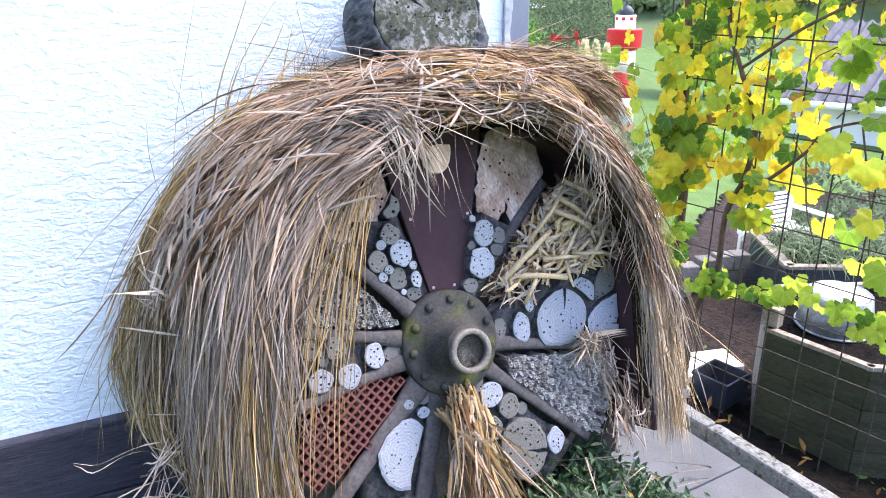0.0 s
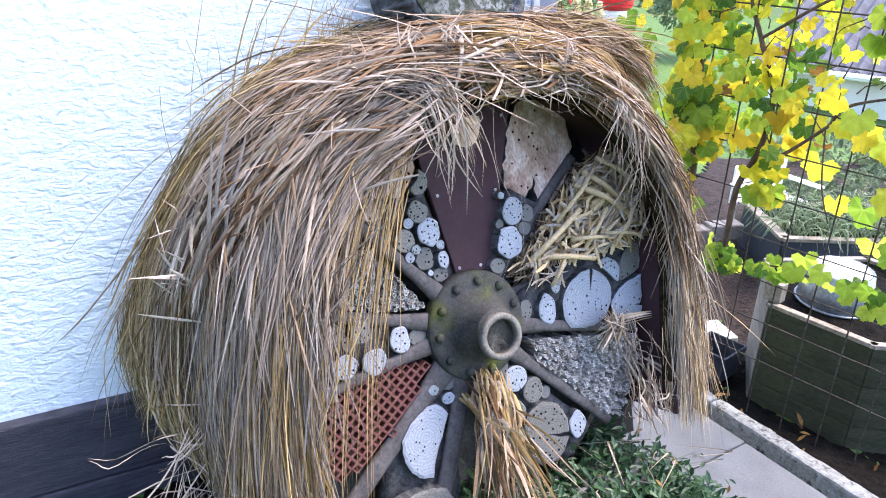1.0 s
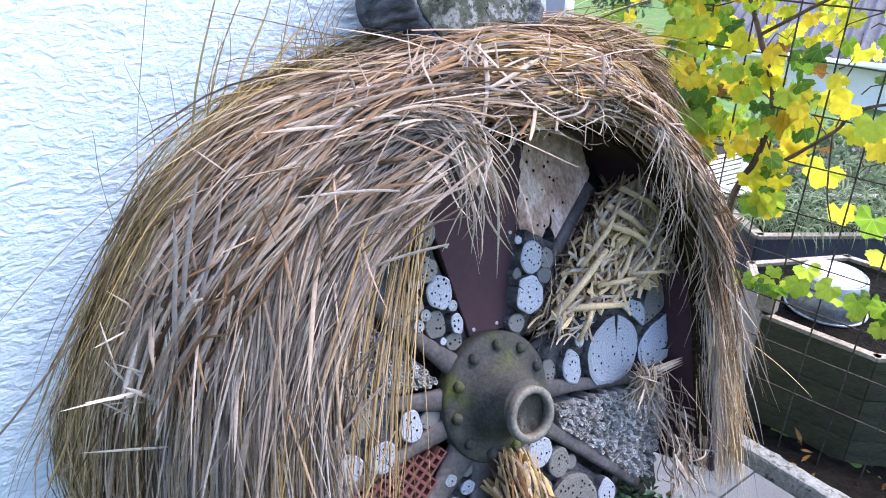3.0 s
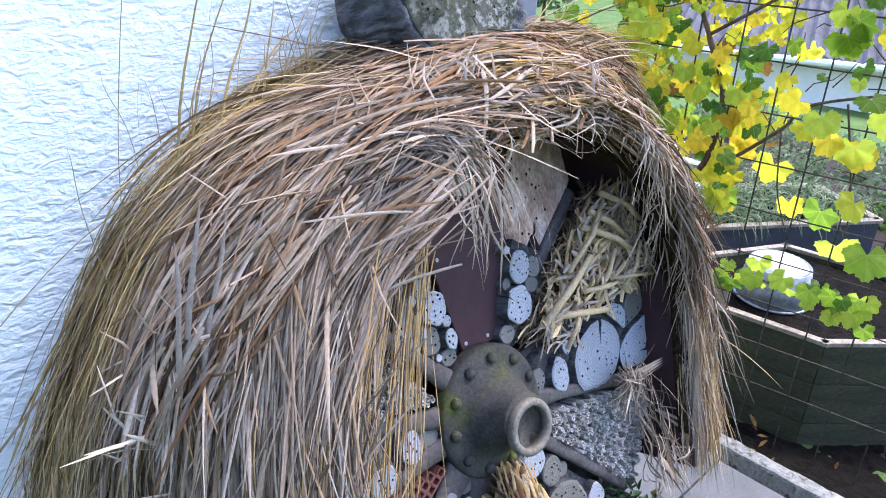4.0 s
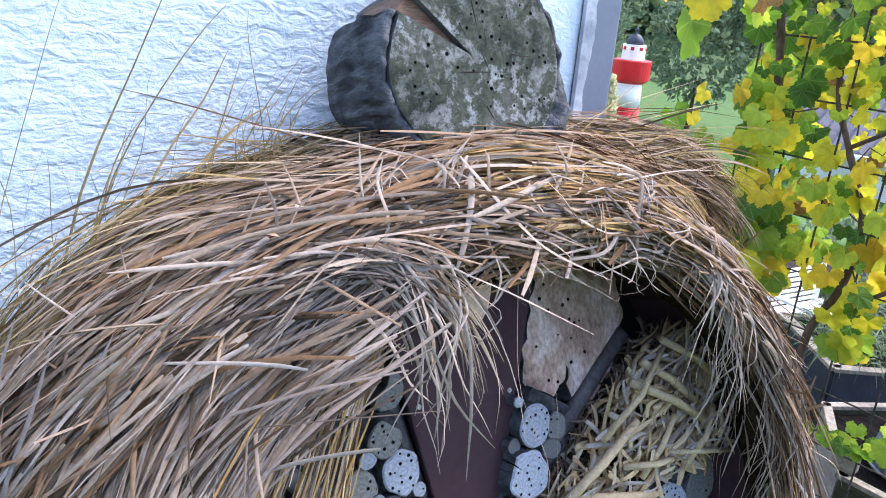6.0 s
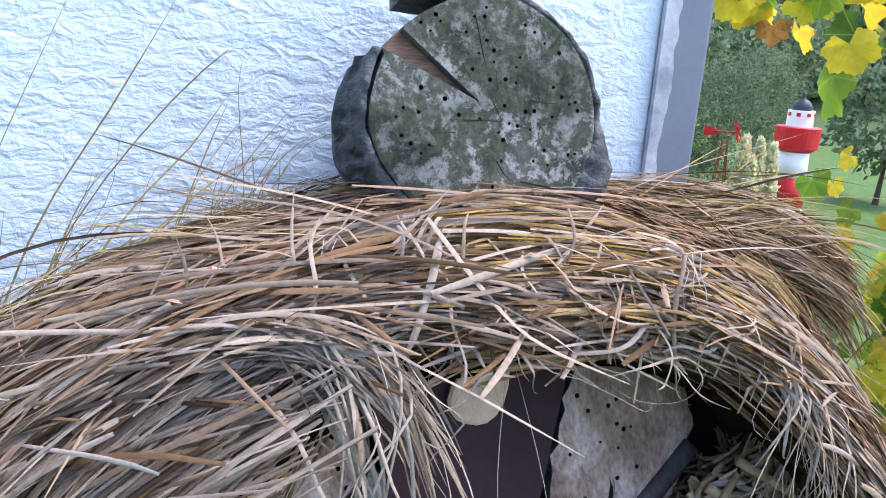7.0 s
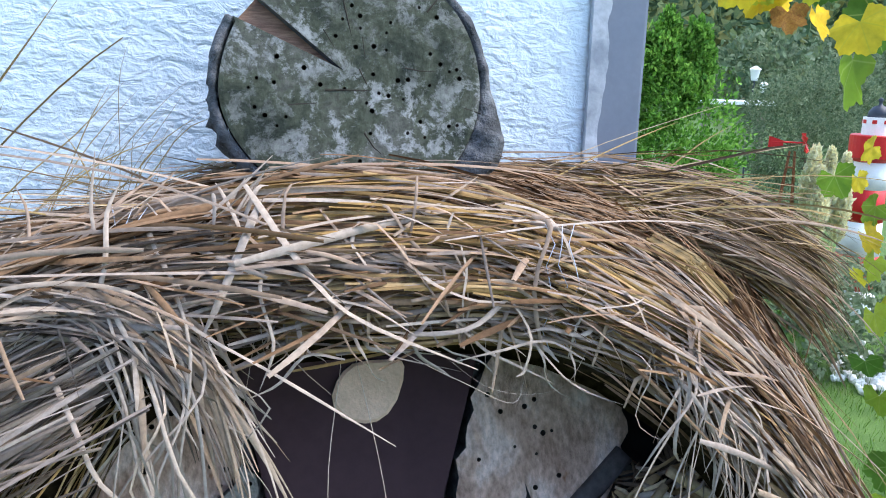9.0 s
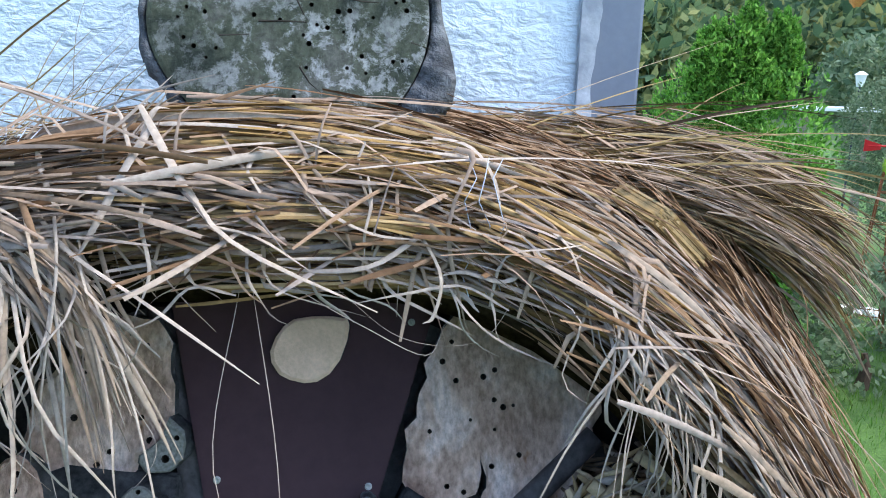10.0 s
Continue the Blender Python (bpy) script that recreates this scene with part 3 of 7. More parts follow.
def path():
    slabs = thing("garden_path", Matrix(), "grey concrete slab path beside a mottled kerb", "path", kind="structure")
    along, away = Vector((0.490, -0.872, 0)), Vector((0.872, 0.490, 0))
    j0, across = Vector((1.14, 1.91, 0.072)), -away
    for i in range(-4, 3):
        for j in range(1):
            bm = box(bmesh.new(), 0, 0, -0.02, 0.386, 0.386, 0.04, 0.005)
            c = j0 + along * (0.195 + 0.39 * i) + across * (0.2 + 0.39 * j + 0.03)
            m = Matrix.Translation(c + Vector((0, 0, rnd.uniform(-0.003, 0.003)))) @ Matrix.Rotation(math.atan2(along.y, along.x), 4, "Z") @ pose(0, 0, 0, rnd.uniform(-.4, .4), rnd.uniform(-.4, .4), 0)
            part("slab", bm, SLAB, slabs, m=m)
    kerb = thing("kerb_edging", Matrix(), "narrow mottled concrete kerb between path and soil", "kerb", kind="structure")
    for i in range(-2, 3):
        bm = box(bmesh.new(), 0, 0, 0, 0.794, 0.062, 0.16, 0.012)
        bmesh.ops.subdivide_edges(bm, edges=[e for e in bm.edges if e.calc_length() > 0.5], cuts=24)
        for v in bm.verts:
            v.co += Vector((0, 1, 1)) * 0.003 * noise.noise(v.co * 25)
        c = Vector((1.15, 1.94, 0.010)) + along * (0.4 + 0.8 * i - 0.2) + away * 0.035
        part("kerb_stone", bm, KERB, kerb, m=Matrix.Translation(c) @ Matrix.Rotation(math.atan2(along.y, along.x), 4, "Z"))


def light_blockers():
    # Unseen walls, added only to hold back low sky light from the front.
    bm = box(bmesh.new(), 0.5, -9.0, 1.7, 26, 0.3, 3.6, 0.01)
    tagged(part("wall_rear", bm, MULCH), "unseen dark wall added to hold back low sky light", "wall", kind="structure")
    bm = box(bmesh.new(), -11.0, -3.0, 1.7, 0.3, 12, 3.6, 0.01)
    tagged(part("wall_end", bm, MULCH), "unseen dark wall added to hold back low sky light", "wall", kind="structure")


ground()
light_blockers()
house()
path()
strip = [tuple((FT * s + FN * o)[:2]) for s, o in ((-2.3, 2.34), (0.9, 1.90), (0.9, 2.95), (-2.3, 2.95))]
patch("soil_strip", strip, lambda x, y: ground_z(x, y) + 0.014, SOIL, "dark leaf-littered soil strip behind the kerb", 0.010, 0.03)
patch("mulch_bed", [(1.1, 2.95), (1.5, 2.7), (2.2, 1.2), (6.0, 1.0), (6.0, 7.0), (2.7, 6.2), (1.8, 4.6), (1.25, 3.4)], lambda x, y: ground_z(x, y) + 0.012, MULCH, "dark bark mulch between the beds", 0.014, 0.06)
patch("bank_soil", [tuple((CORNER + WALL_DIR * a + WALL_OUT * o)[:2]) for a, o in ((-2.2, 0.05), (0.60, 0.05), (0.36, 0.75), (0.12, 1.3), (-2.2, 1.3))], lambda x, y: ground_z(x, y) + 0.01, SOIL, "dark soil bank under the insect hotel", 0.008, 0.03)


# ---- the insect hotel: box, wheel, hub, fillings ----
hotel = thing("insect_hotel", WM, "insect hotel in an old iron cartwheel under a straw thatch", "insect hotel")


def extrude_poly(poly, z0, z1, bevel=0.0):
    bm = bmesh.new()
    f = bm.faces.new([bm.verts.new((x, y, z0)) for x, y in poly])
    r = bmesh.ops.extrude_face_region(bm, geom=[f])
    for v in r["geom"]:
        if isinstance(v, bmesh.types.BMVert):
            v.co.z = z1
    bmesh.ops.recalc_face_normals(bm, faces=bm.faces)
    if bevel:
        bmesh.ops.bevel(bm, geom=[e for e in bm.edges], offset=bevel, segments=2, affect="EDGES")
    return bm


part("back_board", extrude_poly([(-0.62, -0.48), (0.56, -0.48), (0.585, 0.2), (0.5, 0.42), (0.3, 0.56), (0, 0.60), (-0.3, 0.56), (-0.55, 0.4)], -0.13, -0.11), INNER_SHADE, hotel, "back board coloured shade-black")
# right side board stands square to the wheel; the arch boards close the top
part("side_panel", extrude_poly([(0.540, -0.372), (0.556, -0.372), (0.594, 0.2), (0.578, 0.2)], -0.11, 0.092, 0.002), BROWN, hotel, "brown painted side board")
for k, ((x0, y0), (x1, y1)) in enumerate((((0.585, 0.2), (0.48, 0.42)), ((0.48, 0.42), (0.28, 0.548)), ((0.28, 0.548), (-0.02, 0.60)), ((-0.02, 0.60), (-0.32, 0.55)), ((-0.32, 0.55), (-0.55, 0.4)))):
    d = Vector((x1 - x0, y1 - y0)).normalized() * 0.009
    part("arch_board", extrude_poly([(x0 + d.y, y0 - d.x), (x1 + d.y, y1 - d.x), (x1 - d.y, y1 + d.x), (x0 - d.y, y0 + d.x)], -0.11, 0.13 if k < 3 else 0.04, 0.002), BROWN, hotel, "dark brown roof board")
part("foot_block", box(bmesh.new(), -0.03, -0.62, -0.03, 1.0, 0.24, 0.14, 0.01), STONE, hotel, "grey foot stone")


def packing(name, poly, front, label):
    """Dark dried clay pressed between the pieces of one sector, with a lumpy face."""
    bm = extrude_poly(poly, -0.109, front)
    bmesh.ops.triangulate(bm, faces=bm.faces)
    bmesh.ops.subdivide_edges(bm, edges=[e for e in bm.edges if all(v.co.z > -.1 for v in e.verts)], cuts=5, use_grid_fill=True)
    for v in bm.verts:
        if v.co.z > -.1:
            v.co.z += 0.010 * noise.noise(v.co * 38) + 0.005 * noise.noise(v.co * 90)
    part(name, bm, PACK, hotel, label, smooth=True)


for poly, front in (([(-.045, .115), (-.085, .33), (-.20, .345), (-.27, .32), (-.085, .10)], -.026), ([(.07, .12), (.168, .315), (.27, .25), (.12, .09)], -.030),
                    ([(.13, -.045), (.14, .035), (.27, .085), (.56, .125), (.555, -.105), (.15, -.05)], -.024), ([(.04, -.11), (.08, -.26), (.075, -.42), (.26, -.43), (.33, -.36), (.07, -.10)], -.022),
                    ([(-.11, .03), (-.42, .09), (-.43, -.075), (-.25, -.05), (-.12, -.04)], -.024), ([(-.08, -.10), (-.13, -.115), (-.28, -.26), (-.31, -.44), (-.10, -.44)], -.022)):
    packing("clay_packing", poly, front, "dark dried clay between the pieces")


def wheel():
    w = part("cartwheel", None, None, hotel)
    angles = (-14, -43.5, -75, -111, -139, -171, 164, 132, 103, 71, 41, 14)
    for k, a in enumerate(angles):
        bm = bmesh.new()
        wide = 0.042 if k in (3, 4) else 0.026
        n = 14
        rows = []
        for i in range(n + 1):
            x = 0.09 + 0.44 * i / n
            t = max(0, 1 - i / 4)
            hw, hh = wide * (1 + 0.75 * t) * (1 - 0.15 * i / n), 0.010 + 0.004 * t
            ring = []
            for q in range(10):
                c, s = math.cos(2 * math.pi * q / 10), math.sin(2 * math.pi * q / 10)
                ring.append(bm.verts.new((x, math.copysign(abs(c) ** 0.7, c) * hw * 0.62, -0.012 + math.copysign(abs(s) ** 0.7, s) * hh)))
            rows.append(ring)
        for p, q in zip(rows, rows[1:]):
            for j in range(10):
                bm.faces.new((p[j], p[(j + 1) % 10], q[(j + 1) % 10], q[j]))
        bm.faces.new(rows[0][::-1]), bm.faces.new(rows[-1])
        part("spoke", bm, SPOKE_MAT, w, m=pose(-0.006, 0.012, -0.026, 0, 0, 42.5) if k == 10 else pose(0, 0, -0.045 if k in (8, 9, 11) else 0, 0, 0, a), smooth=True)
    rim = lathe([(0.515, -0.108), (0.535, -0.108), (0.535, -0.07), (0.515, -0.07), (0.515, -0.108)], 72)
    part("rim", rim, IRON, w)
    hub = part("hub", lathe([(0.0, -0.03), (0.132, -0.03), (0.136, -0.024), (0.136, 0.002), (0.131, 0.009), (0.115, 0.012), (0.093, 0.016), (0.082, 0.028), (0.074, 0.044), (0.066, 0.055), (0.060, 0.066), (0.056, 0.080), (0.0545, 0.088), (0.0545, 0.094), (0.0, 0.094)], 56), MOSSY, w, "green mossy cast iron hub", smooth=True)
    part("hub_ring", lathe([(0.0415, 0.094), (0.0545, 0.094), (0.0560, 0.097), (0.0560, 0.110), (0.0535, 0.1135), (0.0435, 0.1135), (0.0410, 0.110), (0.0410, 0.094), (0.0415, 0.094)], 48, m=pose(0, -0.012, 0)), RIM_MAT, hub, "worn bare ring", smooth=True)
    for k in range(11):
        a = radians(18 + 360 * k / 11)
        bm = lathe([(0.0, 0.0), (0.0115, 0.0), (0.0118, 0.006), (0.0095, 0.0115), (0.004, 0.0140), (0.0, 0.0142)], 10, m=pose(0.112 * math.cos(a), 0.112 * math.sin(a), 0.010))
        part("bolt", bm, MOSSY, hub, smooth=True)


wheel()
panel = part("brown_panel", extrude_poly([(-0.018, 0.125), (0.082, 0.125), (0.212, 0.56), (-0.106, 0.56)], -0.045, -0.030, 0.0015), BROWN, hotel, "tapered brown painted board")
for x, y in ((-0.041, 0.327), (0.125, 0.318), (-0.008, 0.143), (0.053, 0.139), (0.172, 0.500)):
    part("screw", lathe([(0.0, 0.0), (0.0042, 0.0), (0.0042, 0.0012), (0.0025, 0.0018), (0.0, 0.0012)], 12, m=pose(x, y, -0.030)), SCREW, panel)


def point_in(poly, x, y):
    c = False
    for (x1, y1), (x2, y2) in zip(poly, poly[1:] + poly[:1]):
        if (y1 > y) != (y2 > y) and x < (x2 - x1) * (y - y1) / (y2 - y1) + x1:
            c = not c
    return c


def log_mesh(outline, holes, depth, face_mat, r_hole=0.004, chamfer=0.0025, bark=BARK):
    """A slice: end face with drilled holes (real tubes into the wood), chamfer and bark side."""
    bm = bmesh.new()
    n = len(outline)
    cx, cy = sum(p[0] for p in outline) / n, sum(p[1] for p in outline) / n
    rim = [(x - (x - cx) * chamfer / 0.03, y - (y - cy) * chamfer / 0.03) for x, y in outline]
    edge = [bm.verts.new((x, y, -chamfer)) for x, y in outline]
    back = [bm.verts.new((x, y, -depth)) for x, y in outline]
    flat, links, k = [Vector(p) for p in rim], [(i, (i + 1) % n) for i in range(n)], 8
    for hx, hy, rh in holes:
        b = len(flat)
        flat += [Vector((hx + rh * math.cos(2 * math.pi * q / k), hy + rh * math.sin(2 * math.pi * q / k))) for q in range(k)]
        links += [(b + q, b + (q + 1) % k) for q in range(k)]
    vs, _, fs, origin, _, _ = geometry.delaunay_2d_cdt(flat, links, [], 0, 1e-7)
    made = [bm.verts.new((v.x, v.y, 0.0012 * noise.noise((v.x * 60, v.y * 60, 1)))) for v in vs]
    at = {}
    for j, src in enumerate(origin):
        for o in src:
            at[o] = made[j]
    for f in fs:
        mx, my = sum(vs[j].x for j in f) / 3, sum(vs[j].y for j in f) / 3
        if point_in(rim, mx, my) and all(math.hypot(mx - hx, my - hy) > rh * 0.9 for hx, hy, rh in holes):
            q = bm.faces.new([made[j] for j in f])
            q.normal_update()
            if q.normal.z < 0:
                q.normal_flip()
    front = [at[i] for i in range(n)]
    for c in range(len(holes)):
        top = [at[n + c * k + q] for q in range(k)]
        low = [bm.verts.new((v.co.x, v.co.y, -min(0.02, depth * 0.6))) for v in top]
        for q in range(k):
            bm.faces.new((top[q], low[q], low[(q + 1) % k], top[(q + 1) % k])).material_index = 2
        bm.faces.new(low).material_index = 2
    for A, B, mi in ((front, edge, 0), (edge, back, 1)):
        for i in range(n):
            if A[i] is not A[(i + 1) % n]:
                bm.faces.new((A[i], B[i], B[(i + 1) % n], A[(i + 1) % n])).material_index = mi
    bm.faces.new(back[::-1]).material_index = 1
    return mesh_of(bm, face_mat, bark, RECESS_SHADE)


def round_outline(rx, ry, seed, n=26, irr=0.05, cracks=()):
    pts = []
    for k in range(n):
        a = 2 * math.pi * k / n
        r = 1 + irr * noise.noise((math.cos(a) * 1.3 + seed * 7.1, math.sin(a) * 1.3, seed))
        pts.append((a, rx * r * math.cos(a), ry * r * math.sin(a)))
    for ang, deep, wid in cracks:
        a = radians(ang) % (2 * math.pi)
        rr = math.hypot(rx * math.cos(a), ry * math.sin(a))
        pts = [p for p in pts if abs(math.remainder(p[0] - a, 2 * math.pi)) > wid * 1.3]
        e = rr * 0.97
        pts += [(a - wid, e * math.cos(a - wid), e * math.sin(a - wid)), (a, rr * (1 - deep) * math.cos(a), rr * (1 - deep) * math.sin(a)), (a + wid, e * math.cos(a + wid), e * math.sin(a + wid))]
    return [(x, y) for a, x, y in sorted(pts)]


def drilled(outline, count, seed, rh=0.0025):
    """Scattered hole centres that keep clear of the edge and of each other."""
    r = random.Random(seed)
    rx = max(abs(p[0]) for p in outline)
    ry = max(abs(p[1]) for p in outline)
    out = []
    for _ in range(600):
        if len(out) >= count:
            break
        x, y = r.uniform(-rx, rx), r.uniform(-ry, ry)
        rr = rh * r.uniform(0.6, 1.15)
        c, near = False, 9.0
        for (x1, y1), (x2, y2) in zip(outline, outline[1:] + outline[:1]):
            if (y1 > y) != (y2 > y) and x < (x2 - x1) * (y - y1) / (y2 - y1) + x1:
                c = not c
            ex, ey = x2 - x1, y2 - y1
            t = max(0, min(1, ((x - x1) * ex + (y - y1) * ey) / (ex * ex + ey * ey + 1e-12)))
            near = min(near, math.hypot(x - x1 - t * ex, y - y1 - t * ey))
        if c and near > rr * 2.2 and all(math.hypot(x - a, y - b) > (rr + q) * 1.7 for a, b, q in out):
            out.append((x, y, rr))
    return out


LOG_GROUP = "log slices in the wheel"
LABELS = {"W": "small whitish bleached log slice drilled with nesting holes", "G": "grey weathered log slice drilled with nesting holes", "D": "dark old log slice with a few nesting holes", "T": "tan weathered wood slab with beetle holes"}
MATS = {"W": W_WHITE, "G": W_GREY, "D": W_DARK, "T": W_TAN}
# u, v, half width, half height, kind, holes, front d
LOGS_A = ((-0.113, 0.299, .027, .026, "G", 10, 0), (-0.094, 0.250, .029, .034, "W", 12, .004), (-0.156, 0.238, .026, .027, "G", 5, -.004), (-0.133, 0.214, .0125, .0125, "W", 3, .002), (-0.151, 0.198, .0125, .0125, "W", 2, 0), (-0.112, 0.186, .026, .027, "D", 6, -.006), (-0.064, 0.176, .016, .021, "W", 4, 0), (-0.073, 0.142, .021, .019, "D", 4, -.008), (-0.142, 0.277, .014, .013, "W", 0, 0), (-0.065, 0.213, .012, .011, "W", 1, -.004), (-0.103, 0.152, .008, .008, "W", 0, 0))
LOGS_B = ((0.149, 0.259, .031, .036, "W", 12, 0), (0.130, 0.183, .040, .040, "W", 11, .003), (0.198, 0.246, .022, .022, "D", 3, -.01), (0.187, 0.209, .021, .018, "D", 0, -.012), (0.092, 0.130, .022, .021, "D", 3, -.010), (0.112, 0.232, .013, .012, "D", 0, -.01), (0.124, 0.303, .010, .009, "W", 0, -.004))
LOGS_C = ((0.220, -0.010, .028, .039, "W", 8, 0), (0.255, 0.042, .0145, .017, "W", 3, -.002), (0.157, 0.002, .020, .027, "D", 5, -.008))
LOGS_D = ((0.063, -0.128, .016, .021, "D", 2, -.004), (0.094, -0.163, .034, .033, "W", 10, 0), (0.140, -0.207, .030, .033, "G", 9, .002), (0.089, -0.252, .024, .030, "G", 7, 0), (0.268, -0.338, .027, .036, "W", 8, .004), (0.186, -0.228, .017, .018, "D", 0, -.012))
LOGS_E = ((-0.300, 0.055, .026, .029, "G", 8, 0), (-0.208, 0.014, .026, .034, "W", 8, .002), (-0.157, 0.008, .023, .021, "D", 3, -.008), (-0.350, -0.014, .029, .027, "W", 9, .003), (-0.278, -0.020, .031, .029, "W", 8, .002), (-0.334, 0.034, .014, .017, "D", 2, -.006), (-0.362, 0.062, .020, .024, "D", 3, -.006), (-0.141, -0.127, .014, .013, "W", 1, 0), (-0.105, -0.156, .017, .016, "W", 2, .002), (-0.097, -0.120, .021, .020, "D", 2, -.006))
for row in (LOGS_A, LOGS_B, LOGS_C, LOGS_D, LOGS_E):
    for k, (u, v, rx, ry, kind, holes, d) in enumerate(row):
        seed = round(u * 1000) + round(v * 77)
        o = round_outline(rx, ry, seed * 0.013, irr=0.22, cracks=((rnd.uniform(0, 360), 0.5, 0.035),) if rx > 0.024 and k % 2 else ())
        thing("log_slice", WM @ pose(u, v, d, rnd.uniform(-3, 3), rnd.uniform(-3, 3), 0), LABELS[kind], "log slice", LOG_GROUP, data=log_mesh(o, drilled(o, holes, seed), 0.07, MATS[kind]))


def slab_thing(name, poly, d, kind, holes, label, rh=0.004, seed=1, depth=0.06, jag=0.004):
    """A larger split piece with its own outline, its corners worn round."""
    worn = []
    for (x0, y0), (x1, y1), (x2, y2) in zip(poly[-1:] + poly[:-1], poly, poly[1:] + poly[:1]):
        sharp = (x0 - x1) * (x2 - x1) + (y0 - y1) * (y2 - y1) > 0          # keep the tips of cracks
        worn += [(x1, y1)] if sharp else [((x0 + 3 * x1) / 4, (y0 + 3 * y1) / 4), ((3 * x1 + x2) / 4, (3 * y1 + y2) / 4)]
    poly = worn
    cx, cy = sum(p[0] for p in poly) / len(poly), sum(p[1] for p in poly) / len(poly)
    fine = []
    for (x1, y1), (x2, y2) in zip(poly, poly[1:] + poly[:1]):
        n = max(1, int(math.hypot(x2 - x1, y2 - y1) / 0.012))
        for i in range(n):
            x, y = x1 + (x2 - x1) * i / n - cx, y1 + (y2 - y1) * i / n - cy
            fine.append((x + jag * noise.noise((x * 50, y * 50, seed)), y + jag * noise.noise((x * 50 + 9, y * 50, seed))))
    return thing(name, WM @ pose(cx, cy, d, 0, 0, 0), label, "log slice", LOG_GROUP, data=log_mesh(fine, drilled(fine, holes, seed, rh), depth, MATS.get(kind, kind), chamfer=0.003))


slab_thing("wood_slab", [(0.245, 0.535), (0.212, 0.50), (0.196, 0.455), (0.182, 0.404), (0.163, 0.345), (0.162, 0.312), (0.178, 0.298), (0.200, 0.300), (0.218, 0.284), (0.234, 0.281), (0.243, 0.300), (0.249, 0.336), (0.256, 0.349), (0.258, 0.318), (0.254, 0.285), (0.262, 0.259), (0.290, 0.254), (0.315, 0.268), (0.355, 0.308), (0.384, 0.350), (0.396, 0.41), (0.390, 0.455), (0.362, 0.50), (0.30, 0.535)], -0.040, "T", 24, "tan weathered wood slab with beetle holes and a split lower edge", 0.0034, 3, jag=0.012)
slab_thing("wood_slab", [(-0.100, 0.500), (-0.086, 0.405), (-0.100, 0.370), (-0.150, 0.318), (-0.225, 0.318), (-0.262, 0.345), (-0.240, 0.43), (-0.160, 0.51)], -0.03, "T", 16, "tan-grey weathered wood slab with beetle holes behind the straw", 0.0042, 5, jag=0.008)
slab_thing("wood_chip", [(-0.086, 0.395), (-0.070, 0.380), (-0.076, 0.345), (-0.108, 0.335), (-0.124, 0.352), (-0.105, 0.372)], -0.01, "G", 2, "split grey piece of wood between slab and panel", 0.004, 7, jag=0.008)
slab_thing("wood_chip", [(-0.215, 0.335), (-0.21, 0.30), (-0.245, 0.295), (-0.272, 0.32), (-0.262, 0.355), (-0.235, 0.362)], 0.0, "T", 3, "tan chunk of wood half hidden by straw", 0.005, 8)
slab_thing("white_disc", [(0.013, 0.46), (0.022, 0.49), (0.046, 0.507), (0.098, 0.507), (0.104, 0.492), (0.088, 0.447), (0.061, 0.430), (0.028, 0.438)], -0.018, W_FRESH, 0, "pale fresh-cut wood disc screwed to the brown panel", 0.004, 9, depth=0.02, jag=0.002)
slab_thing("split_log", [(0.264, -0.013), (0.284, 0.034), (0.33, 0.062), (0.371, 0.068), (0.364, 0.006), (0.381, 0.065), (0.417, 0.043), (0.438, 0.009), (0.436, -0.025), (0.411, -0.072), (0.376, -0.088), (0.316, -0.085), (0.276, -0.07)], 0.004, "W", 20, "large bleached log slice with a radial crack", 0.0027, 11, jag=0.003)
slab_thing("split_log", [(0.403, 0.075), (0.427, 0.09), (0.484, 0.066), (0.474, 0.014), (0.464, 0.012), (0.437, 0.044)], -0.002, "W", 8, "bleached wedge of a split log with holes", 0.0026, 12, jag=.003)
slab_thing("split_log", [(0.493, 0.066), (0.535, 0.115), (0.566, 0.10), (0.566, 0.037), (0.543, 0.022), (0.485, 0.008), (0.481, 0.018)], -0.010, "G", 5, "grey split log piece under the straw", 0.0026, 14, jag=.003)
slab_thing("split_log", [(0.559, 0.016), (0.485, -0.001), (0.443, -0.031), (0.440, -0.053), (0.45, -0.094), (0.543, -0.098), (0.551, -0.077), (0.518, -0.067), (0.552, -0.068)], -0.004, "W", 8, "bleached split log piece with a dark crack", 0.0026, 13, jag=.003)
slab_thing("round_log", [(0.095, -0.330), (0.105, -0.275), (0.150, -0.245), (0.205, -0.255), (0.238, -0.300), (0.240, -0.350), (0.200, -0.345), (0.168, -0.338), (0.200, -0.352), (0.236, -0.365), (0.215, -0.405), (0.16, -0.42), (0.11, -0.395)], 0.002, "G", 34, "large grey weathered log slice full of small holes", 0.0032, 15)
slab_thing("split_log", [(-0.153, -0.151), (-0.112, -0.185), (-0.122, -0.215), (-0.160, -0.285), (-0.176, -0.335), (-0.222, -0.318), (-0.248, -0.262), (-0.238, -0.212), (-0.204, -0.180)], 0.004, "W", 16, "pale bleached half log with fine cracks", 0.0026, 16)
slab_thing("foot_stone", [(-0.30, -0.36), (-0.20, -0.345), (-0.14, -0.37), (-0.13, -0.47), (-0.30, -0.47)], 0.02, "G", 0, "grey stone block at the foot of the wheel", 0.004, 17, depth=0.1)
thing("log_slice", WM @ pose(0.002, -0.012, 0.085), "small grey log slice plugged into the hub ring", "log slice", LOG_GROUP, data=log_mesh(round_outline(0.040, 0.040, 3.3, irr=0.05), drilled(round_outline(0.036, 0.036, 3.3), 14, 40), 0.02, W_GREY))


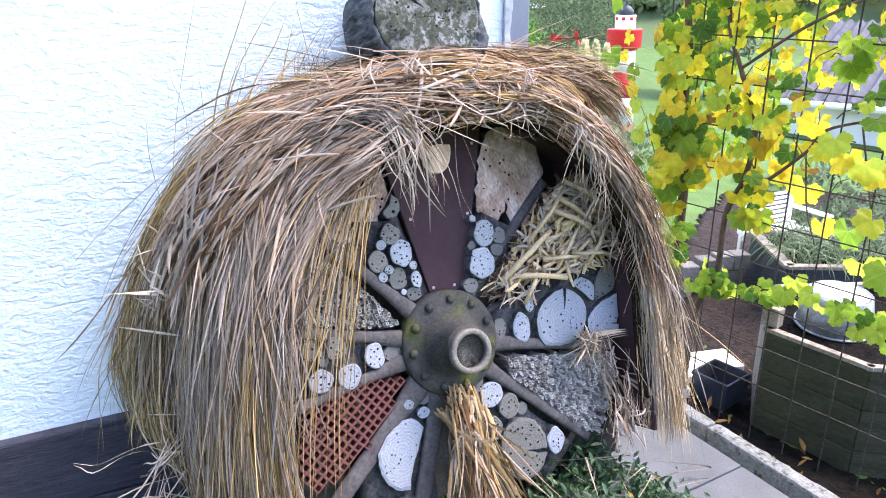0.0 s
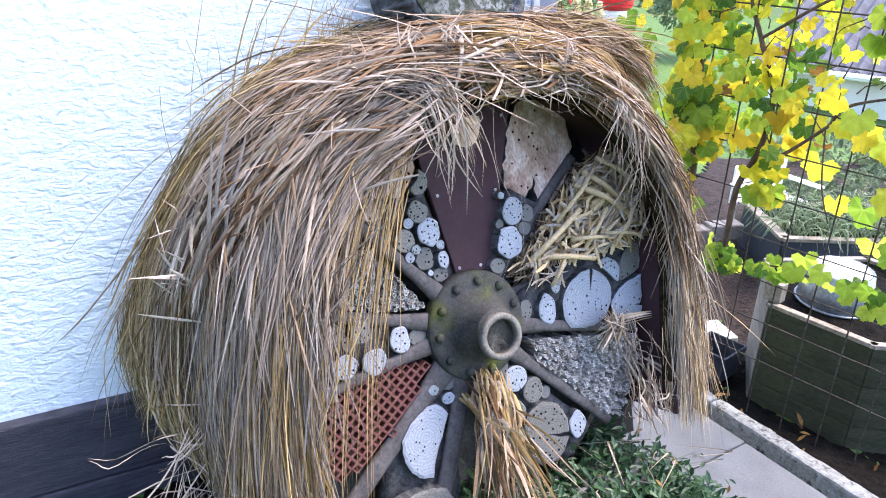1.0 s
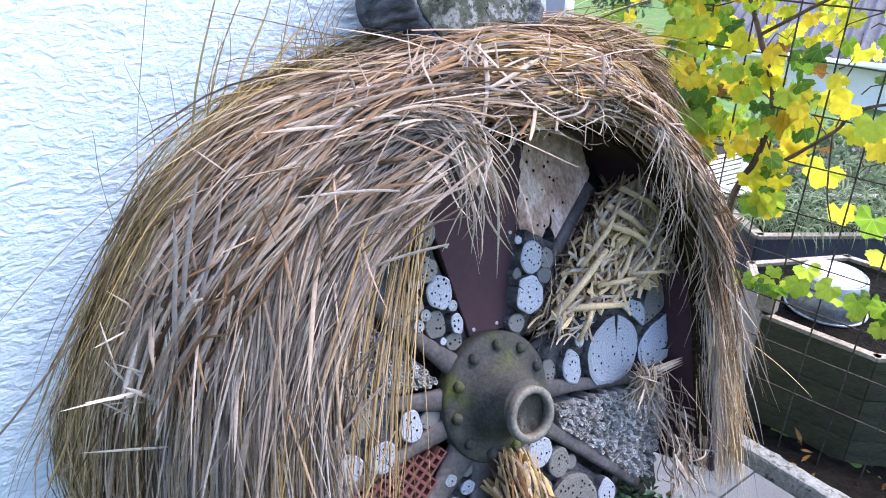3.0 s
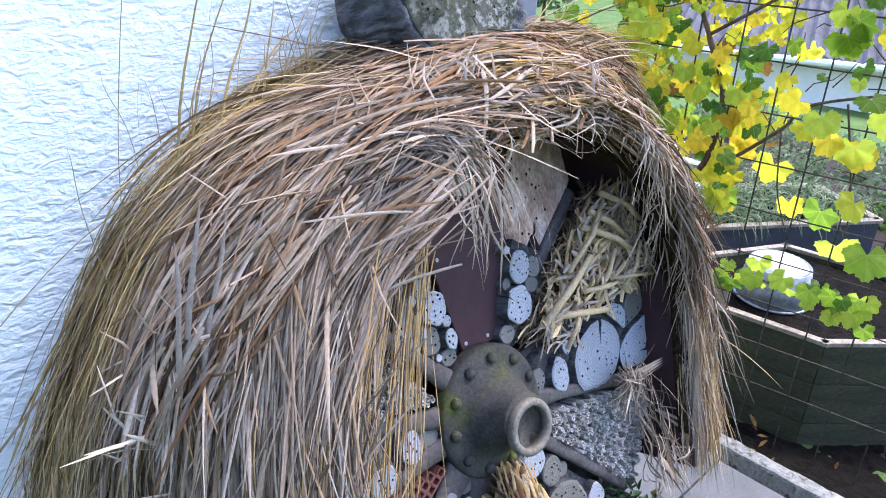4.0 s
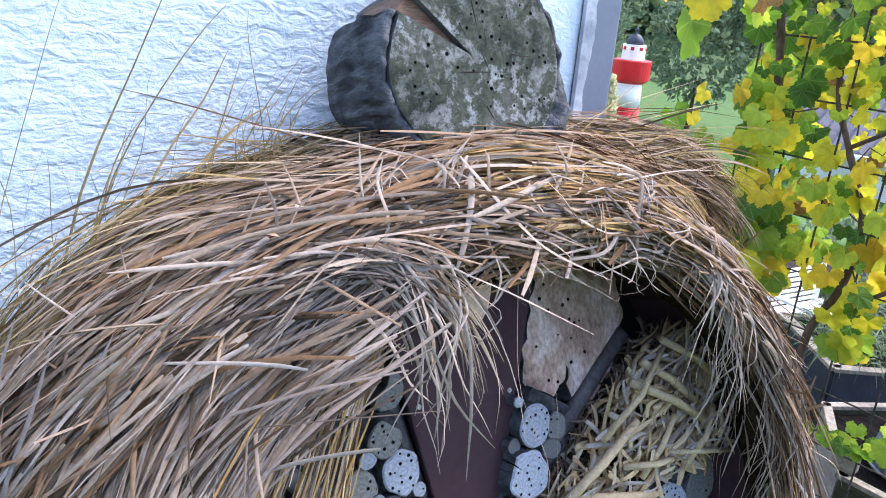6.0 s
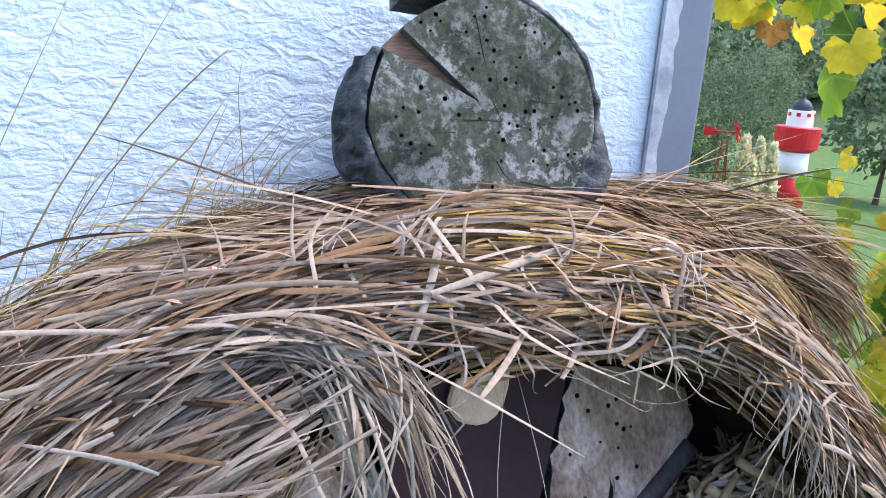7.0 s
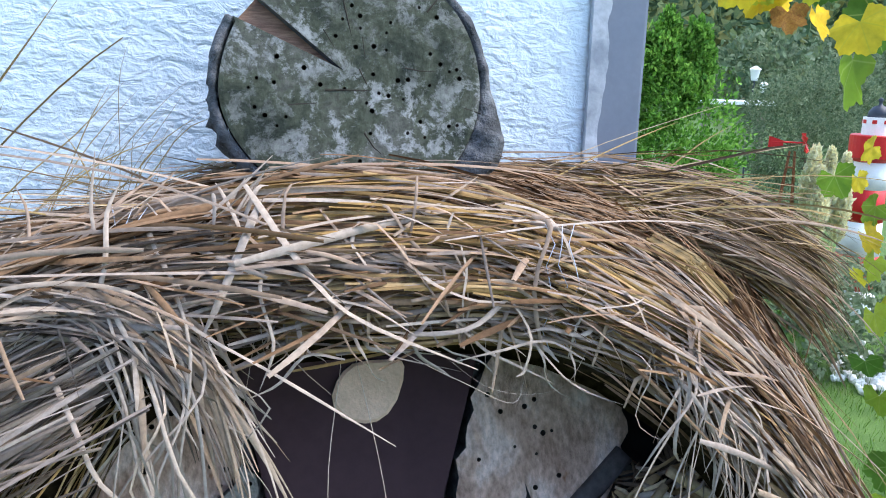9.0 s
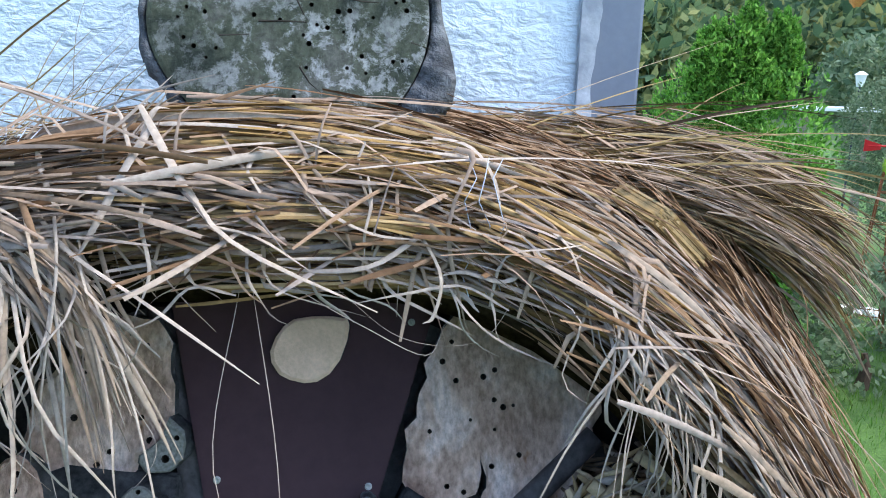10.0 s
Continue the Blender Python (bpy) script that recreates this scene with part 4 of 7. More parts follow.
def reeds(poly, pitch, seed, label):
    """Hollow cut stems packed into one sector, each an open tube."""
    r = random.Random(seed)
    V, F = [], []
    xs, ys = [p[0] for p in poly], [p[1] for p in poly]
    y, odd = min(ys), 0
    while y < max(ys):
        x = min(xs) + (pitch / 2 if odd else 0)
        while x < max(xs):
            px, py = x + r.uniform(-.2, .2) * pitch, y + r.uniform(-.2, .2) * pitch
            if point_in(poly, px, py):
                ro = pitch * r.uniform(0.34, 0.55)
                ri, top, k = ro * r.uniform(0.45, 0.7), r.uniform(-0.012, 0.008), 7
                tx, ty = r.uniform(-.15, .15), r.uniform(-.15, .15)
                b = len(V)
                for rad, z in ((ro, -0.07), (ro, top), (ri, top - 0.0005), (ri, top - 0.012)):
                    V += [(px + rad * math.cos(6.2832 * q / k) + tx * z, py + rad * math.sin(6.2832 * q / k) + ty * z, z) for q in range(k)]
                for row in range(3):
                    F += [(b + row * k + q, b + row * k + (q + 1) % k, b + (row + 1) * k + (q + 1) % k, b + (row + 1) * k + q) for q in range(k)]
                F.append(tuple(b + 3 * k + q for q in range(k)))
            x += pitch
        y += pitch * 0.866
        odd = not odd
    me = bpy.data.meshes.new("reeds")
    me.from_pydata(V, [], F)
    me.materials.append(REED)
    thing("hollow_stems", WM, label, "reed stems", kind="stuff", data=me)


reeds([(0.150, -0.076), (0.520, -0.150), (0.515, -0.215), (0.425, -0.365), (0.365, -0.335), (0.165, -0.130)], 0.0105, 4, "packed hollow grey stems between two wheel spokes")
reeds([(-0.120, 0.068), (-0.205, 0.180), (-0.300, 0.285), (-0.40, 0.27), (-0.44, 0.14), (-0.245, 0.092)], 0.0100, 5, "packed hollow grey-brown stems between two spokes")


def lattice():
    """A perforated clay piece: square cells with walls, set diagonally."""
    poly = [(-0.140, -0.050), (-0.235, -0.046), (-0.40, -0.079), (-0.45, -0.20), (-0.40, -0.262), (-0.345, -0.258), (-0.258, -0.194), (-0.177, -0.110)]
    p, rot = 0.0185, radians(38)
    brick = thing("clay_lattice", WM, "red perforated clay lattice between two spokes", "clay brick")
    bm = bmesh.new()
    ring = [[bm.verts.new((k * p / 2 * a, k * p / 2 * b, z)) for a, b in ((-1, -1), (1, -1), (1, 1), (-1, 1))] for k, z in ((1.0, -0.03), (1.0, 0.0), (0.66, -.0006), (0.62, -0.03))]
    for A, B in zip(ring, ring[1:]):
        for q in range(4):
            bm.faces.new((A[q], A[(q + 1) % 4], B[(q + 1) % 4], B[q]))
    cell = mesh_of(bm, CLAY)
    for i in range(-40, 41):
        for j in range(-40, 41):
            x = (i * math.cos(rot) - j * math.sin(rot)) * p - 0.28
            y = (i * math.sin(rot) + j * math.cos(rot)) * p - 0.14
            if point_in(poly, x, y):
                part("cell", cell, None, brick, m=pose(x, y, rnd.uniform(-.0012, 0), 0, 0, 38))


lattice()


def straw_fill():
    """Cut straw stuffed into two sectors."""
    g = np.random.default_rng(21)
    area = [(0.150, 0.125), (0.277, 0.245), (0.392, 0.350), (0.50, 0.375), (0.575, 0.30), (0.575, 0.11), (0.50, 0.125), (0.43, 0.10), (0.30, 0.105), (0.226, 0.050), (0.141, 0.084)]

    def lay(n, length, width, d, material, bias, name, label, whole=True, low=0.04):
        c = np.stack((g.uniform(0.14, 0.575, 8 * n), g.uniform(low, 0.375, 8 * n), g.uniform(*d, 8 * n)), 1)
        c = c[[point_in(area, x, y) for x, y, _ in c]][:n]
        m = len(c)
        th = np.where(g.random(m) < bias, g.normal(radians(32), 0.35, m), g.uniform(-1.5, 1.6, m))
        v = np.stack((np.cos(th), np.sin(th), g.normal(0, 0.25, m)), 1) * g.uniform(*length, (m, 1))
        t = np.linspace(-0.5, 0.5, 5)
        C = c[:, None] + v[:, None] * t[None, :, None] + g.normal(0, 0.004, (m, 1, 3)) * (t ** 2)[None, :, None] * 4
        C = C[[point_in(area, *p[0, :2]) or point_in(area, *p[-1, :2]) for p in C]]
        me = ribbons(C, g.uniform(*width, len(C)), centre=(0.3, 0.2, -3), twist=0.4, seed=n, fold=.45)
        me.materials.append(material)
        thing(name, WM, label, "straw", kind="stuff", data=me)
    lay(900, (.03, .08), (.003, .007), (-.08, -.01), STRAW_TAN, .2, "straw_stuffing", "short brown straw packed deep between the spokes")
    lay(420, (.025, .085), (.005, .013), (-.02, .035), STUFFING, .3, "straw_stuffing", "short cut pale straw stuffed between the spokes", low=.11)
    lay(150, (.03, .08), (.004, .011), (.0, .045), STRAW_CREAM, .2, "straw_stuffing", "bleached straw scraps stuffed between the spokes", low=.06)
    thick = [((.165, .13), (.33, .235), .0085), ((.20, .135), (.36, .10), .008), ((.33, .30), (.49, .20), .008), ((.36, .33), (.47, .24), .008), ((.41, .36), (.53, .27), .007), ((.26, .215), (.40, .345), .006), ((.34, .13), (.42, .225), .006), ((.44, .12), (.52, .22), .006), ((.30, .16), (.41, .15), .006), ((.22, .055), (.27, .13), .0055), ((.40, .16), (.55, .13), .005)]
    for k, ((x0, y0), (x1, y1), r) in enumerate(thick):
        bm = tube(bmesh.new(), [(x0, y0, 0.03), ((x0 + x1) / 2, (y0 + y1) / 2 + 0.004, 0.045 + 0.006 * (k % 3)), (x1, y1, 0.04)], r, r * .85, 7)
        thing("straw_stalk", WM, "thick pale broken straw stalk in the wheel", "straw stalk", "thick stalks in the wheel", data=mesh_of(bm, STUFFING, smooth=True))


straw_fill()
bottom = [[(-0.045, -0.11, .02), (-0.055, -0.18, .04), (-0.085, -0.27, .06), (-0.115, -0.42, .08)], [(-0.015, -0.12, .02), (-0.015, -0.2, .05), (-0.02, -0.3, .07), (-0.02, -0.43, .09)], [(0.005, -0.12, .02), (0.02, -0.2, .04), (0.05, -0.29, .06), (0.095, -0.42, .08)]]
for material, n, seed, label in ((STRAW_PALE, 60, 31, "bleached"), (STRAW_WARM, 90, 32, "brown"), (STRAW_GOLD, 130, 36, "golden")):
    me = guided(bottom, n, seed, k=11, spread=0.010, depth=(-0.02, 0.03), span=((0, 0.35), (0.3, 0.9)), width=(0.004, 0.014), wave=0.026, skew=0.3, fly=0.4, lift=0.05, turn=.25)
    me.materials.append(material)
    thing("straw_bundle", WM, "bundle of broad " + label + " straw blades spilling from the lower wheel", "straw bundle", kind="stuff", data=me)
tuft = [[(0.40, -0.055, .04), (0.385, -0.11, .06), (0.35, -0.20, .07), (0.32, -0.27, .06)], [(0.43, -0.05, .04), (0.44, -0.11, .07), (0.45, -0.19, .07), (0.44, -0.26, .06)]]
me = guided(tuft, 16, 33, k=9, spread=0.010, depth=(-0.01, 0.02), span=((0, 0.1), (0.5, .9)), width=(0.0015, 0.004), wave=0.012)
me.materials.append(STRAW_GREY)
thing("straw_tuft", WM, "thin grey straw strands hanging from the right spoke", "straw tuft", kind="stuff", data=me)
gk = np.random.default_rng(34)
P = []
for k in range(64):
    th = gk.normal(-1.6, .75) if k % 4 else gk.normal(.9, .9)
    c = np.array((.385, -.085, .045)) + gk.normal(0, .011, 3)
    d = np.array((math.cos(th), math.sin(th), gk.normal(.1, .2))) * (gk.uniform(.03, .075) if k % 7 else .10)
    P.append([c - d * .35, c + (0, 0, .012), c + d * .5 + (0, 0, .008), c + d])
for k in range(4):
    P.append([(.40, -.09 + .008 * k, .06), (.44, -.088 + .007 * k, .065), (.48, -.09 + .006 * k, .06), (.53, -.098 + .006 * k, .05)])
me = ribbons(spline(np.array(P), np.tile(np.linspace(0, 1, 8), (len(P), 1))), np.concatenate((gk.uniform(.0025, .007, 64), np.full(4, .008))), seed=34)
me.materials.append(STRAW_PALE)
thing("straw_knot", WM, "small knot of pale straw caught on the right spoke", "straw tuft", kind="stuff", data=me)
heap = [[(0.49, -0.17, .0), (0.455, -0.27, .04), (0.41, -0.35, .06), (0.37, -0.40, .08)], [(0.535, -0.15, .0), (0.53, -0.27, .05), (0.53, -0.36, .08), (0.53, -0.42, .10)]]
me = guided(heap, 64, 35, k=10, spread=0.018, depth=(-0.02, 0.03), span=((0, 0.6), (0.25, .6)), width=(0.0025, 0.008), wave=0.03, skew=0.35, fly=.4)
me.materials.append(STRAW_PALE)
thing("straw_heap", WM, "tangled heap of pale straw at the foot of the side board", "straw", kind="stuff", data=me)


# ---- the thatch ----
thatch = thing("straw_thatch", WM, "shaggy hood of tied grey and tan straw over the hotel", "thatch")
LEFT = [[(-.17, .53, .17), (-.315, .40, .185), (-.43, .24, .195), (-.495, .06, .20), (-.525, -.2, .20), (-.54, -.46, .20)],
        [(-.18, .56, .17), (-.36, .43, .18), (-.47, .23, .185), (-.525, .02, .19), (-.55, -.25, .195), (-.56, -.47, .20)],
        [(-.20, .60, .16), (-.42, .46, .145), (-.52, .27, .14), (-.575, .03, .14), (-.60, -.2, .15), (-.60, -.46, .16)],
        [(-.25, .63, .14), (-.49, .50, .10), (-.60, .28, .05), (-.645, .05, .03), (-.65, -.12, .05), (-.61, -.36, .07)]]
OUTER = [[(-.25, .63, .14), (-.48, .50, .09), (-.59, .28, .04), (-.64, .05, .02), (-.65, -.10, .03), (-.61, -.26, .04)],
         [(-.30, .64, .09), (-.51, .50, .0), (-.655, .29, -.02), (-.715, .12, -.04), (-.725, .01, -.04), (-.69, -.09, -.03)],
         [(-.32, .65, .0), (-.51, .51, -.09), (-.645, .32, -.13), (-.705, .15, -.16), (-.725, .05, -.18), (-.70, -.06, -.18)],
         [(-.35, .66, -.12), (-.51, .535, -.18), (-.615, .385, -.23), (-.705, .20, -.29), (-.74, .07, -.32), (-.725, -.09, -.34)]]
ARCH = [[(-.13, .556, .17), (0, .550, .172), (.13, .552, .165), (.26, .534, .175), (.37, .468, .18), (.47, .36, .175), (.545, .20, .165), (.565, .03, .15)],
        [(-.20, .60, .16), (-.05, .602, .19), (.12, .606, .185), (.24, .58, .18), (.38, .50, .18), (.50, .36, .18), (.58, .19, .165), (.61, .02, .13)],
        [(-.22, .630, .13), (-.06, .662, .155), (.08, .667, .15), (.22, .638, .135), (.36, .58, .12), (.50, .465, .11), (.60, .27, .10), (.64, .08, .08)],
        [(-.22, .655, .06), (-.08, .686, .09), (.08, .690, .09), (.22, .672, .07), (.36, .630, .05), (.50, .54, .03), (.61, .36, .03), (.66, .12, .03)]]
BACK = [[(-.22, .67, .06), (-.08, .700, .08), (.08, .705, .08), (.22, .680, .07), (.36, .645, .05), (.50, .545, .03), (.61, .36, .03), (.655, .12, .03)],
        [(-.20, .70, -.04), (-.05, .715, -.03), (.10, .72, -.03), (.25, .715, -.04), (.40, .69, -.05), (.55, .615, -.06), (.64, .43, -.06), (.68, .16, -.05)]]
REAR_LEFT = [[(-.02, .66, .10), (-.22, .63, .12), (-.38, .58, .10), (-.52, .46, .06)],
             [(-.02, .70, .03), (-.20, .665, .02), (-.39, .62, -.02), (-.56, .49, -.06)],
             [(-.04, .735, -.04), (-.20, .690, -.07), (-.38, .635, -.11), (-.58, .46, -.15)],
             [(-.04, .770, -.09), (-.21, .712, -.12), (-.37, .650, -.15), (-.60, .42, -.22)]]
TUFT = [[(.25, .645, .05), (.40, .64, .03), (.54, .60, .02), (.64, .53, .0), (.70, .43, -.02)],
        [(.20, .69, -.01), (.40, .69, -.02), (.56, .665, -.03), (.69, .60, -.05), (.755, .50, -.08)],
        [(.12, .735, -.07), (.36, .735, -.06), (.54, .705, -.06), (.685, .665, -.07), (.80, .59, -.09)]]
LOCK = [[(.550, .20, .115), (.562, .06, .115), (.552, -.08, .11), (.538, -.25, .105), (.528, -.42, .10)],
        [(.645, .20, .10), (.665, .05, .10), (.667, -.10, .095), (.662, -.26, .09), (.640, -.44, .09)]]
TIE = [[(.10, .575, .185), (-.04, .582, .195), (-.16, .572, .195), (-.27, .545, .185), (-.36, .49, .175)],
       [(.10, .60, .185), (-.06, .610, .195), (-.18, .600, .19), (-.32, .555, .175), (-.43, .475, .165)],
       [(.08, .635, .16), (-.07, .640, .175), (-.20, .632, .165), (-.34, .60, .15), (-.46, .54, .14)]]
SWEEP = [[(-.36, .575, .18), (-.25, .588, .195), (-.16, .565, .205), (-.10, .52, .205), (-.055, .44, .195), (-.02, .34, .18)],
         [(-.34, .555, .18), (-.24, .562, .195), (-.17, .54, .205), (-.13, .495, .20), (-.115, .42, .19), (-.11, .34, .18)]]
SHOULDER = [[(.03, .62, .18), (-.14, .612, .19), (-.31, .555, .18), (-.42, .475, .17), (-.51, .385, .15), (-.575, .29, .115), (-.615, .18, .09)],
            [(.0, .65, .16), (-.17, .630, .155), (-.33, .600, .125), (-.46, .54, .105), (-.55, .465, .085), (-.62, .37, .06), (-.665, .25, .04)]]
CURTAIN = [[(-.150, .515, .17), (-.190, .43, .18), (-.235, .30, .185), (-.285, .12, .19), (-.33, -.06, .19), (-.38, -.36, .19)],
           [(-.155, .515, .17), (-.27, .425, .185), (-.365, .27, .195), (-.425, .11, .20), (-.47, -.1, .20), (-.52, -.42, .20)]]
# Added core sheets close the gaps; their dark colour stands for shade.
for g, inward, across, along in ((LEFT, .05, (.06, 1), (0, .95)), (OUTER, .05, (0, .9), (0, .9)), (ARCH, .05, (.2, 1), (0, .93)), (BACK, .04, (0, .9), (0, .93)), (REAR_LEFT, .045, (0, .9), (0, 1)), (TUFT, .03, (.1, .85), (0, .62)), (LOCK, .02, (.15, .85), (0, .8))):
    part("straw_core", sheet(g, inward, across=across, along=along), STRAW_SHADE, thatch, smooth=True)


def bundle(name, material, label, *args, **kw):
    me = guided(*args, **kw)
    me.materials.append(material)
    return tagged(part(name, me, None, thatch, label), kind="stuff")


# grey sheaf in the middle, golden edge to the opening, tan shoulder, olive outer layer against the wall
bundle("left_sheaf", STRAW_GREY, "ash-grey drooping sheaf", LEFT, 4000, 41, k=11, spread=.013, depth=(-.06, .014), span=((0, .6), (.35, .7)), width=(.0014, .0048), wave=.012, srange=(.10, 1), skew=.14, fly=.09, lift=.02, turn=.08, stiff=.25, wild=.28)
bundle("sheaf_fan", STRAW_GREY, "pale grey straw fanning from the tie", LEFT, 760, 40, k=10, spread=.008, depth=(-.03, .016), span=((0, .06), (.25, .7)), width=(.0024, .0068), wave=.008, srange=(.09, .8), skew=.14, fly=.06, lift=.02, turn=.10, stiff=.3, wild=.3)
bundle("fan_tan", STRAW_TAN, "tan straw fanning from the tie", LEFT, 620, 81, k=10, spread=.010, depth=(-.02, .018), span=((0, .12), (.2, .6)), width=(.0024, .0075), wave=.008, srange=(.10, .95), skew=.16, fly=.08, lift=.02, turn=.10, stiff=.25, wild=.3)
bundle("fan_cream", STRAW_CREAM, "pale blades over the fan", LEFT, 170, 82, k=10, spread=.010, depth=(.0, .022), span=((0, .35), (.15, .45)), width=(.002, .0058), wave=.008, srange=(.09, .9), skew=.2, fly=.12, lift=.02, turn=.12, stiff=.25, wild=.3)
bundle("tan_sheaf", STRAW_TAN, "tan strands of the sheaf", LEFT, 700, 42, k=11, spread=.013, depth=(-.035, .012), span=((.2, .7), (.25, .5)), width=(.0016, .0052), wave=.009, srange=(.08, .95), skew=.12, turn=.05)
bundle("flank_pale", STRAW_PALE, "pale broken blades down the flank of the sheaf", LEFT, 340, 83, k=9, spread=.014, depth=(.0, .022), span=((.12, .62), (.12, .32)), width=(.0026, .0085), wave=.006, srange=(.62, .97), skew=.14, fly=.12, lift=.02, turn=.11, stiff=.4, wild=.2)
bundle("flank_tan", STRAW_TAN, "tan blades down the flank of the sheaf", LEFT, 320, 84, k=9, spread=.014, depth=(-.01, .018), span=((.1, .6), (.15, .36)), width=(.0026, .0085), wave=.006, srange=(.58, 1), skew=.14, fly=.1, lift=.02, turn=.10, stiff=.4, wild=.2)
bundle("sheaf_lower", STRAW_GOLD, "dull golden tips of the sheaf", LEFT, 520, 66, k=11, spread=.018, depth=(-.02, .014), span=((.4, .8), (.2, .5)), width=(.0012, .004), wave=.014, skew=.2, fly=.12, lift=.03, turn=.05)
bundle("sheaf_top", STRAW_PALE, "pale blades fanning from the tie", LEFT, 200, 60, k=9, spread=.010, depth=(-.005, .018), span=((0, .12), (.15, .45)), width=(.003, .0078), wave=.003, srange=(0, .7), skew=.15, fly=.1, lift=.02, turn=0.08)
bundle("tie_wrap", STRAW_TAN, "straw running over the left tie", TIE, 420, 63, k=10, spread=.009, depth=(-.05, .012), span=((0, .45), (.35, .7)), width=(.0026, .0072), wave=.004, skew=.12, fly=.05, turn=.14, stiff=.6)
bundle("tie_ash", STRAW_GREY, "grey straw running over the left tie", TIE, 200, 64, k=10, spread=.009, depth=(-.04, .014), span=((0, .5), (.3, .65)), width=(.0022, .0064), wave=.004, skew=.14, fly=.06, turn=.14, stiff=.6)
bundle("tie_sweep", STRAW_GREY, "grey twisted straw sweeping from the tie over the opening", SWEEP, 60, 69, k=12, spread=.007, depth=(-.014, .014), span=((0, .3), (.35, .6)), width=(.0022, .0055), wave=.012, skew=.2, fly=.15, turn=.2)
bundle("tie_sweep_pale", STRAW_PALE, "pale broad ends sweeping from the tie over the opening", SWEEP, 62, 70, k=12, spread=.010, depth=(-.005, .016), span=((.1, .45), (.4, .6)), width=(.003, .0078), wave=.005, skew=.2, fly=.2, turn=.2)
bundle("lip_fringe", STRAW_TAN, "ragged straw under the edge of the arch", ARCH, 60, 62, k=8, spread=.010, depth=(-.05, .01), span=((.35, .85), (.06, .22)), width=(.0018, .005), wave=.008, srange=(0, .10), skew=.05, fly=.5, lift=.03)
bundle("lip_reed", STRAW_GOLD, "straight golden reeds along the lip of the arch", ARCH, 170, 61, k=8, spread=.004, depth=(-.03, .004), span=((.02, .40), (.15, .3)), width=(.004, .0066), wave=.001, srange=(0, .10), skew=.03, fly=0, fold=.5, turn=0.02, stiff=.5)
bundle("golden_edge", STRAW_GOLD, "golden edge of the sheaf", LEFT, 210, 43, k=12, spread=.008, depth=(-.02, .012), span=((.04, .5), (.35, .65)), width=(.0016, .0046), wave=.012, srange=(0, .17), skew=.05, turn=.06, stiff=.3)
bundle("golden_curtain", STRAW_GOLD, "thin golden strands hanging before the wheel", CURTAIN, 48, 44, k=12, spread=.010, depth=(-.03, .01), span=((0.0, .3), (.45, .8)), width=(.0012, .0032), wave=.016, clump=4, skew=.05, turn=.06)
bundle("curtain_ash", STRAW_PALE, "pale strands hanging before the wheel", CURTAIN, 26, 39, k=12, spread=.010, depth=(-.03, .01), span=((0.0, .2), (.25, .8)), width=(.0012, .0035), wave=.010, clump=5, skew=.06, turn=.03)
bundle("outer_layer", STRAW_GREEN, "olive brown outer layer", OUTER, 2900, 45, k=10, spread=.014, depth=(-.045, .012), span=((0, .7), (.25, .55)), width=(.0016, .005), wave=.009, skew=.10, fly=.08, lift=.03, turn=.08, wild=.15, stiff=.1)
bundle("outer_tan", STRAW_TAN, "tan blades of the outer layer", OUTER, 380, 57, k=10, spread=.014, depth=(-.01, .012), span=((0, .6), (.2, .45)), width=(.002, .0065), wave=.008, skew=.12, turn=.08, stiff=.1)
bundle("shoulder_tan", STRAW_WARM, "warm tan sheaf thrown over the shoulder", SHOULDER, 1100, 46, k=9, spread=.014, depth=(-.04, .014), span=((0, .75), (.2, .45)), width=(.003, .0085), wave=.003, skew=.18, fly=.08, lift=.025, turn=.2, stiff=.4, wild=.25)
bundle("shoulder_ash", STRAW_GREY, "grey blades over the shoulder", SHOULDER, 360, 68, k=9, spread=.014, depth=(-.02, .018), span=((0, .75), (.2, .4)), width=(.0026, .0075), wave=.003, skew=.18, fly=.08, lift=.025, turn=.16, stiff=.4, wild=.15)
bundle("shoulder_pale", STRAW_PALE, "broad bleached blades over the shoulder", SHOULDER, 240, 67, k=8, spread=.018, depth=(.0, .024), span=((.3, .86), (.12, .3)), width=(.004, .0105), wave=.003, srange=(.2, .95), skew=.35, fly=.0, turn=0.16, stiff=.4)
bundle("arch_front", STRAW_WARM, "warm brown reed roll along the arch", ARCH, 2300, 47, k=9, spread=.015, depth=(-.06, .012), span=((0, .80), (.14, .34)), width=(.0028, .0075), wave=.003, srange=(.07, 1), skew=.30, fly=.07, lift=.02, turn=.20, stiff=.8, wild=.25)
bundle("arch_grey", STRAW_GREY, "grey blades along the arch", ARCH, 620, 48, k=9, spread=.015, depth=(-.035, .014), span=((0, .84), (.12, .32)), width=(.0024, .007), wave=.003, srange=(.09, 1), skew=.35, fly=.10, lift=.02, turn=.24, stiff=.7, wild=.28)
bundle("arch_reed", STRAW_GOLD, "straight golden reeds in the roll", ARCH, 540, 65, k=7, spread=.009, depth=(-.012, .018), span=((.10, .45), (.12, .24)), width=(.004, .0068), wave=.0, srange=(.05, .75), skew=.12, fly=0, fold=.5, clump=16, turn=.05, stiff=1)
bundle("arch_pale", STRAW_PALE, "bleached blades along the arch", ARCH, 150, 58, k=9, spread=.015, depth=(-.005, .018), span=((0, .84), (.10, .3)), width=(.003, .0085), wave=.004, srange=(.08, 1), skew=.5, fly=.15, lift=.02, turn=0.2)
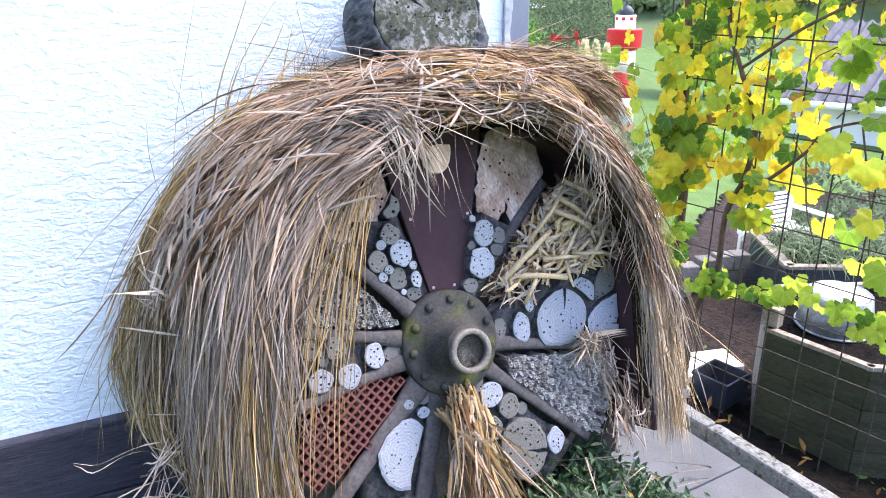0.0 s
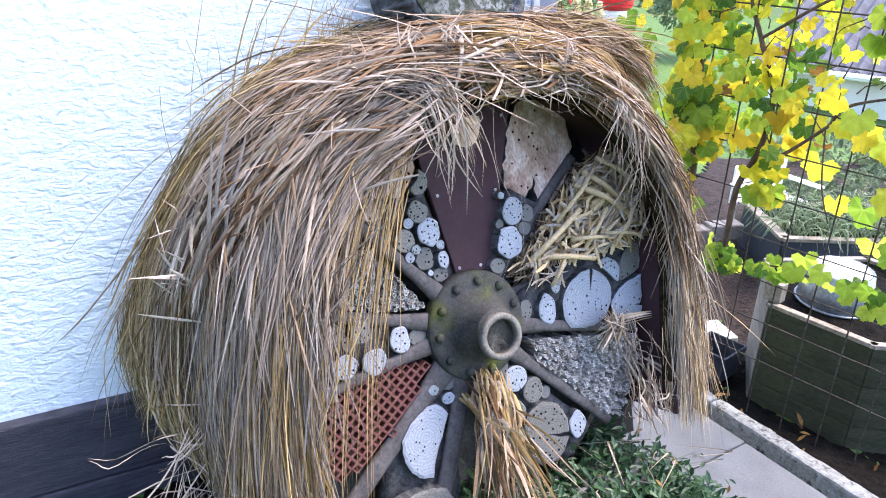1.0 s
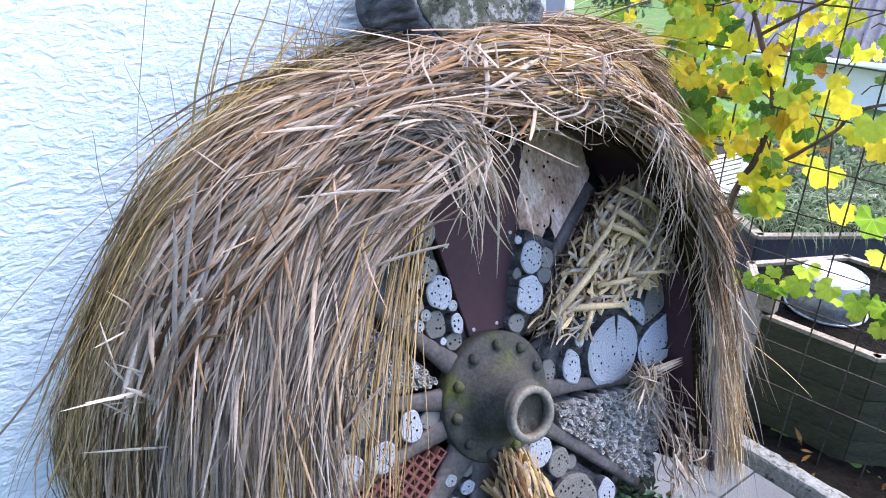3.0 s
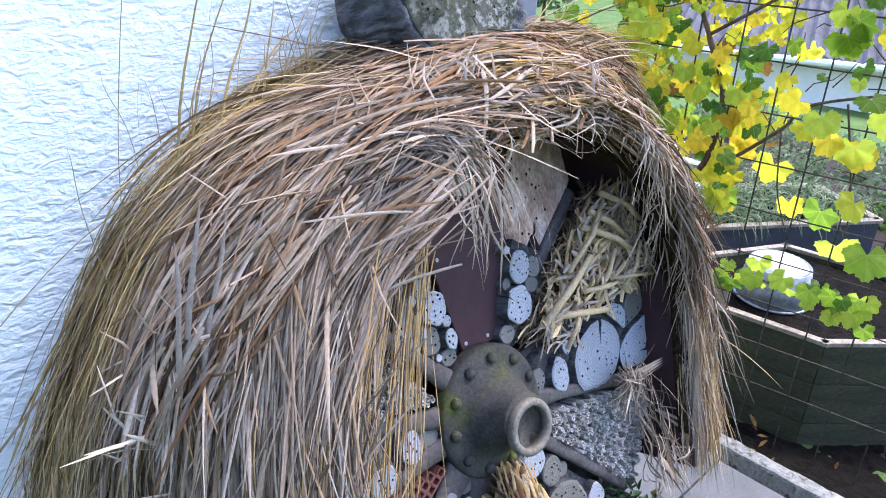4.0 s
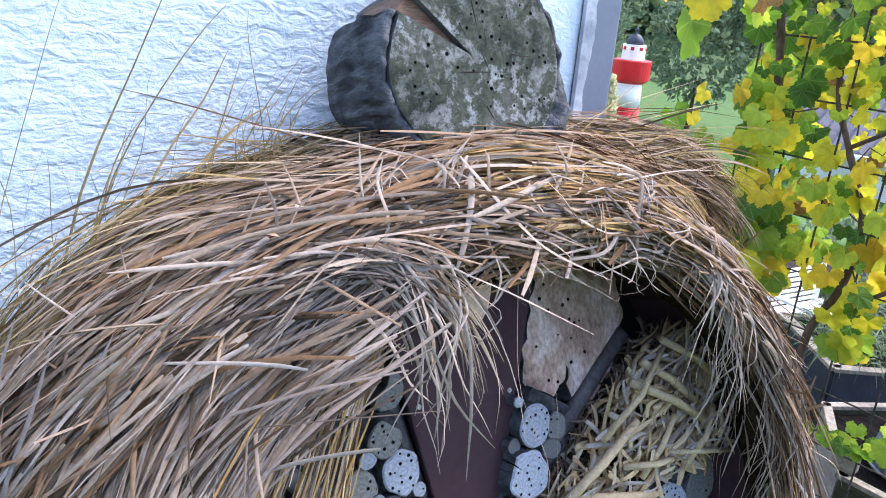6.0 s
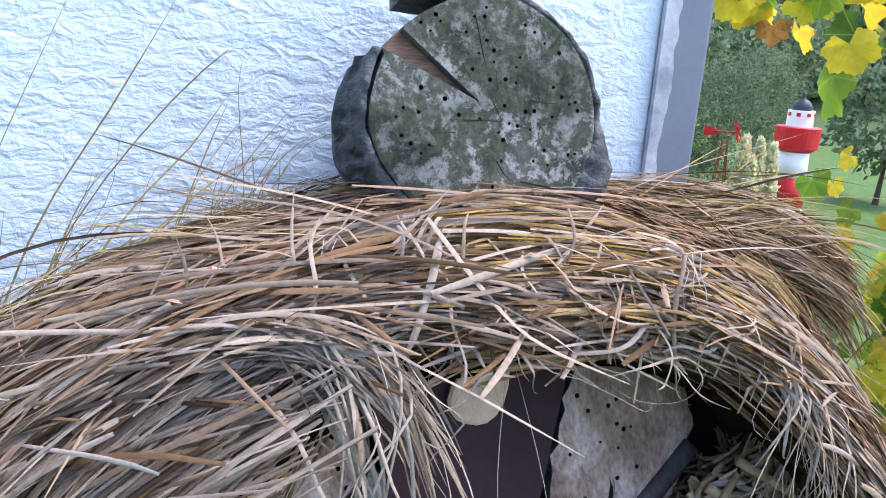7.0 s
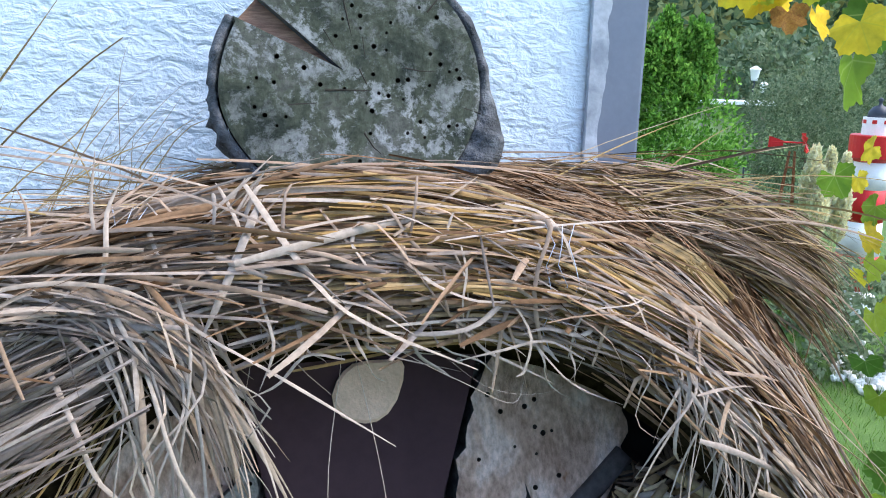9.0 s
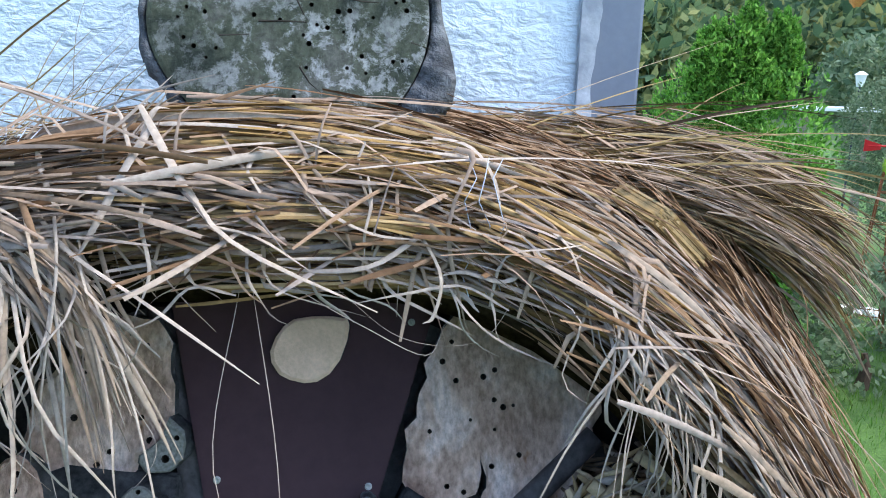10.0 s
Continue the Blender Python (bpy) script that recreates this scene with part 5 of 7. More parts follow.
bundle("arch_back", STRAW_WARM, "brown straw behind the arch", BACK, 1300, 49, k=8, spread=.012, depth=(-.025, .010), span=((0, .75), (.18, .42)), width=(.002, .006), wave=.004, skew=.2, fly=.03, lift=.02, turn=.2, stiff=.6, wild=.15)
bundle("rear_layer", STRAW_GREEN, "olive straw against the wall", REAR_LEFT, 2600, 50, k=8, spread=.011, depth=(-.03, .010), span=((0, .6), (.3, .6)), width=(.0016, .0048), wave=.006, skew=.1, fly=.08, turn=.08, wild=.15, stiff=.1)
bundle("rear_tan", STRAW_TAN, "tan straw towards the shoulder", REAR_LEFT[:2], 520, 51, k=8, spread=.012, depth=(-.01, .02), span=((0, .65), (.25, .5)), width=(.0025, .0075), wave=.005, skew=.14, turn=.08, stiff=.1)
bundle("rear_pale", STRAW_PALE, "bleached blades towards the shoulder", REAR_LEFT[:2], 90, 59, k=8, spread=.012, depth=(.01, .025), span=((0, .65), (.2, .5)), width=(.002, .007), wave=.006, skew=.3, turn=.08, stiff=.1)
bundle("drooping_tuft", STRAW_GREEN, "drooping olive brown tuft", TUFT, 2000, 52, k=10, spread=.012, depth=(-.03, .010), span=((0, .45), (.25, .5)), width=(.0016, .0046), wave=.008, skew=.08, fly=.08, turn=.10, wild=.12)
bundle("tuft_tan", STRAW_TAN, "tan blades over the tuft", TUFT, 600, 53, k=10, spread=.014, depth=(-.01, .018), span=((0, .5), (.25, .5)), width=(.002, .006), wave=.009, skew=.12, fly=.06, turn=.07)
bundle("right_lock", STRAW_CREAM, "pale hanging lock of straw", LOCK, 620, 54, k=10, spread=.010, depth=(-.025, .012), span=((0, .5), (.3, .6)), width=(.0018, .0048), wave=.010, turn=.06)
bundle("lock_gold", STUFFING, "golden strands of the lock", LOCK, 420, 71, k=10, spread=.010, depth=(-.02, .010), span=((.3, .6), (.3, .5)), width=(.0016, .0044), wave=.012, turn=.06)
bundle("lock_tan", STRAW_TAN, "tan strands of the lock", LOCK, 260, 55, k=10, spread=.010, depth=(-.025, .01), span=((0, .5), (.3, .6)), width=(.0018, .005), wave=.010, turn=.06)


def loose_blades():
    """Single broad blades across the roll, fringe under the arch, broken ends on the left shoulder, tall stems by the wall."""
    g = np.random.default_rng(61)

    def lay(name, P, widths, material, label, k=10, wave=.0, twist=.5, one_by_one=True):
        P = np.array(P)
        C = spline(P, np.tile(np.linspace(0, 1, k), (len(P), 1)))
        if wave:
            C = C + wave * np.sin(g.uniform(0, 6.3, (len(P), 1, 3)) + g.uniform(3, 8, (len(P), 1, 1)) * np.linspace(0, 1, k)[None, :, None]) * np.linspace(0, 1, k)[None, :, None]
        for i in range(len(P)):
            me = ribbons(C[i:i + 1], np.array([widths[i]]), seed=i, twist=twist)
            me.materials.append(material)
            part(name, me, None, thatch, label)
    # broad blades thrown across the roll
    P, A = [], np.array(ARCH)
    for i in range(96):
        s, t = g.uniform(0.2, 1.75), g.uniform(0.02, 0.60)
        c = spline((A[int(s)] * (1 - s % 1) + A[int(s) + 1] * (s % 1))[None], np.array([[t]]))[0, 0] + (0, 0, 0.020)
        th = g.normal(-0.75, 0.5) if g.random() < 0.65 else g.uniform(-1.6, 1.6)
        L = g.uniform(.03, .10)
        d = np.array((math.cos(th), math.sin(th) * .8, -0.12 * g.random()))
        b = g.normal(0, .012, (2, 3)) * (1, 1, .6)
        P.append([c - d * L + (0, -.2 * L, -.016), c - d * L * .3 + b[0], c + d * L * .4 + b[1], c + d * L + (0, -.25 * L, -.016)])
    lay("loose_blade", P[:20], g.uniform(.002, .005, 20), STRAW_PALE, "broad pale loose blade")
    lay("loose_blade", P[20:], g.uniform(.0025, .0075, 76), STRAW_WARM, "broad brown loose blade")
    P, A = [], np.array([SHOULDER[0], SHOULDER[1]])
    for i in range(60):
        s, t = g.uniform(0, 1), g.uniform(.05, 1)
        c = spline((A[0] * (1 - s) + A[1] * s)[None], np.array([[t]]))[0, 0]
        c = c + (c - (0, 0, -.25)) / np.linalg.norm(c - (0, 0, -.25)) * .022
        th = g.normal(.75, .6) + (.5 if t > .6 else 0)
        L = g.uniform(.03, .09)
        d = np.array((math.cos(th), math.sin(th), g.normal(0, .1)))
        q = g.normal(0, .006, (2, 3))
        P.append([c - d * L, c - d * L * .3 + q[0], c + d * L * .4 + q[1], c + d * L])
    lay("crossing_blade", P[:30], g.uniform(.002, .006, 30), STRAW_PALE, "broad pale blade across the shoulder")
    lay("crossing_blade", P[30:], g.uniform(.0025, .008, 30), STRAW_WARM, "broad brown blade across the shoulder")
    # broad blades that lie loose over the roll, the tie and the lip
    BL = ((0.0076, ((-0.064, 0.682, 0.190), (-0.016, 0.607, 0.215), (0.030, 0.558, 0.225), (0.139, 0.507, 0.210))),
          (0.0085, ((-0.053, 0.661, 0.195), (-0.068, 0.620, 0.210), (-0.085, 0.577, 0.215), (-0.101, 0.544, 0.215))),
          (0.0043, ((-0.154, 0.608, 0.195), (-0.108, 0.557, 0.215), (-0.036, 0.513, 0.240), (0.056, 0.454, 0.265))),
          (0.0038, ((-0.046, 0.614, 0.205), (-0.051, 0.581, 0.215), (-0.040, 0.537, 0.220), (-0.053, 0.500, 0.215))),
          (0.0030, ((0.130, 0.620, 0.205), (0.133, 0.596, 0.210), (0.128, 0.571, 0.212), (0.128, 0.553, 0.210))),
          (0.0068, ((0.187, 0.666, 0.160), (0.218, 0.653, 0.180), (0.236, 0.627, 0.190), (0.243, 0.599, 0.195))),
          (0.0043, ((0.038, 0.648, 0.185), (0.030, 0.626, 0.200), (0.041, 0.606, 0.205), (0.046, 0.597, 0.200))),
          (0.0038, ((0.175, 0.572, 0.200), (0.191, 0.536, 0.210), (0.185, 0.504, 0.205), (0.176, 0.498, 0.205))),
          (0.0055, ((0.175, 0.572, 0.200), (0.135, 0.545, 0.210), (0.090, 0.541, 0.200), (0.059, 0.545, 0.195))),
          (0.0034, ((0.250, 0.509, 0.190), (0.210, 0.529, 0.200), (0.165, 0.523, 0.205), (0.118, 0.514, 0.200))),
          (0.0034, ((0.021, 0.521, 0.190), (-0.013, 0.527, 0.200), (-0.038, 0.503, 0.200), (-0.066, 0.491, 0.195))),
          (0.0051, ((-0.150, 0.647, 0.185), (-0.133, 0.612, 0.200), (-0.117, 0.584, 0.205), (-0.114, 0.562, 0.200))),
          (0.0043, ((-0.205, 0.593, 0.200), (-0.218, 0.578, 0.210), (-0.240, 0.558, 0.210), (-0.253, 0.537, 0.200))),
          (0.0059, ((-0.171, 0.635, 0.170), (-0.155, 0.622, 0.190), (-0.142, 0.607, 0.190), (-0.121, 0.598, 0.190))),
          (0.0051, ((-0.028, 0.575, 0.200), (-0.001, 0.576, 0.215), (0.043, 0.566, 0.215), (0.083, 0.541, 0.205))),
          (0.0059, ((0.076, 0.610, 0.200), (0.101, 0.586, 0.215), (0.135, 0.570, 0.215), (0.174, 0.567, 0.205))),
          (0.0051, ((0.272, 0.556, 0.190), (0.247, 0.533, 0.200), (0.210, 0.541, 0.200), (0.186, 0.536, 0.200))))
    for w, pts in BL:
        lay("loose_blade", [pts], np.array([w]), STRAW_PALE, "long pale loose blade", k=12)
    lay("shoulder_leaf", [[(-.60, .34, .12), (-.585, .42, .14), (-.56, .50, .152), (-.54, .557, .155)], [(-.585, .33, .13), (-.565, .40, .145), (-.535, .47, .155), (-.51, .535, .155)], [(-.615, .30, .11), (-.605, .38, .13), (-.59, .45, .14), (-.58, .51, .14)], [(-.57, .36, .13), (-.54, .42, .15), (-.49, .48, .16), (-.46, .53, .165)]], np.array((.012, .010, .009, .008)), STRAW_GREY, "broad flat grey blade standing off the shoulder", k=9, twist=.2)
    # fringe hanging into the opening
    P = []
    for i in range(54):
        t = g.choice([g.uniform(-.19, -.11), g.uniform(-.05, .30), g.uniform(.35, .40), g.uniform(.40, .54)], p=(.10, .18, .40, .32))
        v = np.interp(t, (-.22, -.1, 0, .13, .26, .37, .47, .54), (.52, .55, .545, .545, .52, .47, .35, .2))
        L = g.uniform(.06, .20) * (0.4 if -.06 < t < .3 else 1)
        sx = g.normal(.035, .025) if t < .3 else g.normal(.02, .03)
        P.append([(t, v + .02, .17), (t + sx * .35, v - L * .3, .19 + g.normal(0, .008)), (t + sx + g.normal(0, .008), v - L * .65, .185), (t + sx * 1.6 + g.normal(0, .014), v - L, .175 + g.normal(0, .012))])
    w = np.array([g.uniform(.0015, .0055) if p[0][0] < .3 else g.uniform(.0015, .005) for p in P])
    lay("fringe_blade", P, w, STRAW_PALE, "pale blade hanging into the opening", wave=.004)
    P = []
    for i in range(30):
        t, v = (g.normal(.345, .014), g.normal(.497, .012)) if i < 18 else (lambda q: (q, np.interp(q, (.26, .37, .47), (.525, .475, .365))))(g.uniform(.27, .46))
        L, sx = g.uniform(.06, .17), g.normal(.012, .028)
        P.append([(t, v + .012, .19), (t + sx * .3 + g.normal(0, .006), v - L * .2, .214), (t + sx * .8 + g.normal(0, .010), v - L * .6, .21), (t + sx * 1.3 + g.normal(0, .012), v - L, .195)])
    lay("fringe_blade", P, g.uniform(.0016, .0048, 30), STRAW_PALE, "pale twisted blade hanging under the arch", wave=.008, twist=.9)
    P = []
    for i in range(20):
        t, v = g.uniform(-.21, -.06), g.normal(.535, .02)
        L, sx = g.uniform(.10, .24), g.normal(.02, .035)
        P.append([(t - .02, v + .03, .20), (t + sx * .2, v - L * .15, .228), (t + sx * .7 + g.normal(0, .014), v - L * .6, .22), (t + sx * 1.2 + g.normal(0, .016), v - L, .20)])
    lay("tie_end", P, g.uniform(.0018, .0055, 20), STRAW_PALE, "broad pale blade end hanging from the tie", wave=.010, twist=.8)
    P = []
    for i in range(60):
        t = g.uniform(.40, .56)
        v = np.interp(t, (.37, .47, .54, .56), (.47, .35, .2, .12))
        L, sx = g.uniform(.05, .22), g.normal(-.02, .03)
        d0 = g.uniform(.08, .16)
        P.append([(t, v + .02, d0), (t + sx * .35, v - L * .3, d0 + .01), (t + sx + g.normal(0, .012), v - L * .65, d0), (t + sx * 1.4 + g.normal(0, .02), v - L, d0 - .02)])
    lay("inner_strand", P, g.uniform(.0012, .0045, 60), STRAW_TAN, "tan strand under the arch", wave=.006)
    # the two long fine strands before the brown panel, and loops under the arch
    P = [[(.02, .53, .17), (.0, .38, .18), (.035, .25, .18), (-.02, .12, .17)], [(.03, .53, .17), (.06, .36, .18), (.065, .26, .17), (.02, .08, .17)], [(-.06, .54, .17), (-.07, .45, .17), (-.05, .40, .16), (-.08, .36, .16)],
         [(.10, .53, .18), (.16, .49, .19), (.23, .485, .19), (.26, .52, .18)], [(.05, .54, .18), (.12, .50, .19), (.18, .465, .18), (.21, .50, .18)]]
    lay("long_strand", P, np.full(len(P), .0008), STRAW_PALE, "long curling strand", k=18, wave=.010)
    # broken stalk ends on the left shoulder
    P = []
    for i in range(15):
        c = np.array((g.normal(-.660, .022), g.normal(.275, .04), .065 + g.uniform(-.02, .02)))
        th = (3.0 if i < 7 else g.choice([2.2, 1.4, .7])) + g.normal(0, .28)
        d = np.array((math.cos(th), math.sin(th) - .05, .25)) * g.uniform(.03, .12 if i < 5 else .07)
        P.append([c - d * .3, c + d * .1, c + d * .5, c + d])
    lay("broken_stalk", P, g.uniform(.0035, .0085, 15), STRAW_CREAM, "broken pale stalk end", k=6)
    # fine stray stems that stand off the left outline and rise before the wall
    P = []
    for i in range(60):
        u = g.uniform(-.62, -.18)
        v = np.interp(u, (-.62, -.4, -.18), (.46, .62, .70))
        L = g.uniform(.06, .26)
        th = g.normal(1.05, .3)
        d = np.array((math.cos(th), math.sin(th), -.1)) * L
        P.append([(u, v - .02, -.05), (u + d[0] * .3, v + d[1] * .33, -.055), (u + d[0] * .65, v + d[1] * .67, -.06), (u + d[0] * 1.05, v + d[1] * .98, -.07)])
    lay("stray_stem", P, g.uniform(.001, .0026, 60), STRAW_GREEN, "thin stray stem before the wall", wave=.01)
    P = [[(-.52, .48, -.02), (-.46, .68, -.04), (-.38, .84, -.07), (-.30, 1.0, -.10)], [(-.50, .50, -.02), (-.42, .70, -.06), (-.31, .86, -.10), (-.20, .98, -.14)], [(-.46, .53, -.02), (-.37, .70, -.06), (-.29, .80, -.1), (-.24, .88, -.13)], [(-.60, .44, -.03), (-.56, .62, -.06), (-.50, .80, -.09), (-.42, 1.02, -.12)], [(-.44, .55, -.02), (-.36, .66, -.05), (-.26, .76, -.08), (-.18, .80, -.1)]]
    lay("tall_stem", P, np.array((.007, .006, .006, .0035, .0045)), STRAW_GREEN, "tall green-brown grass stem", wave=.002)
    P = []
    for i in range(70):
        t = g.uniform(.05, .95)
        u, v, d0 = spline(np.array(OUTER)[g.integers(1, 3)][None], np.array([[t]]))[0, 0]
        th = g.normal(2.7, .5) + .9 * t
        d = np.array((math.cos(th), math.sin(th), .05)) * g.uniform(.02, .075)
        b = g.normal(0, .01, 3)
        P.append([(u + .02, v, d0), (u + d[0] * .3, v + d[1] * .3, d0), (u + d[0] * .65 + b[0], v + d[1] * .65 + b[1], d0), (u + d[0], v + d[1] - .02, d0)])
    lay("edge_stray", P, g.uniform(.001, .0028, 70), STRAW_GREEN, "thin stray at the edge of the thatch", k=7, wave=.006)
    # strays at the lower left, over the dark plinth
    P = []
    for i in range(76):
        u, v = g.uniform(-.74, -.54), g.uniform(-.24, .02)
        th = g.choice([3.2, -1.9, -2.4, -.6], p=(.2, .3, .3, .2)) + g.normal(0, .3)
        d = np.array((math.cos(th), math.sin(th), .1)) * g.uniform(.06, .26)
        P.append([(u, v, .0), (u + d[0] * .3, v + d[1] * .3 + .01, .03), (u + d[0] * .7, v + d[1] * .7, .04), (u + d[0], v + d[1], .03)])
    lay("lower_stray", P, g.uniform(.0016, .005, 76), STRAW_PALE, "pale stray blade at the foot", wave=.014)


loose_blades()
for k, (u, v, d) in enumerate(((-.17, .605, .175), (.226, .58, .195), (-.13, .57, .18))):
    bm = bmesh.new()
    for j in range(3):
        pts = [(u + .012 * j - .01 + .006 * math.sin(q * 2.1 + j), v + .06 - .02 * q, d + .012 * math.sin(q * 0.9)) for q in range(7)]
        tube(bm, pts, .0005, seg=5)
    part("binding_twine", bm, TWINE, thatch, "blue-white binding twine", smooth=True)
bm = bmesh.new()
for k in range(46):
    a, r = rnd.uniform(0, 6.28), 0.015 * math.sqrt(rnd.random())
    b = Vector((.43 + r * math.cos(a), .595 + r * math.sin(a) * .7, .075))
    tube(bm, [b + Vector((-.045, .035, .01)), b + Vector((-.01, .008, .028)), b + Vector((.028, -.03, .018 + rnd.uniform(0, .006)))], .0022, seg=5)
part("cut_reed_end", bm, STRAW_GOLD, thatch, "golden cut end of a reed bundle")


# ---- the trunk slice on top ----
TC, TN = Vector((0, 1.531, 1.682)), Vector((0.4878, -0.8365, 0.2497)).normalized()
TX = Vector((-TN.y, TN.x, 0)).normalized()
TM = Matrix((TX, TN.cross(TX), TN)).transposed().to_4x4()
TM.translation = TC


def trunk_radius(a):
    return 0.139 * (1 + 0.035 * noise.noise((math.cos(a) * 1.4, math.sin(a) * 1.4, 3)) + 0.06 * math.exp(-((a - 3.3) / 0.5) ** 2))


def trunk():
    t = thing("trunk_slice", TM, "lichened trunk slice with a wedge split, standing on the thatch", "log")
    c = Vector((-0.014, -0.004, 0))
    lo, hi = radians(139), radians(152)          # the wedge
    angs = [a for a in np.linspace(0, 2 * math.pi, 90)[:-1] if not lo <= a <= hi]
    out = [(a, c.x + trunk_radius(a) * math.cos(a), c.y + trunk_radius(a) * math.sin(a)) for a in angs]
    out += [(lo, c.x + .138 * math.cos(lo), c.y + .138 * math.sin(lo)), ((lo + hi) / 2, -.029, .009), (hi, c.x + .146 * math.cos(hi), c.y + .146 * math.sin(hi))]
    outline = [(x, y) for a, x, y in sorted(out)]
    holes = drilled(outline, 58, 77, 0.0027)
    part("wood", log_mesh(outline, holes, 0.17, TRUNK, bark=BARK, chamfer=0.001), None, t)
    part("split_heart", extrude_poly([(-.03, .008), (-.142, .062), (-.112, .096)], -0.14, -0.014), HEART, t, "brown heartwood inside the split")
    cracks = ([(-.049, .053), (-.031, .021), (-.015, 0)], [(-.031, .107), (-.024, .072), (-.019, .047)], [(-.05, -.013), (-.025, -.0125), (-.001, -.013)], [(-.007, .046), (-.005, .022)], [(-.012, .011), (-.004, -.006)], [(.039, .013), (.056, .010), (.075, .010)], [(-.009, -.059), (.001, -.075), (.022, -.094)], [(-.089, -.029), (-.059, -.027)], [(.105, -.031), (.124, -.037)], [(.066, .076), (.081, .094)])
    for k, pts in enumerate(cracks):
        part("drying_crack", tube(bmesh.new(), [(x, y, -.0005) for x, y in pts], .0010, .0007, 5, .3), RECESS_SHADE, t)
    # bark shell with a gap to the wood, thicker at the lower right
    bm = bmesh.new()
    a0, a1, n = hi, lo + 2 * math.pi - 0.62, 150
    rows = []
    for i in range(n + 1):
        a = a0 + (a1 - a0) * i / n
        r = trunk_radius(a) + 0.0015 + 0.0016 * (1 + math.sin(a * 3))
        th = 0.010 + 0.006 * noise.noise((a * 3, 1, 1)) + 0.034 * math.exp(-(math.remainder(a - 5.80, 6.283) / 0.30) ** 2)
        zf = -0.004 + 0.008 * noise.noise((a * 6, 4, 1))
        ca, sa = math.cos(a), math.sin(a)
        row = []
        for rr, z in ((r, zf), (r + th * .6, zf - .001), (r + th, zf - .007), (r + th + .012 * noise.noise((a * 14, 2, 0)), -.03), (r + th + .018 * noise.noise((a * 17, 3, 0)), -.055), (r + th + .018 * noise.noise((a * 15, 5, 0)), -.08), (r + th + .018 * noise.noise((a * 13, 7, 0)), -.11), (r + th + .010 * noise.noise((a * 9, 9, 0)), -.14), (r + th - .004, -.185), (r, -.185)):
            row.append(bm.verts.new((c.x + rr * ca, c.y + rr * sa, z + .004 * noise.noise((a * 20, z * 20, 0)))))
        rows.append(row)
    for p, q in zip(rows, rows[1:]):
        for j in range(10):
            bm.faces.new((p[j], p[(j + 1) % 10], q[(j + 1) % 10], q[j]))
    bm.faces.new(rows[0][::-1]), bm.faces.new(rows[-1])
    bmesh.ops.recalc_face_normals(bm, faces=bm.faces)
    part("bark", bm, BARK, t, "dark peeling bark", smooth=True)
    bm = bmesh.new()
    rows = []
    for i in range(15):
        f = i / 14
        p = Vector((.045 - .145 * f, .138 - .004 * f + .008 * f * f, 0))
        rows.append([bm.verts.new((p.x, p.y + dy, dz)) for dy, dz in ((0, -.004), (.010 + .03 * f + .004 * noise.noise((f * 9, 0, 0)), -.01), (.012 + .03 * f, -.12), (0, -.12))])
    for p, q in zip(rows, rows[1:]):
        for j in range(4):
            bm.faces.new((p[j], p[(j + 1) % 4], q[(j + 1) % 4], q[j]))
    bm.faces.new(rows[0][::-1]), bm.faces.new(rows[-1])
    bmesh.ops.recalc_face_normals(bm, faces=bm.faces)
    part("bark_flap", bm, BARK, t, "bark flap lifting from the top")


trunk()


# ---- ground cover at the foot of the hotel ----
def leafy(n, centres, size, material, name, label, category, seed, tilt=0.9, long=1.7):
    """A cushion of small pointed leaves, each folded along its midrib."""
    g = np.random.default_rng(seed)
    V, F = [], []
    for i in range(n):
        c = centres(g)
        a, e, r = g.uniform(0, 6.28), g.normal(0.5, tilt * 0.5), size * g.uniform(.6, 1.3)
        d = np.array((math.cos(a) * math.cos(e), math.sin(a) * math.cos(e), math.sin(e)))
        s = np.cross(d, (0, 0, 1.0))
        s /= np.linalg.norm(s) + 1e-9
        u = np.cross(s, d)
        b = len(V)
        for x, y, z in ((0, 0, 0), (.35, .34, .10), (.7, .26, .08), (1, 0, 0), (.7, -.26, .08), (.35, -.34, .10), (.5, 0, -.02)):
            V.append(c + (d * x * long + s * y + u * z) * r)
        F += [(b, b + 6, b + 1), (b + 1, b + 6, b + 2), (b + 2, b + 6, b + 3), (b + 3, b + 6, b + 4), (b + 4, b + 6, b + 5), (b + 5, b + 6, b)]
    me = bpy.data.meshes.new("leaves")
    me.from_pydata([tuple(v) for v in V], [], F)
    me.materials.append(material)
    return thing(name, Matrix(), label, category, kind="stuff", data=me)


def bank_point(g):
    while True:
        x, y = g.uniform(-0.25, 0.98), g.uniform(1.0, 1.9)
        w = Vector((x, y, 0)) - HUB
        d = w.dot(Vector((0.468, -0.884, 0)))
        if d > 0.03 and d < 0.75 and x < 0.90 and x * 0.795 + y * 0.606 < 1.60 and x * 0.884 + y * 0.468 > 0.52:
            return np.array((x, y, ground_z(x, y) + 0.02 + abs(g.normal(0, .05)) + 0.03 * noise.noise((x * 9, y * 9, 0))))


leafy(6200, bank_point, 0.018, PERI, "ground_cover", "dense glossy green periwinkle at the foot of the hotel", "ground cover", 71)
g71 = np.random.default_rng(72)
me = ribbons(spline(np.array([[(p := bank_point(g71)), p + (*g71.normal(0, .05, 2), .03), p + (*g71.normal(0, .08, 2), .02)] for _ in range(26)]) + (0, 0, .05), np.tile(np.linspace(0, 1, 7), (26, 1))), g71.uniform(.003, .006, 26), seed=5)
me.materials.append(STRAW_PALE)
thing("fallen_straw", Matrix(), "pale straw fallen on the ground cover", "straw", kind="stuff", data=me)
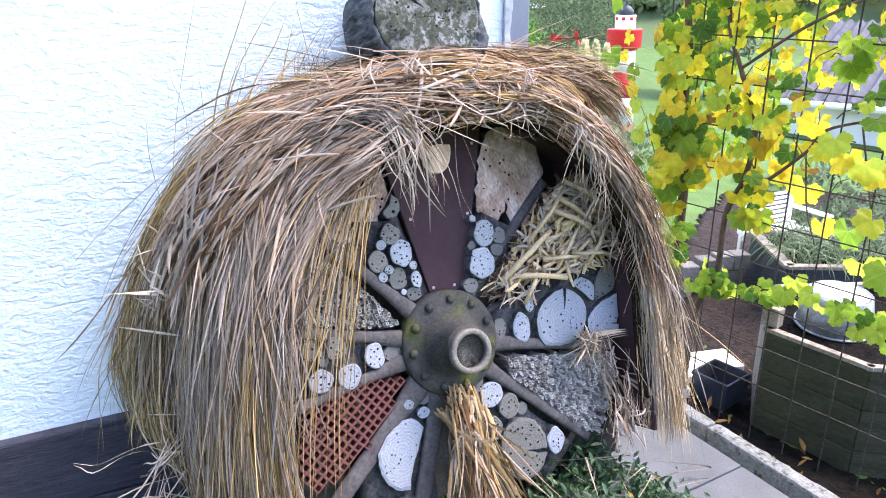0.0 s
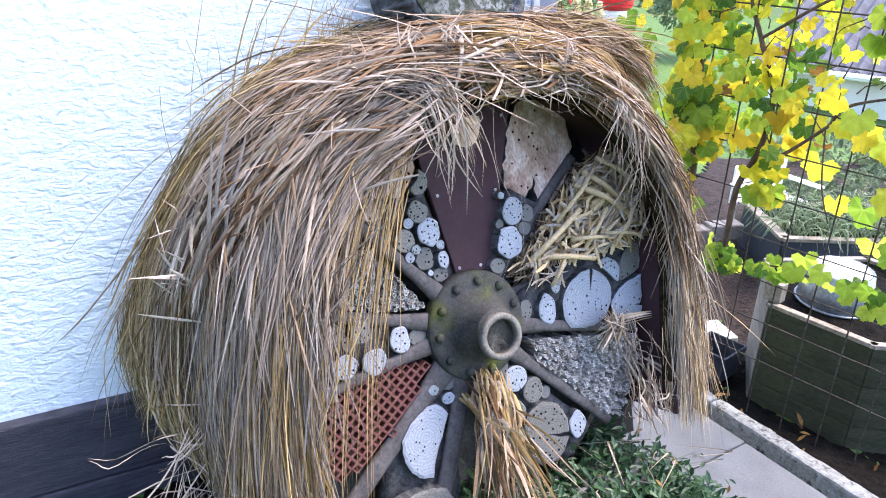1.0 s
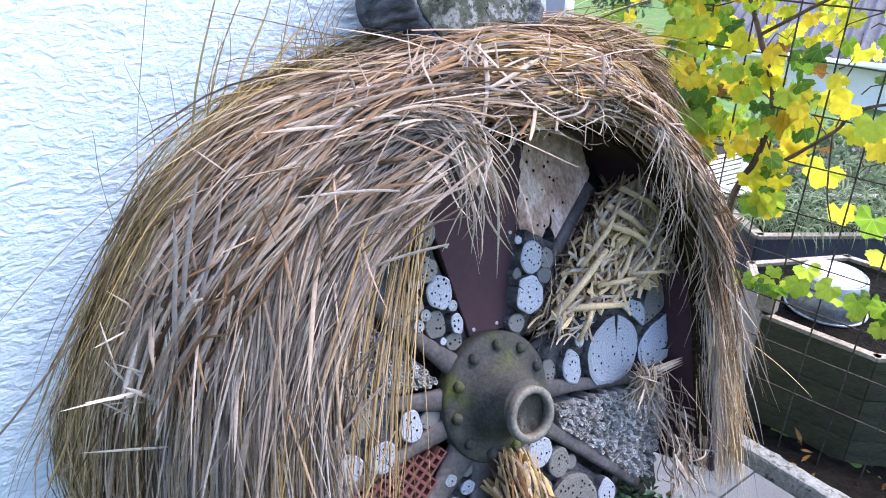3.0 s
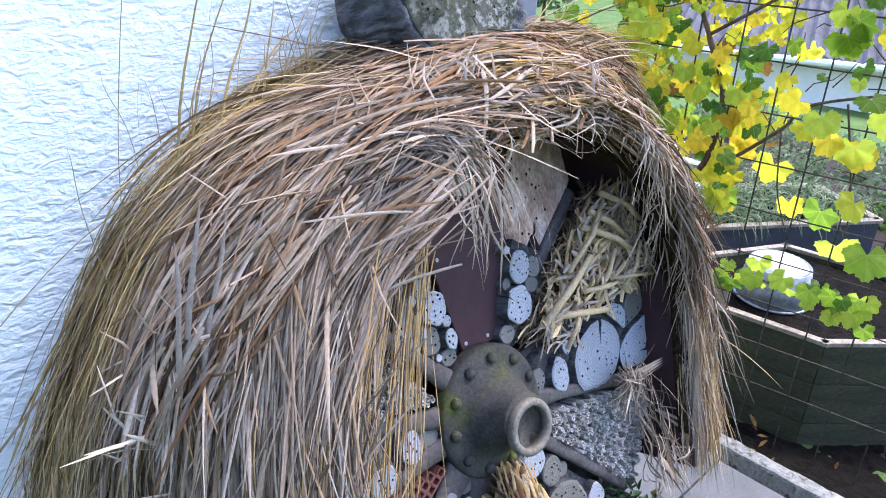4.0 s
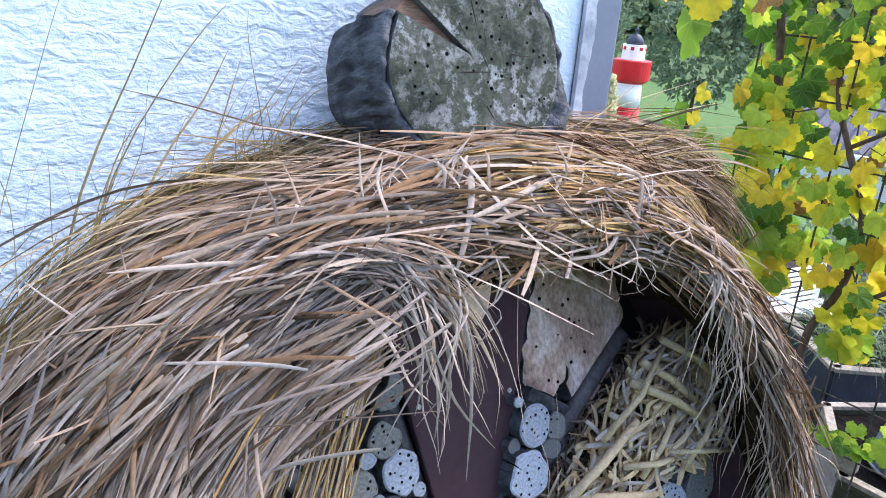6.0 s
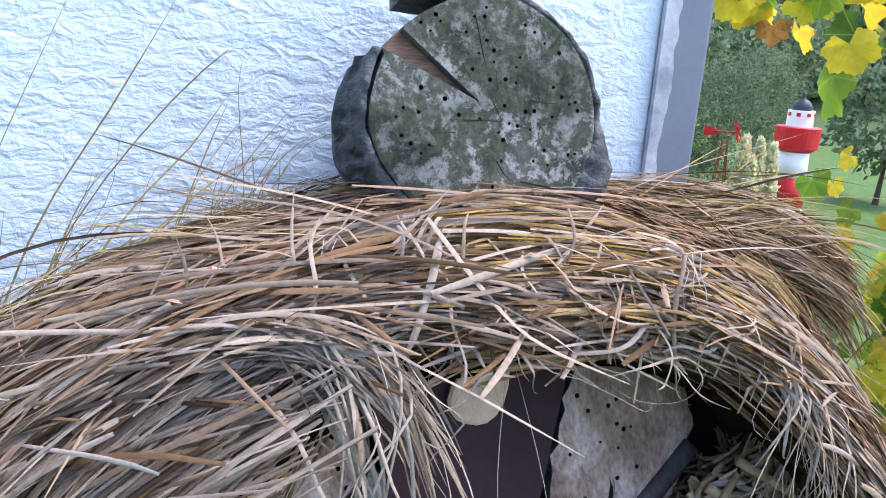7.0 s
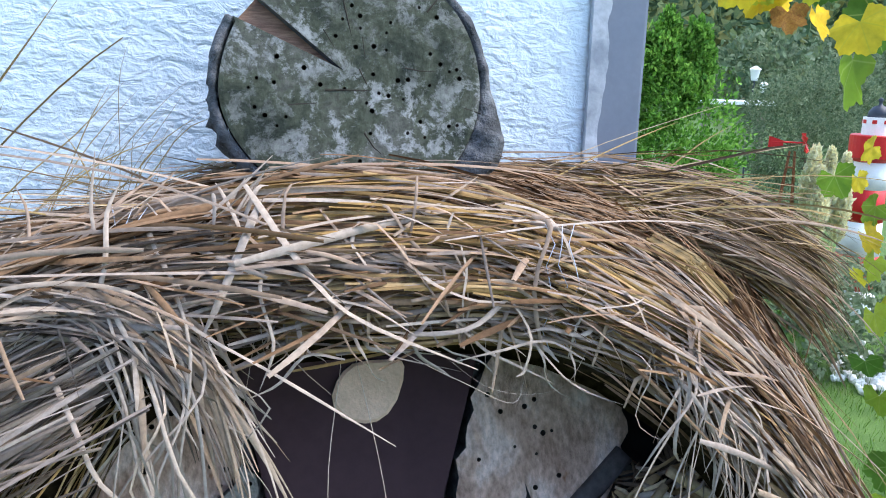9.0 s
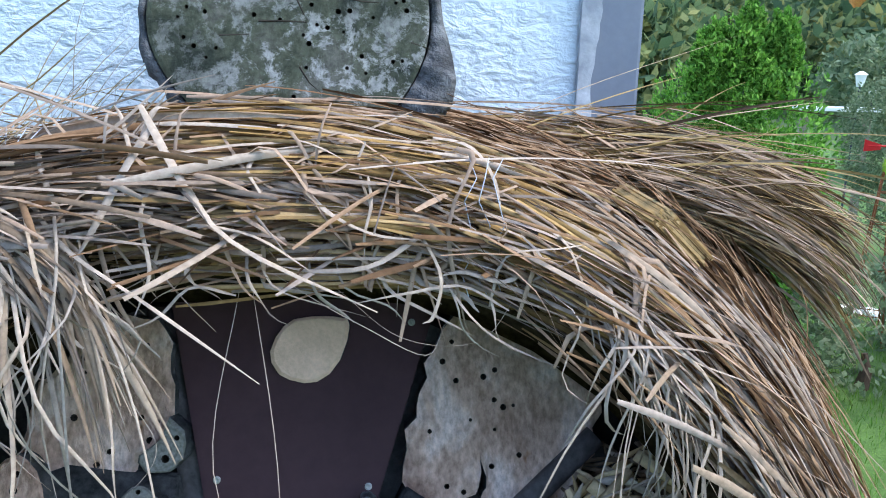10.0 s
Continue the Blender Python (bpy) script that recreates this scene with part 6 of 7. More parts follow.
leafy(26, lambda g: bank_point(g) + (0, 0, .05), 0.018, VINE_B, "fallen_leaves", "reddish fallen leaves in the ground cover", "leaves", 73)


# ---- planter, tub, pot, beds beyond the path ----
def planter():
    A, B = Vector((1.40, 2.46, 0)), Vector((1.655, 2.115, 0))
    d0 = (B - A).normalized()
    pts = [A, B, Vector((2.26, 1.99, 0)), Vector((2.45, 2.5, 0)), Vector((2.12, 2.95, 0)), Vector((1.60, 2.92, 0))]
    p = thing("wooden_planter", Matrix(), "six-sided wooden planter of mossy dark boards filled with soil", "planter")
    for k in range(6):
        a, b = pts[k], pts[(k + 1) % 6]
        d, side = (b - a).normalized(), (b - a).length
        rot = Matrix.Rotation(math.atan2(d.y, d.x), 4, "Z")
        for j in range(-1, 2):
            bm = box(bmesh.new(), 0, 0.012, 0, side - 0.004, 0.026, 0.186, 0.004)
            part("board", bm, GREYWOOD if k == 5 else MOSSWOOD, p, m=Matrix.Translation((a + b) / 2 + Vector((0, 0, 0.06 + 0.19 * j))) @ rot)
        bm = box(bmesh.new(), 0, 0.014, 0, side + 0.02, 0.034, 0.018, 0.003)
        part("top_rail", bm, CAPWOOD, p, "pale weathered top rail", m=Matrix.Translation((a + b) / 2 + Vector((0, 0, 0.341))) @ rot)
    bm = box(bmesh.new(), 0, 0, 0, 0.075, 0.05, 0.085, 0.004)
    part("corner_block", bm, CAPWOOD, p, m=Matrix.Translation(A + Vector((0.035, 0.03, 0.392))) @ Matrix.Rotation(math.atan2(d0.y, d0.x), 4, "Z"))
    mid = sum(pts, Vector()) / 6
    poly = [tuple((mid + (q - mid) * .93)[:2]) for q in pts]
    patch("planter_soil", poly, lambda x, y: 0.315, SOIL, "dark crumbly soil in the planter", 0.012, 0.03)


planter()


def tub():
    t = thing("zinc_tub", pose(1.73, 2.53, 0.325, 2, -1, 20), "upturned galvanised zinc tub on the planter soil", "tub")
    part("wall", lathe([(0.0, 0.15), (0.118, 0.15), (0.124, 0.158), (0.128, 0.155), (0.140, 0.09), (0.142, 0.086), (0.156, 0.006), (0.150, 0.002), (0.0, 0.002)], 48), ZINC, t, smooth=True)
    part("rim", lathe([(0.150, 0.0), (0.160, 0.0), (0.163, 0.005), (0.158, 0.010), (0.150, 0.008), (0.150, 0.0)], 48), ZINC, t, "rolled rim", smooth=True)
    part("base", lathe([(0.0, 0.151), (0.112, 0.151), (0.114, 0.154), (0.0, 0.154)], 48), WHITE, t, "pale flat base", smooth=True)


tub()


def pot():
    p = thing("square_pot", Matrix.Translation((1.33, 2.68, ground_z(1.33, 2.68) + .015)) @ Matrix.Rotation(math.atan2(FT.y, FT.x), 4, "Z"), "dark blue-grey square plastic pot on the soil", "pot")
    bm = bmesh.new()
    rings = []
    for s, z in ((.075, 0), (.088, .13), (.096, .132), (.096, .155), (.086, .155), (.080, .02)):
        rings.append([bm.verts.new((a * s, b * s, z)) for a, b in ((-1, -1), (1, -1), (1, 1), (-1, 1))])
    for A, B in zip(rings, rings[1:]):
        for q in range(4):
            bm.faces.new((A[q], A[(q + 1) % 4], B[(q + 1) % 4], B[q]))
    bm.faces.new(rings[0][::-1]), bm.faces.new(rings[-1])
    bmesh.ops.bevel(bm, geom=list(bm.edges), offset=.003, segments=2, affect="EDGES")
    part("body", bm, POT, p)


pot()


def block_wall():
    w = thing("block_edging", Matrix(), "low edging of grey concrete blocks round a bed", "block wall")
    for i in range(5):
        for j in range(2):
            x, y = 1.36 + .108 * i + .03 * j, 3.70 + .02 * i
            bm = box(bmesh.new(), 0, 0, 0, .104, .10, .095, .008)
            part("block", bm, BLOCK, w, m=pose(x, y, ground_z(x, y) + .05 + .1 * j, 0, 0, 10 + rnd.uniform(-3, 3)))


block_wall()


def pale_slabs():
    for k, (x, y, rz) in enumerate(((1.20, 2.92, 8), (1.43, 3.0, 12), (1.07, 2.74, 4))):
        thing("pale_slab", pose(x, y, ground_z(x, y) + 0.035, 0, 0, rz), "pale sun-bleached concrete slab behind the pot", "slab", "pale slabs behind the pot", data=mesh_of(box(bmesh.new(), 0, 0, 0, .22, .19, .05, .006), WHITE))


pale_slabs()


def dark_bed():
    b = thing("raised_bed", pose(2.50, 3.62, -.045, 0, 0, -4), "dark slate-grey raised bed with long strappy grass", "raised bed")
    for x, y, sx, sy in ((0, -.29, 1.1, .03), (0, .29, 1.1, .03), (-.55, 0, .03, .58), (.55, 0, .03, .58)):
        part("board", box(bmesh.new(), x, y, .15, sx, sy, .30, .004), POT, b)
        part("top_rail", box(bmesh.new(), x, y, .31, sx + .03, sy + .02, .02, .003), CAPWOOD, b, "pale top rail")
    part("soil", box(bmesh.new(), 0, 0, .12, 1.06, .54, .24, .01), SOIL, b)
    g = np.random.default_rng(81)
    n = 420
    c = np.stack((g.uniform(-.5, .5, n), g.uniform(-.25, .25, n), np.full(n, .24)), 1)
    a = g.uniform(0, 6.28, n)
    L = g.uniform(.12, .32, n)
    d = np.stack((np.cos(a), np.sin(a), np.zeros(n)), 1) * L[:, None]
    P = np.stack((c, c + d * .3 + (0, 0, .12), c + d * .7 + (0, 0, .14), c + d + (0, 0, .04)), 1)
    me = ribbons(spline(P, np.tile(np.linspace(0, 1, 7), (n, 1))), g.uniform(.006, .012, n), centre=(0, 0, -2), seed=3)
    me.materials.append(SHRUB)
    tagged(part("strappy_grass", me, None, b, "grey-green strappy leaves"), kind="stuff")


dark_bed()


def chair():
    c = thing("garden_chair", pose(2.26, 4.14, ground_z(2.26, 4.14), 0, 0, 205) @ Matrix.Diagonal((1.0, .66, .64, 1)), "white plastic garden chair with a slatted back", "garden chair")
    for k in range(8):
        part("back_slat", box(bmesh.new(), 0, -.20 - .012 * k, .36 + .045 * k, .40, .014, .030, .004), WHITE, c)
    for s in (-1, 1):
        part("leg", box(bmesh.new(), s * .23, .18, .18, .045, .04, .38, .01), WHITE, c)
        part("leg", box(bmesh.new(), s * .23, -.20, .18, .045, .04, .38, .01), WHITE, c)
        part("armrest", box(bmesh.new(), s * .245, -.02, .53, .05, .46, .03, .01), WHITE, c)
        part("back_post", box(bmesh.new(), s * .22, -.245, .52, .04, .03, .40, .008, m=pose(0, 0, 0, 0, 0, 0)), WHITE, c)
    for k in range(6):
        part("seat_slat", box(bmesh.new(), 0, -.17 + .07 * k, .36, .42, .055, .018, .004), WHITE, c)


chair()


# ---- the mesh fence and the vine ----
def mesh_fence():
    f = thing("mesh_fence", Matrix(), "rusty welded steel mesh fence carrying a grape vine", "fence")
    for k in range(17):
        s = -1.615 + 0.147 * k
        part("upright_rod", tube(bmesh.new(), [fence(s, -.16), fence(s + .003, .9), fence(s, 2.05)], .0032, seg=6), WIRE, f)
    for k in range(12):
        z = 0.165 + 0.173 * k
        part("cross_rod", tube(bmesh.new(), [fence(-1.63, z, 2.446), fence(-.8, z - .004, 2.446), fence(.75, z, 2.446)], .0030, seg=6), WIRE, f)


mesh_fence()


def leaf_mesh(seed, material, curl=0.25):
    """A five-lobed vine leaf with a toothed edge, folded at the veins; the stalk joins at the origin."""
    r = random.Random(seed)
    bm = bmesh.new()
    lobes = ((90, 1.0, 26), (38, .88, 24), (142, .88, 24), (-12, .68, 24), (192, .68, 24))
    mid = bm.verts.new((0, 0, 0))
    ring, inner = [], []
    n = 40
    for k in range(n + 1):
        a = -58 + 296 * k / n
        q = max(h * math.exp(-((a - c) / w) ** 2) for c, h, w in lobes)
        q = 0.64 + 0.34 * q + (0.045 if k % 2 else -0.02) * (1 + r.uniform(-.3, .3))
        c, s = math.cos(radians(a)), math.sin(radians(a))
        wav = curl * (0.16 * math.cos(radians(a - 90) * 5) - 0.28 * q * q + 0.05 * r.uniform(-1, 1))
        ring.append(bm.verts.new((q * c * .5, q * s * .5 + .05, wav * .5)))
        inner.append(bm.verts.new((q * c * .27, q * s * .27 + .03, .05 * math.cos(radians(a - 90) * 5) * .5)))
    for k in range(n):
        bm.faces.new((inner[k], ring[k], ring[k + 1], inner[k + 1]))
        bm.faces.new((mid, inner[k], inner[k + 1]))
    return mesh_of(bm, material, smooth=True)


GREEN = [leaf_mesh(k, VINE_G, .25 + .12 * k) for k in range(4)]
YELLOW = [leaf_mesh(10 + k, VINE_Y, .3 + .15 * k) for k in range(4)]
BROWN_LEAF = [leaf_mesh(20 + k, VINE_B, .8) for k in range(2)]


def vine():
    v = thing("grape_vine", Matrix(), "grape vine with green and yellow autumn leaves on the mesh fence", "vine")
    stems = (([(-1.356, 0.0), (-1.365, .14), (-1.34, .43), (-1.257, .61), (-1.253, .86), (-1.205, 1.03), (-1.20, 1.23), (-1.29, 1.43), (-1.36, 1.60), (-1.36, 1.9)], .013, .008),
             ([(-1.205, 1.03), (-1.15, 1.0), (-.98, 1.16), (-.90, 1.26), (-.6, 1.35)], .007, .004), ([(-1.44, .02), (-1.47, .6), (-1.464, 1.17), (-1.497, 1.28), (-1.515, 1.5), (-1.6, 1.9)], .019, .012),
             ([(-1.34, .45), (-1.2, .55), (-1.0, .60), (-.8, .58), (-.6, .60)], .004, .0025), ([(-1.29, 1.43), (-1.0, 1.62), (-.7, 1.75), (-.3, 1.8), (.2, 1.75)], .006, .003),
             ([(-1.6, 1.9), (-1.9, 1.95), (-2.3, 1.98)], .006, .003), ([(-.98, 1.16), (-.95, .95), (-.9, .82)], .003, .002), ([(-.80, 1.28), (-.72, 1.0), (-.70, .85)], .003, .002))
    for pts, r0, r1 in stems:
        P = np.array([[tuple(fence(s, z, 2.43 + .02 * math.sin(s * 9 + z * 5))) for s, z in pts]])
        C = spline(P, np.linspace(0, 1, 6 * len(pts))[None])[0]
        part("stem", tube(bmesh.new(), [tuple(p) for p in C], r0 * 1.15, r1, 8, .12), VINEWOOD, v, smooth=True)

    def put(s, z, off, size, meshes, face=0.0):
        n = (-FN + FT * rnd.gauss(0, .7) + Vector((0, 0, rnd.gauss(.4, .6)))).normalized()
        up = Vector((rnd.gauss(0, .3), rnd.gauss(0, .3), -1)) + FT * rnd.gauss(0, .5)
        x = up.cross(n).normalized()
        y = n.cross(x)
        m = Matrix((x, y, n)).transposed().to_4x4()
        m.translation = fence(s, z, off)
        ob = new("leaf", rnd.choice(meshes))
        ob.parent = v
        ob.matrix_basis = m @ Matrix.Diagonal((size, size, size, 1))
    r = rnd
    for _ in range(1500):      # crown of the vine, yellow inside and greener towards the rim
        s, z = r.uniform(-1.85, .5), r.uniform(1.0, 2.1)
        if s > -1.05 and z < 1.28 + .15 * r.random() or s < -1.54 - .08 * (z - 1.0) - .5 * max(0, z - 1.7):
            continue
        if s > -1.06 and z < 1.62 - .1 * (s + 1.06) and r.random() < .72:
            continue
        yellow = math.exp(-((s + 1.15) / .4) ** 2 - ((z - 1.45) / .35) ** 2) * .62 + .13
        put(s, z, r.uniform(2.32, 2.8), r.uniform(.045, .115), YELLOW if r.random() < yellow else (BROWN_LEAF if r.random() < .09 else GREEN))
    for _ in range(60):       # dark green column at the left
        put(r.uniform(-1.56, -1.40), r.uniform(.55, 1.25), r.uniform(2.3, 2.46), r.uniform(.09, .14), GREEN if r.random() < .75 else YELLOW)
    for _ in range(52):       # low runner before the tub
        s = r.uniform(-1.36, -.55)
        put(s, .60 + .03 * math.sin(s * 6) + r.uniform(-.055, .05), r.uniform(2.34, 2.46), r.uniform(.06, .11), GREEN)
    for _ in range(80):       # leaves farther back towards the house corner
        put(r.uniform(-1.74, -1.5), r.uniform(.95, 1.75), r.uniform(2.52, 2.85), r.uniform(.07, .13), GREEN if r.random() < .7 else YELLOW)
    for _ in range(18):
        put(r.uniform(-1.3, -1.05), r.uniform(.85, 1.2), r.uniform(2.34, 2.46), r.uniform(.09, .13), YELLOW if r.random() < .6 else GREEN)
    for s, z, size, ms in ((-.70, .98, .13, YELLOW), (-.62, .82, .17, GREEN), (-.50, .9, .16, GREEN), (-.55, 1.1, .15, GREEN), (-.9, 1.2, .11, YELLOW), (-.72, 1.15, .13, YELLOW), (-.42, .72, .15, GREEN), (-.36, 1.0, .16, GREEN), (-.3, .6, .14, GREEN), (-.45, 1.25, .15, YELLOW)):
        put(s, z, 2.38, size, ms)
    for _ in range(70):       # thin twigs in the crown
        s, z, o = r.uniform(-1.6, -.2), r.uniform(1.0, 1.9), r.uniform(2.36, 2.6)
        ds, dz = r.gauss(0, .11), r.gauss(.02, .12)
        pts = [tuple(fence(s + ds * q + r.gauss(0, .008), z + dz * q + r.gauss(0, .008), o + .05 * q)) for q in (0, .35, .7, 1)]
        part("twig", tube(bmesh.new(), pts, .0028, .0012, 5), VINEWOOD, v)
    for s, z, o, size, ms in ((-1.123, 1.06, 2.54, .13, YELLOW), (-.987, 1.02, 2.48, .155, YELLOW), (-.912, .89, 2.50, .115, YELLOW), (-.80, .90, 2.46, .15, GREEN), (-.72, .80, 2.44, .16, GREEN), (-.86, 1.16, 2.50, .10, YELLOW)):     # large single leaves below the crown
        m = Matrix((FT, Vector((0, 0, -1)), -FN)).transposed().to_4x4() @ pose(0, 0, 0, r.uniform(-30, 10), r.uniform(-20, 20), r.uniform(-30, 30))
        m.translation = fence(s, z, o)
        ob = new("leaf", ms[1])
        ob.parent = v
        ob.matrix_basis = m @ Matrix.Diagonal((size, size, size, 1))
    for s, z, size, ms in ((-0.67, 1.29, 0.17, GREEN), (-0.84, 1.49, 0.15, GREEN), (-0.74, 1.17, 0.14, GREEN), (-0.85, 1.24, 0.13, GREEN), (-0.93, 1.28, 0.12, YELLOW), (-0.81, 1.18, 0.12, YELLOW), (-0.73, 1.32, 0.12, GREEN), (-0.82, 1.54, 0.13, GREEN)):     # large leaves on the near side of the mesh
        put(s, z, 2.34, size, ms[:1])
    for s, z, size, ms in ((-1.717, 1.74, .22, GREEN), (-1.68, 1.84, .18, GREEN), (-1.84, 1.85, .13, YELLOW), (-2.0, 1.91, .13, YELLOW), (-1.93, 1.86, .11, BROWN_LEAF), (-1.72, 1.473, .11, GREEN), (-1.63, 1.55, .08, YELLOW), (-1.657, 1.475, .07, YELLOW), (-1.612, 1.352, .10, YELLOW),
                           (-1.628, 1.257, .08, YELLOW), (-1.58, 1.297, .10, GREEN), (-1.56, 1.177, .10, GREEN), (-1.563, 1.061, .09, GREEN), (-1.514, .995, .10, GREEN), (-1.60, 1.42, .09, GREEN)):     # overhanging leaves and the shoot beside the lighthouse
        m = Matrix((FT, Vector((0, 0, -1)), -FN)).transposed().to_4x4() @ pose(0, 0, 0, r.uniform(-40, 10), r.uniform(-30, 30), r.uniform(-50, 50))
        m.translation = fence(s, z, 2.2)
        ob = new("leaf", ms[1])
        ob.parent = v
        ob.matrix_basis = m @ Matrix.Diagonal((size, size, size, 1))
    for _ in range(46):       # overhanging shoots
        s = r.uniform(-2.2, -1.44)
        put(s, r.uniform(1.90, 2.08) if s < -1.62 else r.uniform(1.66, 2.0), r.uniform(2.0, 2.25), r.uniform(.10, .165), YELLOW if r.random() < .45 else (BROWN_LEAF if r.random() < .2 else GREEN))
    for _ in range(46):
        put(r.uniform(-1.57, -1.40), r.uniform(1.0, 1.62), r.uniform(2.2, 2.42), r.uniform(.07, .12), GREEN if r.random() < .55 else YELLOW)
    for _ in range(22):
        put(r.uniform(-1.56, -1.44), r.uniform(1.0, 1.6), r.uniform(2.3, 2.45), r.uniform(.08, .13), GREEN if r.random() < .6 else YELLOW)


vine()
leafy(30, lambda g: (lambda p: np.array((p.x, p.y, ground_z(p.x, p.y) + .03 + g.uniform(0, .02))))(fence(g.uniform(-1.3, .4), 0, g.uniform(2.12, 2.55))), 0.03, VINE_B, "leaf_litter", "brown and ochre leaves on the soil strip", "leaves", 91)


# ---- the far garden ----
def cloud(n, blobs, size, seed, flat=0.0):
    """Foliage: small leaves on and in a set of ellipsoid clumps (x, y, z, rx, ry, rz)."""
    g = np.random.default_rng(seed)
    b = np.array(blobs)
    i = g.integers(0, len(b), n)
    d = g.normal(0, 1, (n, 3))
    d /= np.linalg.norm(d, axis=1, keepdims=True)
    lump = 1 + 0.22 * np.sin(d[:, :1] * 7 + b[i, :1] * 3) * np.cos(d[:, 1:2] * 6 + d[:, 2:] * 5)
    C = b[i, :3] + d * b[i, 3:6] * (g.uniform(.55, 1.0, (n, 1)) ** .4) * lump
    t = d + g.normal(0, .8, (n, 3))
    t[:, 2] += flat
    t /= np.linalg.norm(t, axis=1, keepdims=True)
    s = np.cross(t, g.normal(0, 1, (n, 3)))
    s /= np.linalg.norm(s, axis=1, keepdims=True)
    L = (size * g.uniform(.6, 1.5, n))[:, None]
    V = np.stack((C - t * L * .5, C + s * L * .28, C + t * L * .6, C - s * L * .28), 1).reshape(-1, 3)
    F = np.arange(n * 4).reshape(n, 4)
    me = bpy.data.meshes.new("foliage")
    me.from_pydata(V.tolist(), [], F.tolist())
    return me


def shrub(name, x, y, z, blobs, n, size, material, label, seed, trunk_h=0.3, flat=0.0, cat="shrub"):
    t = thing(name, pose(x, y, z), label, cat)
    part("trunk", tube(bmesh.new(), [(0, 0, -.05), (.02, .01, trunk_h), (.0, .02, trunk_h * 2)], .03 * (1 + blobs[0][3]), .015, 8), VINEWOOD, t)
    me = cloud(n, blobs, size, seed, flat)
    me.materials.append(material)
    tagged(part("crown", me, None, t), kind="stuff")


shrub("thuja", .27, 5.3, 0, [(0, 0, .75, .46, .4, .75), (.12, 0, 1.3, .36, .3, .5), (-.2, .1, 1.3, .34, .3, .5), (.26, 0, .9, .26, .25, .5), (-.05, 0, 1.65, .26, .2, .34), (.16, .05, 1.78, .11, .1, .24), (-.18, .05, 1.74, .12, .1, .24), (.0, .05, 1.88, .08, .1, .2)], 34000, .026, THUJA, "bright green bushy conifer beside the house", 101, .4, .6)
shrub("grey_shrub", 1.62, 9.0, 0, [(0, 0, 1.1, .5, .5, .75), (.35, .1, 1.45, .4, .4, .5), (-.25, 0, 1.2, .35, .4, .55), (.2, 0, .7, .6, .5, .6)], 26000, .026, SHRUB, "soft grey-green shrub in the garden", 102)
shrub("low_shrub", 1.05, 5.3, 0, [(0, 0, .35, .5, .4, .4), (.5, .2, .3, .4, .4, .32), (-.4, .1, .3, .35, .35, .3)], 3500, .05, SHRUB, "low grey-green perennial in the border", 103, .1)
shrub("garden_tree", 3.0, 17, 0, [(0, 0, 1.6, 1.4, 1.2, 1.0), (1.0, 0, 2.0, 1.0, 1.0, .9), (-1.0, .4, 1.8, .9, .9, .9)], 6000, .13, SHRUB, "rounded green tree at the end of the garden", 104, .6, cat="tree")
shrub("garden_tree", 5.6, 15, -.6, [(0, 0, 1.7, 1.1, 1.0, 1.1), (.7, 0, 2.3, .8, .8, .8)], 5000, .12, SHRUB, "pale green tree beyond the lawn", 105, .6, cat="tree")
shrub("garden_tree", 9.5, 11, -1.1, [(0, 0, 1.5, 1.1, 1.1, 1.0), (.7, 0, 2.0, .8, .8, .8)], 4500, .11, WOODS, "dark green tree beyond the shed", 106, .6, cat="tree")
shrub("hedge_shrub", 3.9, 6.4, -.85, [(0, 0, .5, .6, .5, .5), (.7, -.2, .45, .5, .5, .45), (-.6, .2, .4, .5, .4, .4)], 5000, .06, SHRUB, "grey-green garden shrub beyond the chair", 107, .2)


shrub("bed_shrub", 3.3, 4.6, -.45, [(0, 0, .35, .5, .45, .4), (.55, -.2, .4, .45, .4, .42), (-.4, .25, .3, .35, .35, .3)], 4500, .055, SHRUB, "grey-green shrub behind the raised bed", 108, .15)
shrub("bed_shrub", 4.3, 3.9, -.65, [(0, 0, .4, .5, .45, .45), (.5, -.2, .45, .5, .4, .5)], 4000, .055, THUJA, "green shrub beyond the planter", 109, .15)


def far_woods():
    g = np.random.default_rng(111)
    blobs = []
    for k in range(150):
        a = radians(g.uniform(-25, 62))
        d = g.uniform(38, 75)
        h = g.uniform(3.5, 6.5)
        z = -1 + (d - 36) * 0.22
        blobs.append((d * math.sin(a), d * math.cos(a), z + h * .55, g.uniform(2, 3.6), g.uniform(2, 3.6), h * .62))
    me = cloud(52000, blobs, .75, 112)
    me.materials.append(WOODS)
    thing("far_woods", Matrix(), "dark wooded hillside beyond the gardens", "woods", kind="stuff", data=me)
    bm = bmesh.new()
    rows = [[bm.verts.new((d * math.sin(radians(a)), d * math.cos(radians(a)), h)) for a in range(-40, 76, 4)] for d, h in ((30, -1.1), (45, 1.0), (80, 11), (130, 20))]
    for p, q in zip(rows, rows[1:]):
        for i in range(len(p) - 1):
            bm.faces.new((p[i], p[i + 1], q[i + 1], q[i]))
    tagged(part("hillside", bm, WOODS), "dark green hillside under the woods", "hillside", kind="structure")


far_woods()


